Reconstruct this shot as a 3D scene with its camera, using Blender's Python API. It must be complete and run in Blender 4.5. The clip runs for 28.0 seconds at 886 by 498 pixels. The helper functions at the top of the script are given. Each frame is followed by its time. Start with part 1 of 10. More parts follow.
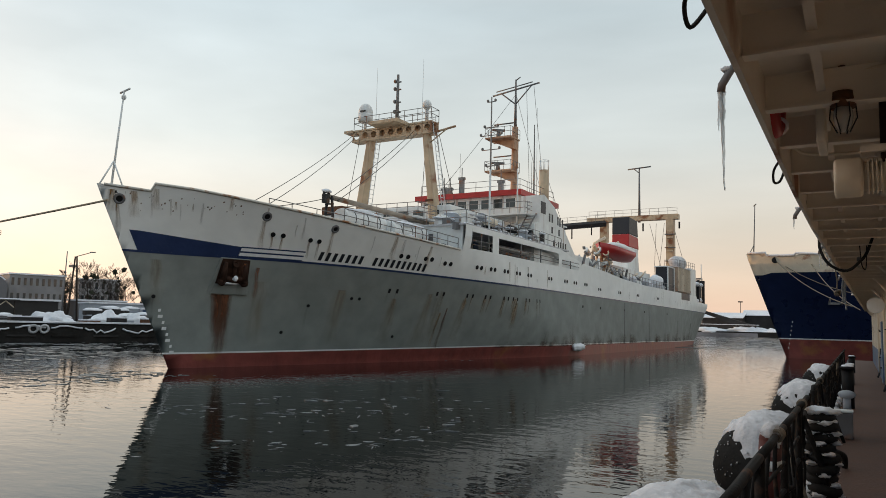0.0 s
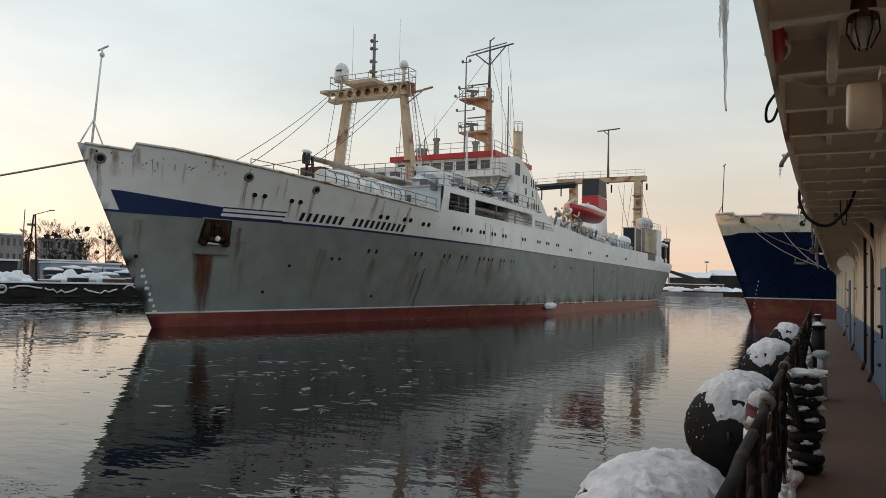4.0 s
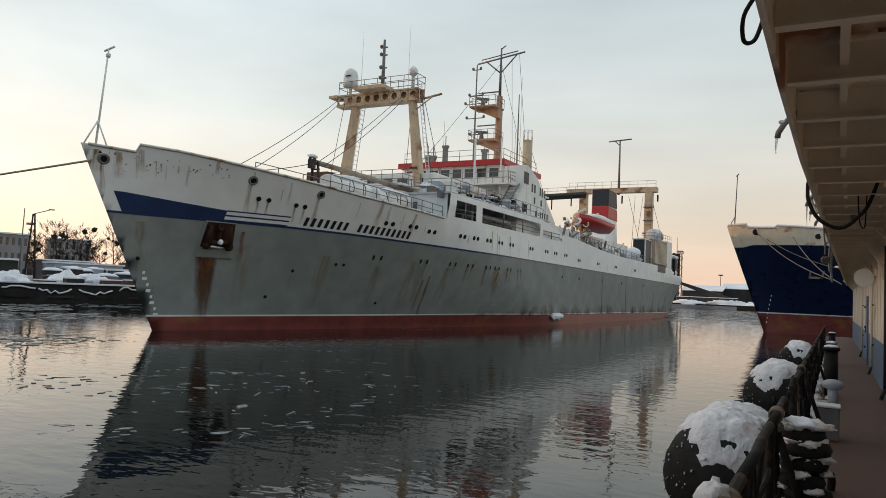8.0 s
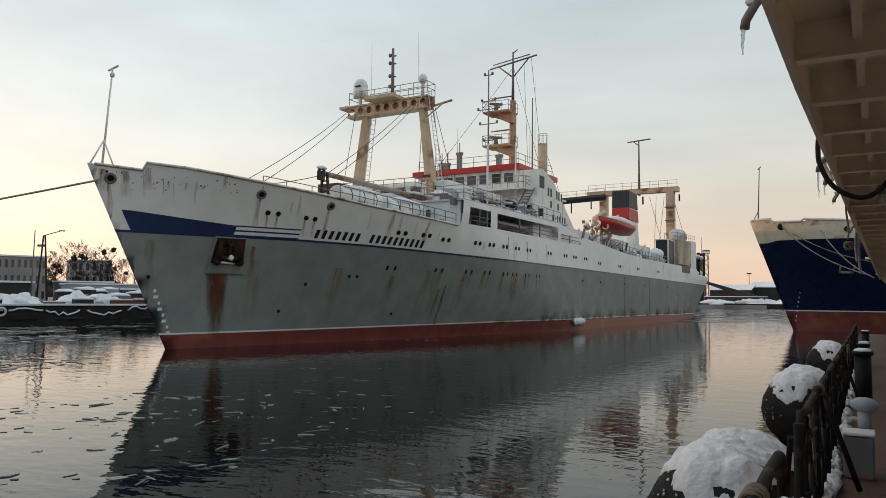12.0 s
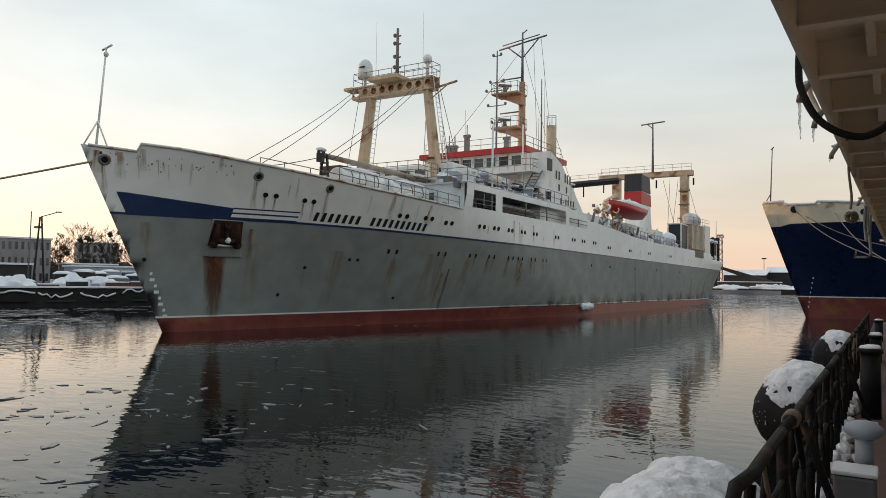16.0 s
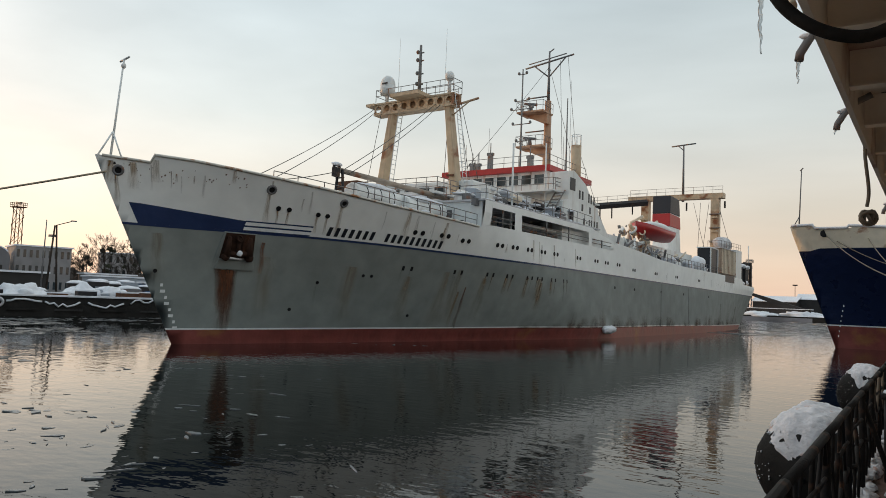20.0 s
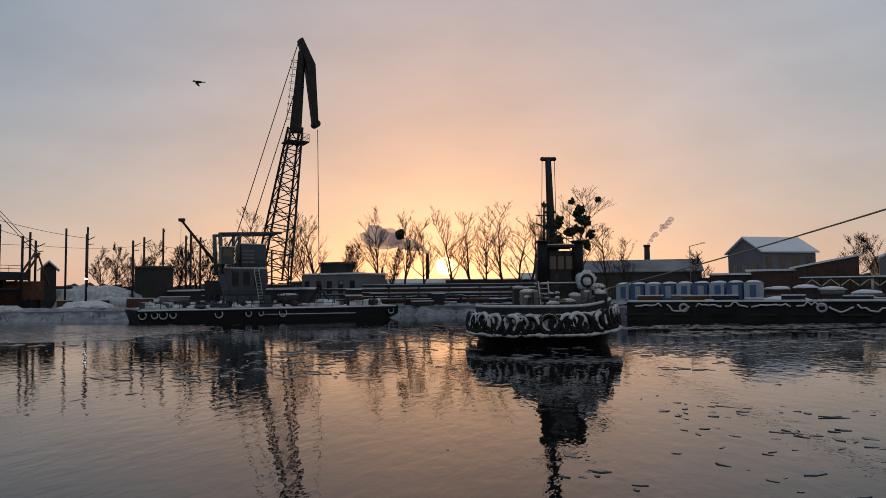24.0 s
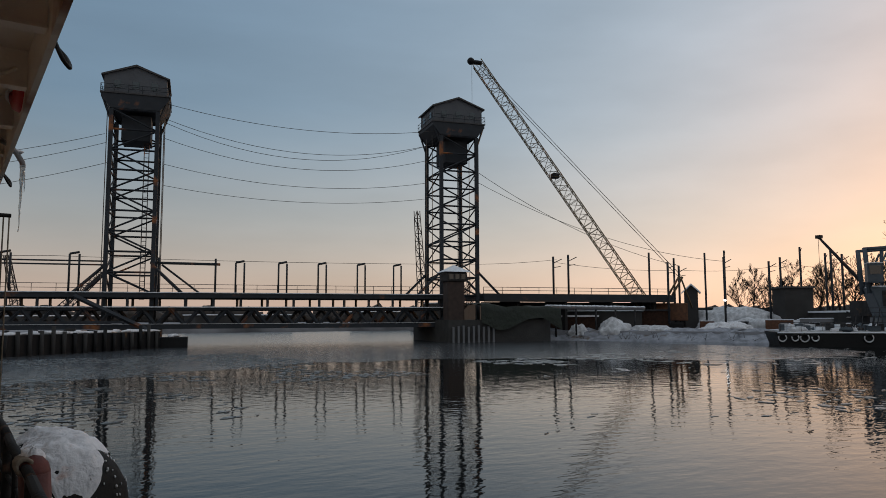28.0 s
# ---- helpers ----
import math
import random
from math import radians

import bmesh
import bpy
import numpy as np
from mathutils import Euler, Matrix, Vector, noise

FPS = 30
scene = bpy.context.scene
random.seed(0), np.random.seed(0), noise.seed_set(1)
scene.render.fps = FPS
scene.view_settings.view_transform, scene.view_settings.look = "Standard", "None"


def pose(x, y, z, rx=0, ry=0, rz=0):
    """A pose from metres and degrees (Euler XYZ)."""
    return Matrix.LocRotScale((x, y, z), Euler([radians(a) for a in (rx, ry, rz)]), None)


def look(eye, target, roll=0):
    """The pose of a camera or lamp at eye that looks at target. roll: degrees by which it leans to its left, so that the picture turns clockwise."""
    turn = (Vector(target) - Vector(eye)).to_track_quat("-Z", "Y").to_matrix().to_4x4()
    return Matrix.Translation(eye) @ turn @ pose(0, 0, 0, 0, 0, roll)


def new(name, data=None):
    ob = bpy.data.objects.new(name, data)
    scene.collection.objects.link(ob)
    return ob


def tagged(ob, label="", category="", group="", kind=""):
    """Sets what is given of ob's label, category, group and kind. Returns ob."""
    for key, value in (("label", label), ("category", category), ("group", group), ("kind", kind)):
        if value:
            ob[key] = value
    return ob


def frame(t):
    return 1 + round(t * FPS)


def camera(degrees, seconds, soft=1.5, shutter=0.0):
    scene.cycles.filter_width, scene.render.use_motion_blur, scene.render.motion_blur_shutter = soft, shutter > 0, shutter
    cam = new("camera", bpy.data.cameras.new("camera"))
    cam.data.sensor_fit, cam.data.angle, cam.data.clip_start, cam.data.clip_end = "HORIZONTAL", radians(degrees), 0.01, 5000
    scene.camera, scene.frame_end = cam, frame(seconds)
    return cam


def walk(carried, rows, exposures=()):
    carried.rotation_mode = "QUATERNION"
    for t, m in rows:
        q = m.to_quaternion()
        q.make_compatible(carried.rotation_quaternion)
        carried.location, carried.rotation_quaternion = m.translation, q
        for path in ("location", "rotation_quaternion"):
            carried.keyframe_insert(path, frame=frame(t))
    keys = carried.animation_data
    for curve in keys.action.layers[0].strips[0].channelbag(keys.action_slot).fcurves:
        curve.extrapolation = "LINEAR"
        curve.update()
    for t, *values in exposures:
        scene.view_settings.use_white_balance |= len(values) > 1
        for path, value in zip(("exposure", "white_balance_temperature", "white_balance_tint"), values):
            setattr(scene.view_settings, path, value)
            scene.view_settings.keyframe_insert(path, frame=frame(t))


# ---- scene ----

# ---- camera and its walk: seconds, x, y, z, yaw, pitch, roll ----
PATH = [
    (0, 0.070, -9.553, 2.713, 29.54, 5.69, -1.42),
    (0.5, 0.085, -9.629, 2.692, 29.42, 5.67, -1.64),
    (1, 0.069, -9.642, 2.676, 28.91, 3.47, -1.41),
    (1.5, 0.045, -9.558, 2.690, 29.44, 3.96, -0.97),
    (2, 0.014, -9.379, 2.730, 29.77, 3.62, -0.35),
    (2.5, -0.028, -9.227, 2.715, 27.31, 2.43, -1.44),
    (4.5, -0.202, -8.705, 2.680, 27.23, 2.85, -1.40),
    (5, -0.243, -8.499, 2.675, 26.32, 4.85, -1.10),
    (5.5, -0.190, -8.236, 2.690, 29.66, 6.04, -0.67),
    (6, -0.145, -7.987, 2.695, 27.35, 4.47, -0.98),
    (6.5, -0.169, -7.684, 2.707, 27.61, 4.61, -1.69),
    (7, -0.131, -7.362, 2.692, 29.18, 4.78, -0.27),
    (7.5, -0.092, -7.090, 2.696, 27.80, 3.19, -0.78),
    (8, -0.104, -6.750, 2.704, 28.25, 3.22, -2.51),
    (8.5, -0.068, -6.543, 2.695, 29.63, 4.87, -1.28),
    (9, -0.038, -6.268, 2.715, 33.12, 4.00, -2.01),
    (9.5, -0.086, -5.912, 2.711, 27.91, 4.17, -3.57),
    (10, -0.084, -5.614, 2.709, 27.15, 4.62, -0.75),
    (10.5, -0.058, -5.393, 2.722, 31.81, 4.45, -1.94),
    (11, -0.103, -5.014, 2.710, 28.70, 3.04, -2.92),
    (11.5, -0.095, -4.717, 2.711, 27.71, 3.44, -0.29),
    (12, -0.048, -4.452, 2.721, 30.27, 3.84, -0.58),
    (12.5, -0.067, -4.090, 2.732, 30.08, 3.27, -2.17),
    (14.5, 0.020, -2.999, 2.741, 30.91, 2.56, -0.16),
    (15, 0.064, -2.773, 2.711, 32.48, 2.51, -1.03),
    (15.5, 0.042, -2.477, 2.722, 30.70, 2.06, -2.44),
    (16, 0.034, -2.172, 2.738, 31.32, 2.57, -0.83),
    (16.5, 0.102, -1.988, 2.730, 35.61, 2.77, -2.15),
    (17, 0.108, -1.722, 2.739, 34.04, 3.02, -2.84),
    (17.5, 0.075, -1.433, 2.744, 33.48, 2.59, -1.23),
    (18, 0.112, -1.201, 2.741, 35.90, 5.10, -2.17),
    (18.5, 0.099, -0.926, 2.741, 31.12, 4.03, -2.76),
    (19, 0.067, -0.620, 2.747, 29.81, 4.24, -0.60),
    (19.5, 0.090, -0.305, 2.751, 35.25, 4.89, -2.47),
    (20, 0.068, 0.027, 2.729, 33.32, 4.00, -2.23),
    (20.5, 0.002, 0.280, 2.726, 33.60, 4.20, 0.96),
    (21, 0.000, 0.340, 2.730, 45.14, 4.00, -0.99),
    (21.5, 0.000, 0.340, 2.730, 51.97, 3.00, -1.88),
    (22, 0.000, 0.340, 2.730, 62.94, 3.66, -0.95),
    (22.5, 0.000, 0.340, 2.730, 76.50, 2.74, -0.47),
    (24.5, 0.000, 0.340, 2.730, 107.92, 3.91, 0.17),
    (25, 0.000, 0.340, 2.730, 121.14, 3.94, -0.13),
    (25.5, -0.070, 0.340, 2.730, 133.36, 4.43, 0.74),
    (26, -0.070, 0.340, 2.730, 143.57, 3.48, 0.33),
    (26.5, -0.070, 0.340, 2.730, 146.57, 4.34, 0.35),
    (27, -0.070, 0.340, 2.730, 146.26, 4.66, 0.64),
    (27.5, -0.070, 0.340, 2.730, 146.12, 5.08, 0.40),
    (28, -0.070, 0.340, 2.730, 145.85, 5.47, 0.21),
]
EXPOSURES = [(0, 0.93, 7470, 10.5), (8, 0.95, 7470, 10.5), (10, 1.02, 7470, 10.5), (12, 0.9, 7470, 10.5), (14.5, 0.98, 7470, 10.5), (16.8, 0.97, 7470, 10.5), (18, 0.8, 7470, 10.5), (19, 0.92, 7470, 10.5), (20.4, 0.9, 7470, 10.5), (21, 1.0, 7470, 11.5), (22, -0.05, 6800, 13), (22.5, 0.1, 6800, 13), (24.5, -0.34, 6700, 14), (25, -0.28, 6700, 14), (26, 0.1, 6950, 12.5), (27, 0.21, 6950, 12.5), (28, 0.19, 6950, 12.5)]
cam = camera(62.60, 28.0, soft=0.85)
walk(cam, [(t, pose(x, y, z, 90 + pitch, roll, yaw)) for t, x, y, z, yaw, pitch, roll in PATH], EXPOSURES)

# ---- sky and sun ----
SUN_AZ = math.atan2(-2904.0, -431.0)   # where the low sun stands, as seen from above
SUN_EL = radians(2.15)
world = bpy.data.worlds.new("sky")
scene.world = world
world.use_nodes = True
wt = world.node_tree
sky = wt.nodes.new("ShaderNodeTexSky")
sky.sky_type = "NISHITA"
sky.sun_disc = False
sky.sun_elevation = SUN_EL
sky.sun_rotation = SUN_AZ
sky.air_density, sky.dust_density, sky.ozone_density = 1.0, 0.9, 2.0
bg = wt.nodes["Background"]
bg.inputs["Strength"].default_value = 0.15
soft = wt.nodes.new("ShaderNodeHueSaturation")
soft.inputs["Saturation"].default_value = 0.85
soft.inputs["Value"].default_value = 0.36
wt.links.new(sky.outputs[0], soft.inputs["Color"])
# a high thin veil of cloud over the clear sky, with faint streaks
co = wt.nodes.new("ShaderNodeTexCoord")
mp = wt.nodes.new("ShaderNodeMapping")
mp.inputs["Scale"].default_value = (1.2, 2.6, 7.0)
mp.inputs["Rotation"].default_value = (0.12, 0.2, 0.6)
nz_ = wt.nodes.new("ShaderNodeTexNoise")
nz_.inputs["Scale"].default_value, nz_.inputs["Detail"].default_value = 1.6, 6
wt.links.new(co.outputs["Generated"], mp.inputs[0])
wt.links.new(mp.outputs[0], nz_.inputs["Vector"])
mr = wt.nodes.new("ShaderNodeMapRange")
mr.inputs[1].default_value, mr.inputs[2].default_value, mr.inputs[3].default_value, mr.inputs[4].default_value = 0.3, 0.75, 0.9, 1.12
wt.links.new(nz_.outputs[0], mr.inputs[0])
sep = wt.nodes.new("ShaderNodeSeparateXYZ")
wt.links.new(co.outputs["Generated"], sep.inputs[0])
grad = wt.nodes.new("ShaderNodeValToRGB")
wt.links.new(sep.outputs[2], grad.inputs[0])
stops = ((0.0, (0.93, 0.71, 0.63)), (0.05, (0.89, 0.73, 0.67)), (0.13, (0.8, 0.77, 0.755)), (0.24, (0.68, 0.77, 0.84)), (0.4, (0.58, 0.72, 0.84)), (0.62, (0.72, 0.84, 0.95)), (1.0, (0.74, 0.86, 0.98)))
while len(grad.color_ramp.elements) < len(stops):
    grad.color_ramp.elements.new(0.5)
for e, (pos, col) in zip(grad.color_ramp.elements, stops):
    e.position, e.color = pos, (*col, 1)
veil = wt.nodes.new("ShaderNodeMix")
veil.data_type, veil.blend_type = "RGBA", "MULTIPLY"
veil.inputs[0].default_value = 1.0

amt = wt.nodes.new("ShaderNodeMath")
amt.operation = "MULTIPLY"
amt.inputs[1].default_value = 2.9
wt.links.new(mr.outputs[0], amt.inputs[0])
# the haze is brighter toward the sun
dotn = wt.nodes.new("ShaderNodeVectorMath")
dotn.operation = "DOT_PRODUCT"
dotn.inputs[1].default_value = (math.sin(SUN_AZ), math.cos(SUN_AZ), 0.0)
wt.links.new(co.outputs["Generated"], dotn.inputs[0])
near = wt.nodes.new("ShaderNodeMapRange")
near.inputs[1].default_value, near.inputs[2].default_value = -1.0, 1.0
wt.links.new(dotn.outputs["Value"], near.inputs[0])
powr = wt.nodes.new("ShaderNodeMath")
powr.operation = "POWER"
powr.inputs[1].default_value = 8.0
wt.links.new(near.outputs[0], powr.inputs[0])
close = wt.nodes.new("ShaderNodeMath")
close.operation = "POWER"
close.inputs[1].default_value = 22.0
wt.links.new(near.outputs[0], close.inputs[0])
warm = wt.nodes.new("ShaderNodeMix")
warm.data_type, warm.blend_type = "RGBA", "MIX"
warm.inputs[7].default_value = (1.0, 0.5, 0.27, 1)
glow_ = wt.nodes.new("ShaderNodeMath")
glow_.operation = "MULTIPLY"
glow_.inputs[1].default_value = 0.85
wt.links.new(close.outputs[0], glow_.inputs[0])
wt.links.new(glow_.outputs[0], warm.inputs[0])
wt.links.new(grad.outputs[0], warm.inputs[6])
# the clearer, bluer part of the sky in the south
dots = wt.nodes.new("ShaderNodeVectorMath")
dots.operation = "DOT_PRODUCT"
dots.inputs[1].default_value = (0.03, -1.0, 0.0)
wt.links.new(co.outputs["Generated"], dots.inputs[0])
rise = wt.nodes.new("ShaderNodeMapRange")
rise.inputs[1].default_value, rise.inputs[2].default_value = 0.0, 0.28
wt.links.new(sep.outputs[2], rise.inputs[0])
clear = wt.nodes.new("ShaderNodeMath")
clear.operation, clear.use_clamp = "MULTIPLY", True
toward = wt.nodes.new("ShaderNodeMath")
toward.operation = "MAXIMUM"
toward.inputs[1].default_value = 0.0
wt.links.new(dots.outputs["Value"], toward.inputs[0])
bend = wt.nodes.new("ShaderNodeMath")
bend.operation = "POWER"
bend.inputs[1].default_value = 2.0
wt.links.new(toward.outputs[0], bend.inputs[0])
wt.links.new(bend.outputs[0], clear.inputs[0])
wt.links.new(rise.outputs[0], clear.inputs[1])
blue = wt.nodes.new("ShaderNodeMix")
blue.data_type, blue.blend_type = "RGBA", "MULTIPLY"
blue.inputs[7].default_value = (0.34, 0.53, 0.72, 1)
wt.links.new(clear.outputs[0], blue.inputs[0])
wt.links.new(warm.outputs[2], blue.inputs[6])
wt.links.new(blue.outputs[2], veil.inputs[6])
haze = wt.nodes.new("ShaderNodeMath")
haze.operation = "MULTIPLY_ADD"
haze.inputs[1].default_value, haze.inputs[2].default_value = 0.85, 1.0
wt.links.new(powr.outputs[0], haze.inputs[0])
amt2 = wt.nodes.new("ShaderNodeMath")
amt2.operation = "MULTIPLY"
wt.links.new(amt.outputs[0], amt2.inputs[0])
wt.links.new(haze.outputs[0], amt2.inputs[1])
wt.links.new(amt2.outputs[0], veil.inputs[7])
total = wt.nodes.new("ShaderNodeMix")
total.data_type, total.blend_type = "RGBA", "ADD"
total.inputs[0].default_value = 1.0
wt.links.new(soft.outputs[0], total.inputs[6])
wt.links.new(veil.outputs[2], total.inputs[7])
sun_dir = Vector((math.sin(SUN_AZ) * math.cos(SUN_EL), math.cos(SUN_AZ) * math.cos(SUN_EL), math.sin(SUN_EL)))
# the aureole close round the sun
dot3 = wt.nodes.new("ShaderNodeVectorMath")
dot3.operation = "DOT_PRODUCT"
dot3.inputs[1].default_value = sun_dir
wt.links.new(co.outputs["Generated"], dot3.inputs[0])
pos3 = wt.nodes.new("ShaderNodeMath")
pos3.operation = "MAXIMUM"
pos3.inputs[1].default_value = 0.0
wt.links.new(dot3.outputs["Value"], pos3.inputs[0])
pw3 = wt.nodes.new("ShaderNodeMath")
pw3.operation = "POWER"
pw3.inputs[1].default_value = 900.0
wt.links.new(pos3.outputs[0], pw3.inputs[0])
ring_ = wt.nodes.new("ShaderNodeMix")
ring_.data_type, ring_.blend_type = "RGBA", "MULTIPLY"
ring_.inputs[0].default_value = 1.0
ring_.inputs[6].default_value = (1.2, 0.2, 0.0, 1)
wt.links.new(pw3.outputs[0], ring_.inputs[7])
lit = wt.nodes.new("ShaderNodeMix")
lit.data_type, lit.blend_type = "RGBA", "ADD"
lit.inputs[0].default_value = 1.0
wt.links.new(total.outputs[2], lit.inputs[6])
wt.links.new(ring_.outputs[2], lit.inputs[7])
wt.links.new(lit.outputs[2], bg.inputs["Color"])
sun = new("sun", bpy.data.lights.new("sun", "SUN"))
sun.data.energy, sun.data.angle, sun.data.color = 0.6, radians(0.6), (1.0, 0.62, 0.34)
sun.matrix_world = look(sun_dir * 100, (0, 0, 0))

# ---- materials ----
def mat(name, col, rough=0.6, metal=0.0, var=0.25, scale=3.0, bump=0.15, bscale=40.0, rust=0.0, rcol=(0.16, 0.06, 0.025), streak=0.0, spec=0.5):
    """Paint, metal, wood or stone: grain and stains at two scales, rust blotches and downward streaks where asked."""
    m = bpy.data.materials.new(name)
    m.use_nodes = True
    t = m.node_tree
    b = t.nodes["Principled BSDF"]
    co = t.nodes.new("ShaderNodeTexCoord")
    def nz(sc, det, stretch=(1, 1, 1)):
        mp = t.nodes.new("ShaderNodeMapping")
        mp.inputs["Scale"].default_value = stretch
        t.links.new(co.outputs["Object"], mp.inputs[0])
        n = t.nodes.new("ShaderNodeTexNoise")
        n.inputs["Scale"].default_value, n.inputs["Detail"].default_value = sc, det
        t.links.new(mp.outputs[0], n.inputs["Vector"])
        return n
    def ramp(a, c):
        r = t.nodes.new("ShaderNodeMapRange")
        r.inputs[1].default_value, r.inputs[2].default_value = a, c
        return r
    def mix(fac, c1, c2, mode="MIX"):
        x = t.nodes.new("ShaderNodeMix")
        x.data_type, x.blend_type = "RGBA", mode
        for k, c in ((6, c1), (7, c2)):
            if isinstance(c, tuple):
                x.inputs[k].default_value = (*c, 1)
            else:
                t.links.new(c, x.inputs[k])
        if isinstance(fac, float):
            x.inputs[0].default_value = fac
        else:
            t.links.new(fac, x.inputs[0])
        return x.outputs[2]
    big = nz(scale * 0.13, 5)
    fine = nz(scale, 8)
    lo = tuple(max(0, c * (1 - var)) for c in col)
    hi = tuple(min(1, c * (1 + var * 0.6)) for c in col)
    r1 = ramp(0.3, 0.7)
    t.links.new(fine.outputs[0], r1.inputs[0])
    c = mix(r1.outputs[0], lo, hi)
    r2 = ramp(0.35, 0.75)
    t.links.new(big.outputs[0], r2.inputs[0])
    c = mix(r2.outputs[0], c, mix(0.5, c, tuple(x * 0.72 for x in col)))
    if rust > 0:
        rn = nz(scale * 0.5, 9)
        r3 = ramp(0.62 - rust * 0.25, 0.72 - rust * 0.2)
        t.links.new(rn.outputs[0], r3.inputs[0])
        c = mix(r3.outputs[0], c, mix(fine.outputs[0], rcol, tuple(min(1, x * 2.2) for x in rcol)))
    if streak > 0:
        sn = nz(1.0, 6, (2.2, 2.2, 0.09))
        s2 = nz(1.0, 4, (0.25, 0.25, 0.2))
        r4 = ramp(0.56, 0.72)
        t.links.new(sn.outputs[0], r4.inputs[0])
        r5 = ramp(0.42, 0.62)
        t.links.new(s2.outputs[0], r5.inputs[0])
        mm = t.nodes.new("ShaderNodeMath")
        mm.operation = "MULTIPLY"
        t.links.new(r4.outputs[0], mm.inputs[0])
        t.links.new(r5.outputs[0], mm.inputs[1])
        m2 = t.nodes.new("ShaderNodeMath")
        m2.operation = "MULTIPLY"
        m2.inputs[1].default_value = streak
        t.links.new(mm.outputs[0], m2.inputs[0])
        c = mix(m2.outputs[0], c, tuple(min(1, x * 1.6) for x in rcol))
    t.links.new(c, b.inputs["Base Color"])
    rr = t.nodes.new("ShaderNodeMapRange")
    rr.inputs[3].default_value, rr.inputs[4].default_value = max(0.02, rough - 0.12), min(1, rough + 0.12)
    t.links.new(fine.outputs[0], rr.inputs[0])
    t.links.new(rr.outputs[0], b.inputs["Roughness"])
    b.inputs["Metallic"].default_value = metal
    b.inputs["Specular IOR Level"].default_value = spec
    if bump > 0:
        bn = nz(bscale, 4)
        bp = t.nodes.new("ShaderNodeBump")
        bp.inputs["Strength"].default_value, bp.inputs["Distance"].default_value = bump, 0.4 / bscale
        t.links.new(bn.outputs[0], bp.inputs["Height"])
        t.links.new(bp.outputs[0], b.inputs["Normal"])
    return m


def glow(name, col, strength):
    m = bpy.data.materials.new(name)
    m.use_nodes = True
    b = m.node_tree.nodes["Principled BSDF"]
    b.inputs["Base Color"].default_value = (*col, 1)
    b.inputs["Emission Color"].default_value = (*col, 1)
    b.inputs["Emission Strength"].default_value = strength
    return m


def glass(name, col=(0.02, 0.03, 0.035), rough=0.06):
    m = bpy.data.materials.new(name)
    m.use_nodes = True
    b = m.node_tree.nodes["Principled BSDF"]
    b.inputs["Base Color"].default_value = (*col, 1)
    b.inputs["Roughness"].default_value = rough
    b.inputs["Specular IOR Level"].default_value = 0.8
    return m


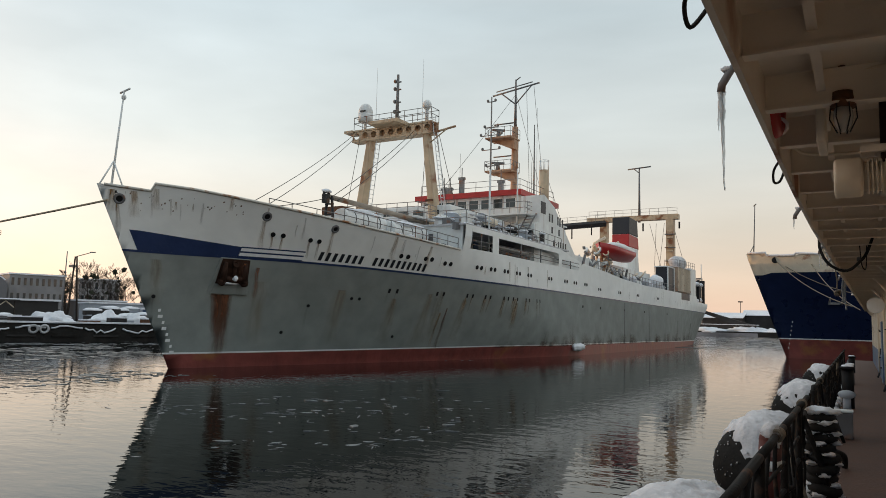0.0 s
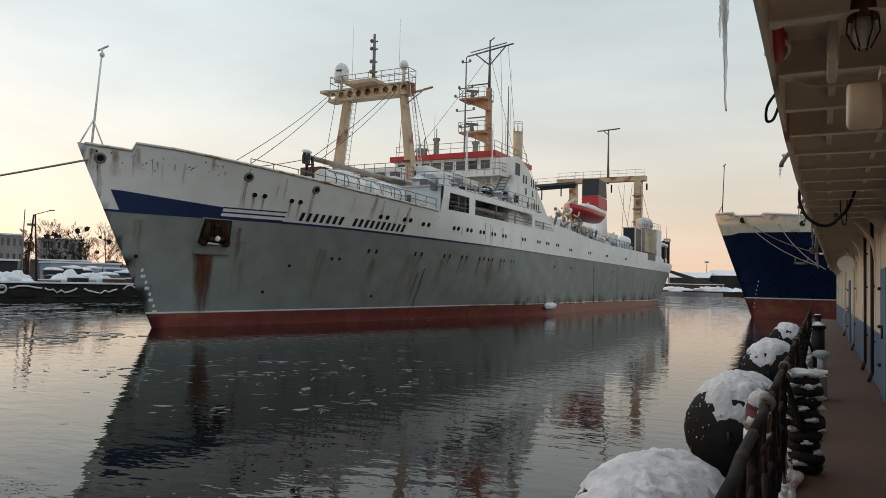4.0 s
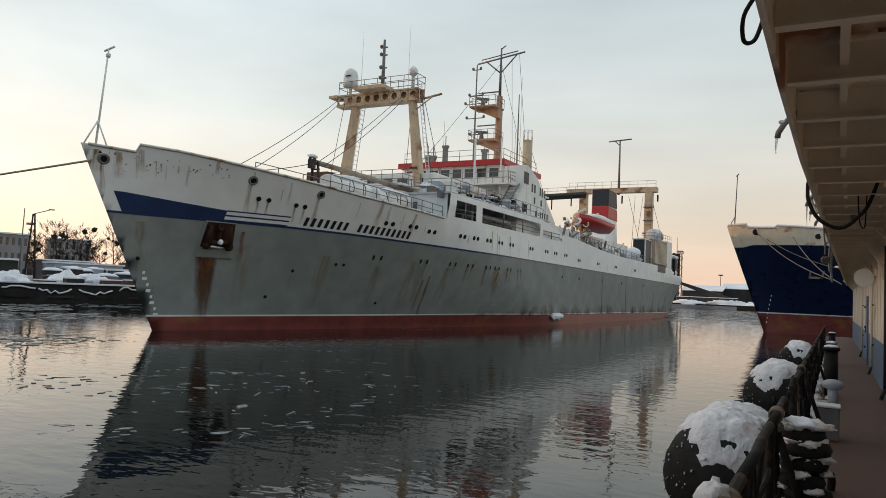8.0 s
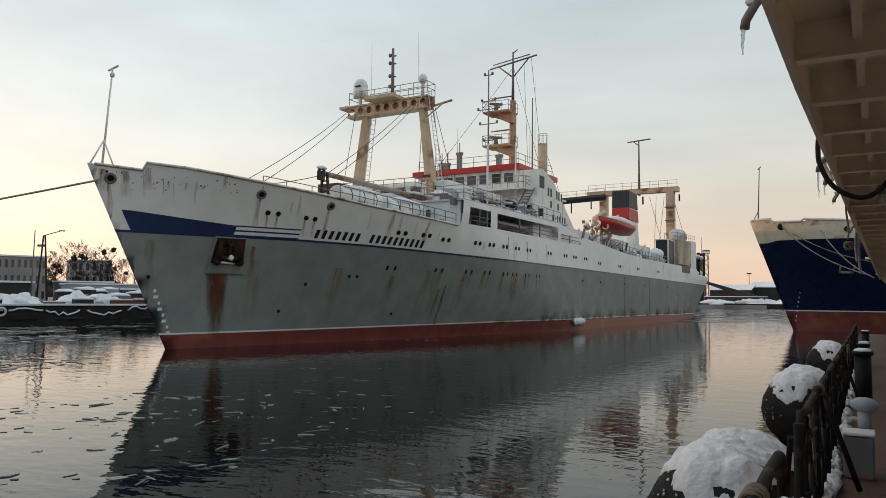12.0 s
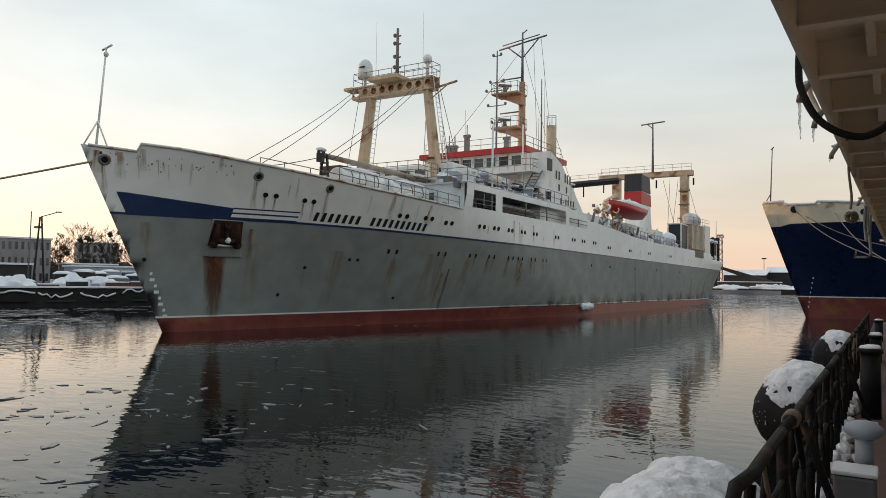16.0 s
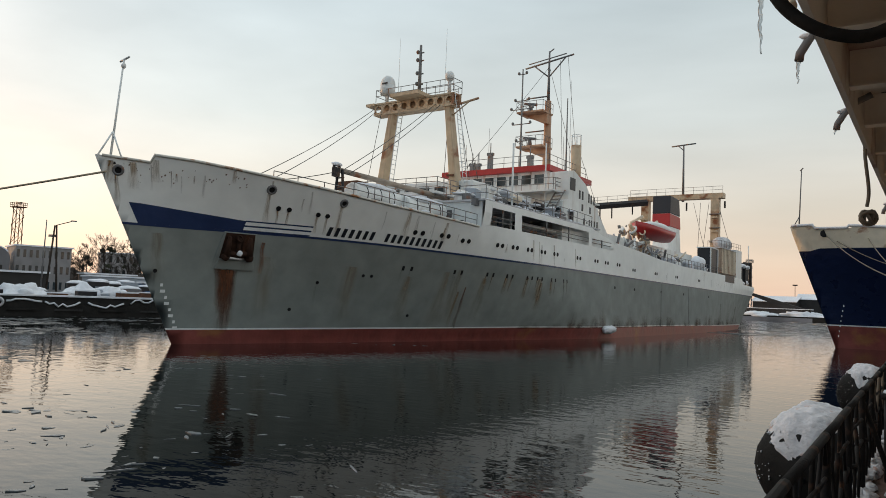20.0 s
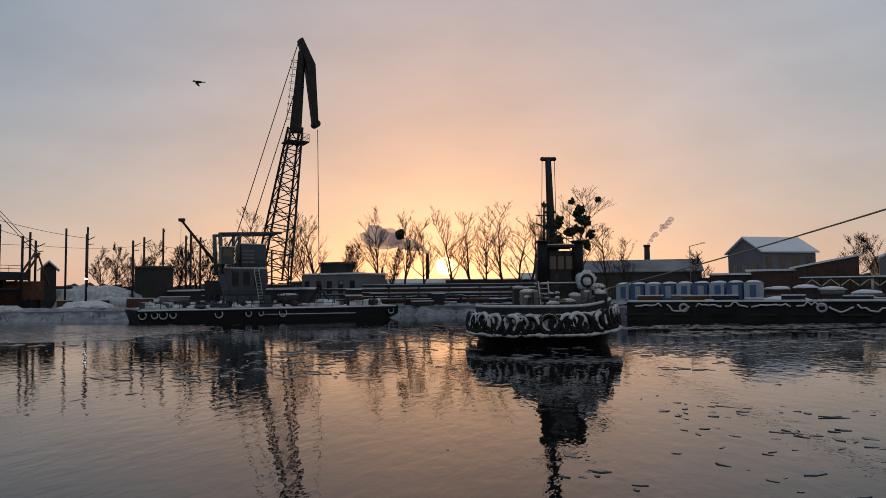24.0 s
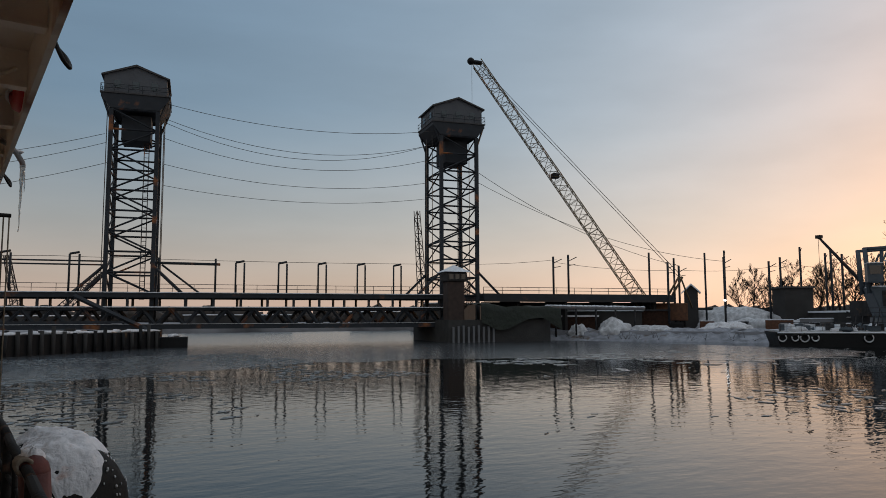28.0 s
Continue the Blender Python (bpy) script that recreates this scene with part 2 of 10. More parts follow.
M = {
    "snow": mat("snow", (0.82, 0.85, 0.9), 0.75, var=0.1, scale=2.5, bump=0.6, bscale=9),
    # Greyer snow: trodden decks, and bank heaps whose shade is in the colour.
    "snow_dirty_shaded": mat("snow_dirty_shaded", (0.62, 0.62, 0.64), 0.8, var=0.4, scale=2.0, bump=0.7, bscale=7),
    "snow_crust": mat("snow_crust", (0.74, 0.73, 0.75), 0.8, var=0.22, scale=6, bump=1.0, bscale=16, rust=0.1, rcol=(0.3, 0.2, 0.17)),
    "ice": mat("ice", (0.18, 0.195, 0.205), 0.3, var=0.45, scale=4, bump=0.3, bscale=12),
    "ice_sheet": mat("ice_sheet", (0.055, 0.058, 0.063), 0.2, var=0.5, scale=1.6, bump=0.1, bscale=2.5),
    "white": mat("white", (0.8, 0.82, 0.81), 0.5, var=0.12, scale=1.2, streak=0.75, bump=0.08, bscale=3),
    "hull_white": mat("hull_white", (0.9, 0.915, 0.9), 0.6, var=0.07, scale=0.9, bump=0.06, bscale=0.8, spec=0.3),
    "hull_grey": mat("hull_grey", (0.275, 0.303, 0.292), 0.65, var=0.2, scale=0.8, bump=0.06, bscale=0.7, spec=0.15),
    "hull_red": mat("hull_red", (0.25, 0.06, 0.05), 0.5, var=0.3, scale=1.0, rust=0.15, bump=0.2, bscale=2),
    "hull_blue": mat("hull_blue", (0.02, 0.04, 0.115), 0.35, var=0.2, scale=1.0, bump=0.2, bscale=1.5),
    "cap_worn": mat("cap_worn", (0.66, 0.64, 0.58), 0.6, var=0.2, scale=4, rust=0.42, rcol=(0.2, 0.09, 0.04), bump=0.2, bscale=12),
    "stripe_white": mat("stripe_white", (0.84, 0.86, 0.86), 0.5, var=0.08),
    "deep_blue": mat("deep_blue", (0.005, 0.013, 0.05), 0.3, var=0.2, scale=0.8, bump=0.2, bscale=1.4),
    "cream": mat("cream", (0.6, 0.45, 0.3), 0.5, var=0.2, scale=1.5, streak=0.8, rust=0.32, bump=0.1),
    "mast_rust": mat("mast_rust", (0.5, 0.29, 0.18), 0.6, var=0.25, scale=1.5, streak=0.7, rust=0.4, bump=0.1),
    "boom_tan": mat("boom_tan", (0.36, 0.3, 0.24), 0.6, var=0.25, scale=2.0, streak=0.4, rust=0.2, bump=0.1),
    "cream_pale": mat("cream_pale", (0.76, 0.66, 0.52), 0.55, var=0.1, scale=1.8, streak=0.4, rust=0.08, bump=0.15, bscale=8),
    "beam_paint": mat("beam_paint", (0.83, 0.75, 0.65), 0.5, var=0.1, scale=2.0, rust=0.1, bump=0.15, bscale=6),
    "wall_blue": mat("wall_blue", (0.1, 0.16, 0.25), 0.5, var=0.15, scale=2, rust=0.1),
    "deck_brown": mat("deck_brown", (0.115, 0.055, 0.036), 0.75, var=0.3, scale=3, bump=0.4, bscale=25),
    "black": mat("black", (0.012, 0.012, 0.013), 0.55, var=0.3, scale=4, spec=0.2),
    "rubber": mat("rubber", (0.02, 0.019, 0.018), 0.8, var=0.4, scale=5, bump=0.5, bscale=20, spec=0.2),
    "dark_steel": mat("dark_steel", (0.035, 0.034, 0.036), 0.6, var=0.4, scale=3, rust=0.1, rcol=(0.05, 0.03, 0.02), spec=0.2),
    "rail_iron": mat("rail_iron", (0.011, 0.0095, 0.009), 0.8, var=0.5, scale=9, bump=0.6, bscale=40, rust=0.15, rcol=(0.05, 0.025, 0.015), spec=0.25),
    "steel": mat("steel", (0.16, 0.16, 0.165), 0.5, var=0.2, scale=3, rust=0.15),
    "rust": mat("rust", (0.12, 0.05, 0.025), 0.85, var=0.45, scale=3, bump=0.5, bscale=14),
    "red": mat("red", (0.45, 0.025, 0.025), 0.42, var=0.15, scale=2),
    "rust_dark": mat("rust_dark", (0.045, 0.022, 0.015), 0.9, var=0.5, scale=3, bump=0.5, bscale=10, spec=0.2),
    "faded_red": mat("faded_red", (0.12, 0.03, 0.024), 0.7, var=0.4, scale=9, bump=0.3, bscale=30, rust=0.2, rcol=(0.3, 0.26, 0.25)),
    "navy_black": mat("navy_black", (0.02, 0.022, 0.03), 0.5, var=0.2),
    "rope_pale": mat("rope_pale", (0.42, 0.35, 0.26), 0.9, var=0.25, scale=6, bump=0.5, bscale=40),
    "rope": mat("rope", (0.2, 0.16, 0.12), 0.9, var=0.3, scale=10, bump=0.6, bscale=60),
    "wire": mat("wire", (0.07, 0.065, 0.06), 0.6, var=0.1),
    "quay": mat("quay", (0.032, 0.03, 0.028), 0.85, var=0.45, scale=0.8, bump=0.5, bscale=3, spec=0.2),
    # Base kept near black so backlit walls' darkness sits in the colour.
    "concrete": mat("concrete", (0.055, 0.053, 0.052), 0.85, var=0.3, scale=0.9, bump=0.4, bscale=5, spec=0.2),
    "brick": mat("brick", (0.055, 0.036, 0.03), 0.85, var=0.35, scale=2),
    "tarp": mat("tarp", (0.02, 0.026, 0.019), 0.8, var=0.4, scale=0.7, bump=0.8, bscale=1.6),
    "bldg": mat("bldg", (0.17, 0.17, 0.18), 0.8, var=0.2, scale=0.4),
    "bldg_pale": mat("bldg_pale", (0.27, 0.265, 0.27), 0.8, var=0.25, scale=0.5),
    # Darkened base: the backlit far buildings' shade is put into it.
    "bldg_warm": mat("bldg_warm", (0.06, 0.05, 0.045), 0.8, var=0.25, scale=0.4),
    "shed_brown": mat("shed_brown", (0.085, 0.052, 0.038), 0.85, var=0.35, scale=1.2, bump=0.4, bscale=6),
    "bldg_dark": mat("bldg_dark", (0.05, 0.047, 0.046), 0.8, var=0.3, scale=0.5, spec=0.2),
    "roof_dark": mat("roof_dark", (0.06, 0.055, 0.055), 0.7, var=0.3, scale=0.6),
    "box_blue": mat("box_blue", (0.06, 0.13, 0.26), 0.5, var=0.15),
    "box_pale": mat("box_pale", (0.38, 0.42, 0.47), 0.6, var=0.12),
    "bark": mat("bark", (0.045, 0.036, 0.03), 0.9, var=0.4, scale=3, spec=0.2),
    "mistle": mat("mistle", (0.03, 0.035, 0.018), 0.9, var=0.5, scale=4),
    "bridge": mat("bridge", (0.036, 0.04, 0.047), 0.65, var=0.25, scale=0.8, rust=0.04, spec=0.2),
    "tower_house": mat("tower_house", (0.1, 0.106, 0.118), 0.75, var=0.22, scale=0.7),
    "boom_yellow": mat("boom_yellow", (0.11, 0.075, 0.03), 0.6, var=0.3, scale=1.0, rust=0.2),
    "crane_blue": mat("crane_blue", (0.06, 0.078, 0.095), 0.5, var=0.3, scale=1.2),
    "land": mat("land", (0.26, 0.26, 0.28), 0.9, var=0.6, scale=0.12, bump=0.5, bscale=0.8, spec=0.2),
    # Grey far below clean snow: the bank's shade is held in this base.
    "bank": mat("bank", (0.3, 0.31, 0.345), 0.85, var=0.5, scale=1.2, bump=0.8, bscale=4, rust=0.12, rcol=(0.07, 0.055, 0.045), spec=0.2),
    "dry_brush": mat("dry_brush", (0.05, 0.04, 0.035), 0.95, var=0.4, scale=0.4),
    "glass": glass("glass"),
    "glass_warm": glass("glass_warm", (0.03, 0.04, 0.04)),
    "lampglass": glass("lampglass", (0.5, 0.5, 0.48), 0.15),
    "sunglow": glow("sunglow", (1.0, 0.62, 0.24), 6.5),
    "lamp_lit": glow("lamp_lit", (0.9, 0.95, 1.0), 5.0),
    "smoke": mat("smoke", (0.3, 0.27, 0.3), 1.0, var=0.2, bump=0.0),
    "bird": mat("bird", (0.05, 0.045, 0.045), 0.8),
    "gull": mat("gull", (0.3, 0.28, 0.27), 0.8),
    "vapour": mat("vapour", (0.85, 0.75, 0.7), 1.0, var=0.1, bump=0.0),
    "rail_grey": mat("rail_grey", (0.2, 0.195, 0.19), 0.6, var=0.3, scale=3, rust=0.25),
    "ink": mat("ink", (0.012, 0.014, 0.02), 0.5, var=0.1),
}

# rust and dirt washed down a plate: thin at its sides and foot, so the paint shows through
def stain(name, c1, amount):
    m = mat(name, c1, 0.8, var=0.4, scale=4, bump=0.0)
    t = m.node_tree
    b = t.nodes["Principled BSDF"]
    co = t.nodes.new("ShaderNodeTexCoord")
    sp = t.nodes.new("ShaderNodeSeparateXYZ")
    t.links.new(co.outputs["UV"], sp.inputs[0])
    def math_(op, a, c=None, v=None):
        n = t.nodes.new("ShaderNodeMath")
        n.operation = op
        n.use_clamp = op != "SUBTRACT"
        t.links.new(a, n.inputs[0])
        if c is not None:
            t.links.new(c, n.inputs[1])
        if v is not None:
            n.inputs[1].default_value = v
        return n.outputs[0]
    side = math_("PINGPONG", sp.outputs[0], v=0.5)
    side = math_("MULTIPLY", side, v=3.2)
    mp = t.nodes.new("ShaderNodeMapping")
    mp.inputs["Scale"].default_value = (2.6, 1.1, 1)
    t.links.new(co.outputs["UV"], mp.inputs[0])
    oi = t.nodes.new("ShaderNodeObjectInfo")
    off = t.nodes.new("ShaderNodeMath")
    off.operation = "MULTIPLY"
    off.inputs[1].default_value = 50.0
    t.links.new(oi.outputs["Random"], off.inputs[0])
    cb = t.nodes.new("ShaderNodeCombineXYZ")
    t.links.new(off.outputs[0], cb.inputs[0])
    t.links.new(cb.outputs[0], mp.inputs["Location"])
    n = t.nodes.new("ShaderNodeTexNoise")
    n.inputs["Scale"].default_value, n.inputs["Detail"].default_value = 1.5, 5
    t.links.new(mp.outputs[0], n.inputs["Vector"])
    mr = t.nodes.new("ShaderNodeMapRange")
    mr.inputs[1].default_value, mr.inputs[2].default_value = 0.28, 0.68
    t.links.new(n.outputs[0], mr.inputs[0])
    k = math_("MULTIPLY", side, mr.outputs[0])
    k = math_("MULTIPLY", k, math_("POWER", sp.outputs[1], v=0.6))
    k = math_("MULTIPLY", k, v=amount)
    t.links.new(k, b.inputs["Alpha"])
    return m


M["run_rust"] = stain("run_rust", (0.14, 0.055, 0.028), 0.55)
M["run_ochre"] = stain("run_ochre", (0.35, 0.19, 0.06), 0.85)
M["run_wash"] = stain("run_wash", (0.36, 0.22, 0.1), 0.42)
M["run_dark"] = stain("run_dark", (0.05, 0.052, 0.05), 0.28)
M["run_anchor"] = stain("run_anchor", (0.17, 0.062, 0.028), 1.4)
M["run_scab"] = stain("run_scab", (0.12, 0.075, 0.05), 0.5)

# chimney smoke: a thin grey scatter that lets the sky through
sm = M["smoke"].node_tree
sb = sm.nodes["Principled BSDF"]
tl = sm.nodes.new("ShaderNodeBsdfTranslucent")
tl.inputs["Color"].default_value = (0.95, 0.84, 0.82, 1)
tr = sm.nodes.new("ShaderNodeBsdfTransparent")
ms = sm.nodes.new("ShaderNodeMixShader")
ms.inputs[0].default_value = 0.4
sm.links.new(tr.outputs[0], ms.inputs[1])
sm.links.new(tl.outputs[0], ms.inputs[2])
sm.links.new(ms.outputs[0], sm.nodes["Material Output"].inputs["Surface"])
M["vapour"].node_tree.nodes["Principled BSDF"].inputs["Alpha"].default_value = 0.16

# ---- building helpers ----
def box(bm, c, s, rot=None):
    """A box with centre c and full sizes s, turned by rot (degrees about z, or a matrix)."""
    m = Matrix.Translation(c)
    if rot is not None:
        m = m @ (rot.to_4x4() if isinstance(rot, Matrix) else Matrix.Rotation(radians(rot), 4, "Z"))
    vs = []
    for dz in (-0.5, 0.5):
        for dx, dy in ((-0.5, -0.5), (0.5, -0.5), (0.5, 0.5), (-0.5, 0.5)):
            vs.append(bm.verts.new(m @ Vector((dx * s[0], dy * s[1], dz * s[2]))))
    for f in ((3, 2, 1, 0), (4, 5, 6, 7), (0, 1, 5, 4), (1, 2, 6, 5), (2, 3, 7, 6), (3, 0, 4, 7)):
        bm.faces.new([vs[i] for i in f])
    return vs


def rod(bm, p, q, r, r2=None, n=6, caps=True):
    """A round bar from p to q, tapering from r to r2."""
    p, q = Vector(p), Vector(q)
    r2 = r if r2 is None else r2
    d = q - p
    if d.length < 1e-6:
        return
    z = d.normalized()
    x = z.orthogonal().normalized()
    y = z.cross(x)
    a, b = [], []
    for i in range(n):
        w = 2 * math.pi * (i + 0.5) / n
        o = x * math.cos(w) + y * math.sin(w)
        a.append(bm.verts.new(p + o * r))
        b.append(bm.verts.new(q + o * r2))
    for i in range(n):
        f = bm.faces.new((a[i], a[(i + 1) % n], b[(i + 1) % n], b[i]))
        f.smooth = n > 5
    if caps:
        bm.faces.new(a[::-1])
        bm.faces.new(b)


def line(bm, pts, r, n=5):
    """One round tube swept along pts."""
    P = [Vector(p) for p in pts]
    P = [p for i, p in enumerate(P) if i == 0 or (p - P[i - 1]).length > 1e-5]
    if len(P) < 2:
        return
    x = None
    rows = []
    for i, p in enumerate(P):
        d = (P[min(len(P) - 1, i + 1)] - P[max(0, i - 1)]).normalized()
        if d.length < 0.5:
            d = (P[i] - P[i - 1]).normalized()
        x = d.orthogonal() if x is None else x - d * x.dot(d)
        x = x.normalized() if x.length > 1e-4 else d.orthogonal().normalized()
        y = d.cross(x)
        rows.append([bm.verts.new(p + (x * math.cos(2 * math.pi * k / n) + y * math.sin(2 * math.pi * k / n)) * r) for k in range(n)])
    for a, b in zip(rows, rows[1:]):
        for k in range(n):
            f = bm.faces.new((a[k], a[(k + 1) % n], b[(k + 1) % n], b[k]))
            f.smooth = True
    bm.faces.new(rows[0][::-1])
    bm.faces.new(rows[-1])


def sag(p, q, drop, k=10):
    """Points of a hanging line from p to q."""
    p, q = Vector(p), Vector(q)
    return [p.lerp(q, i / k) - Vector((0, 0, drop * 4 * (i / k) * (1 - i / k))) for i in range(k + 1)]


def ring(bm, c, axis, R, r, n=14, k=6, arc=1.0):
    """A torus, or part of one."""
    c, z = Vector(c), Vector(axis).normalized()
    x = z.orthogonal().normalized()
    y = z.cross(x)
    rows = []
    m = n if arc >= 1 else n + 1
    for i in range(m):
        w = 2 * math.pi * arc * i / n
        d = x * math.cos(w) + y * math.sin(w)
        rows.append([bm.verts.new(c + d * (R + r * math.cos(2 * math.pi * j / k)) + z * r * math.sin(2 * math.pi * j / k)) for j in range(k)])
    for i in range(n):
        a, b = rows[i], rows[(i + 1) % m]
        for j in range(k):
            f = bm.faces.new((a[j], b[j], b[(j + 1) % k], a[(j + 1) % k]))
            f.smooth = True


def blob(bm, c, s, rough=0.15, seg=14, rings=8, seed=0.0, freq=1.3, lo=-1.0):
    """A lump with sizes s (half axes), uneven by rough, cut off below lo of its half height."""
    c = Vector(c)
    grid = []
    for i in range(rings + 1):
        th = math.pi * i / rings
        row = []
        for j in range(seg):
            ph = 2 * math.pi * j / seg
            d = Vector((math.sin(th) * math.cos(ph), math.sin(th) * math.sin(ph), math.cos(th)))
            k = 1 + rough * noise.noise(d * freq + Vector((seed, seed * 1.7, 0))) + rough * 0.5 * noise.noise(d * freq * 3 + Vector((seed, 0, seed)))
            z = max(d.z * k, lo)
            row.append(bm.verts.new(c + Vector((d.x * k * s[0], d.y * k * s[1], z * s[2]))))
        grid.append(row)
    for i in range(rings):
        for j in range(seg):
            a, b = grid[i], grid[i + 1]
            try:
                f = bm.faces.new((a[j], b[j], b[(j + 1) % seg], a[(j + 1) % seg]))
                f.smooth = True
            except ValueError:
                pass


def prism(bm, pts, lo, hi, axis="z"):
    """A flat outline pts drawn out between lo and hi along an axis (x: pts are y, z; y: x, z; z: x, y)."""
    def p(u, v, w):
        return {"x": (w, u, v), "y": (u, w, v), "z": (u, v, w)}[axis]
    a = [bm.verts.new(p(u, v, lo)) for u, v in pts]
    b = [bm.verts.new(p(u, v, hi)) for u, v in pts]
    n = len(pts)
    bm.faces.new(a[::-1])
    bm.faces.new(b)
    for i in range(n):
        bm.faces.new((a[i], a[(i + 1) % n], b[(i + 1) % n], b[i]))


def finish(bm, weld=False):
    if weld:
        bmesh.ops.remove_doubles(bm, verts=bm.verts, dist=1e-4)
    bmesh.ops.recalc_face_normals(bm, faces=bm.faces)


def part(name, bm, material, parent=None, label="", weld=False, bevel=0.0):
    finish(bm, weld)
    me = bpy.data.meshes.new(name)
    bm.to_mesh(me)
    bm.free()
    me.materials.append(M[material])
    ob = new(name, me)
    if parent is not None:
        ob.parent = parent
    if label:
        ob["label"] = label
    if bevel:
        md = ob.modifiers.new("bevel", "BEVEL")
        md.width, md.segments, md.limit_method = bevel, 2, "ANGLE"
    return ob


def thing(name, label, category, group="", m=None, kind=""):
    ob = new(name)
    if m is not None:
        ob.matrix_basis = m
    return tagged(ob, label, category, group, kind)


def nb():
    return bmesh.new()


def boxpart(name, c, s, material, parent, label="", rot=None, bevel=0.0):
    bm = nb()
    box(bm, c, s, rot)
    return part(name, bm, material, parent, label, bevel=bevel)


def rodpart(name, p, q, r, material, parent, label="", r2=None, n=8):
    bm = nb()
    rod(bm, p, q, r, r2, n)
    return part(name, bm, material, parent, label)


def sagpart(name, p, q, drop, r, material, parent, k=12, label=""):
    bm = nb()
    line(bm, sag(p, q, drop, k), r, 5)
    return part(name, bm, material, parent, label, weld=True)


def rail(parent, pts, h=1.0, mat_="white", gap=1.4, bars=2, r=0.025, name="railing"):
    """A pipe railing along pts: each stretch's posts and bars are one part."""
    bm = nb()
    for p, q in zip(pts, pts[1:]):
        p, q = Vector(p), Vector(q)
        n = max(1, round((q - p).length / gap))
        for i in range(n + 1):
            a = p.lerp(q, i / n)
            rod(bm, a, a + Vector((0, 0, h)), r, n=5)
        for b in range(1, bars + 1):
            u = Vector((0, 0, h * b / bars))
            rod(bm, p + u, q + u, r, n=5)
    return part(name, bm, mat_, parent)


def lerp_table(tab, x):
    if x <= tab[0][0]:
        return tab[0][1]
    for (a, b), (c, d) in zip(tab, tab[1:]):
        if x <= c:
            return b + (d - b) * (x - a) / (c - a)
    return tab[-1][1]

# ---- water ----
def water_material():
    m = bpy.data.materials.new("water")
    m.use_nodes = True
    t = m.node_tree
    b = t.nodes["Principled BSDF"]
    b.inputs["Base Color"].default_value = (0.004, 0.006, 0.006, 1)
    b.inputs["Roughness"].default_value = 0.02
    b.inputs["IOR"].default_value = 1.32
    co = t.nodes.new("ShaderNodeTexCoord")
    prev = None
    for sc, dist, st, stretch in ((0.35, 0.10, 0.10, (1.0, 1.6, 1)), (1.4, 0.06, 0.16, (1.0, 2.0, 1)), (6.0, 0.006, 0.08, (1, 1.3, 1))):
        mp = t.nodes.new("ShaderNodeMapping")
        mp.inputs["Scale"].default_value = stretch
        mp.inputs["Rotation"].default_value = (0, 0, 0.5)
        t.links.new(co.outputs["Object"], mp.inputs[0])
        n = t.nodes.new("ShaderNodeTexNoise")
        n.inputs["Scale"].default_value, n.inputs["Detail"].default_value = sc, 2.5
        t.links.new(mp.outputs[0], n.inputs["Vector"])
        bp = t.nodes.new("ShaderNodeBump")
        bp.inputs["Strength"].default_value, bp.inputs["Distance"].default_value = st, dist
        t.links.new(n.outputs[0], bp.inputs["Height"])
        if prev:
            t.links.new(prev.outputs[0], bp.inputs["Normal"])
        prev = bp
    t.links.new(prev.outputs[0], b.inputs["Normal"])
    return m


M["water"] = water_material()
bm = nb()
vs = [bm.verts.new((x, y, 0)) for x, y in ((-4500, -4500), (4500, -4500), (4500, 4500), (-4500, 4500))]
bm.faces.new(vs)
tagged(part("water", bm, "water"), "dark calm harbour water with fine ripples", "water", kind="structure")

# ---- the grey and white trawler (its own space: x to port, y aft, z up from the stem at the waterline) ----
TOP = [(-4.64, 8.72), (-4.1, 8.68), (-2.7, 8.58), (-2.64, 8.58), (-2.6, 8.93), (-1.03, 8.85), (2.86, 8.46), (5.07, 8.26), (9.03, 7.89), (13.22, 7.62), (16.01, 7.45), (16.5, 7.42), (16.52, 9.15), (34, 9.1), (35.5, 8.75), (39, 8.35), (44, 8.15), (52, 7.7), (60, 7.5), (84, 7.5), (91, 7.5), (92, 6.7), (101.5, 6.6)]
LINE = [(-5, 5.72), (-3, 5.72), (-0.57, 5.71), (1.83, 5.73), (5.34, 5.75), (9.75, 5.7), (13.78, 5.61), (20.67, 5.5), (40, 5.4), (75, 5.2), (98, 5.15)]
BOOT = [(-1, 0.72), (0, 0.72), (25.53, 0.95), (60, 0.92), (102, 0.6)]


def stem_y(z):
    return -4.64 * z / 8.66 if z > 0 else -z * 0.4


def stern_y(z):
    return 99.2 + 1.8 * max(0.0, min(1.0, z / 5.2)) ** 0.8


def half(y, z):
    """Half breadth of the hull."""
    k = max(0.0, min(1.08, z / 8.0))
    s = y - stem_y(z)
    if s <= 0:
        return 0.0
    L, p = 38 - 14 * k, 1.3 + 0.7 * k
    f = 1 - (1 - min(1, s / L)) ** p
    b = 8.0 * f
    if y > 66:
        u = (y - 66) / 35
        b *= 1 - (0.36 - 0.28 * min(1, k * 1.3)) * u ** 1.7
    return b


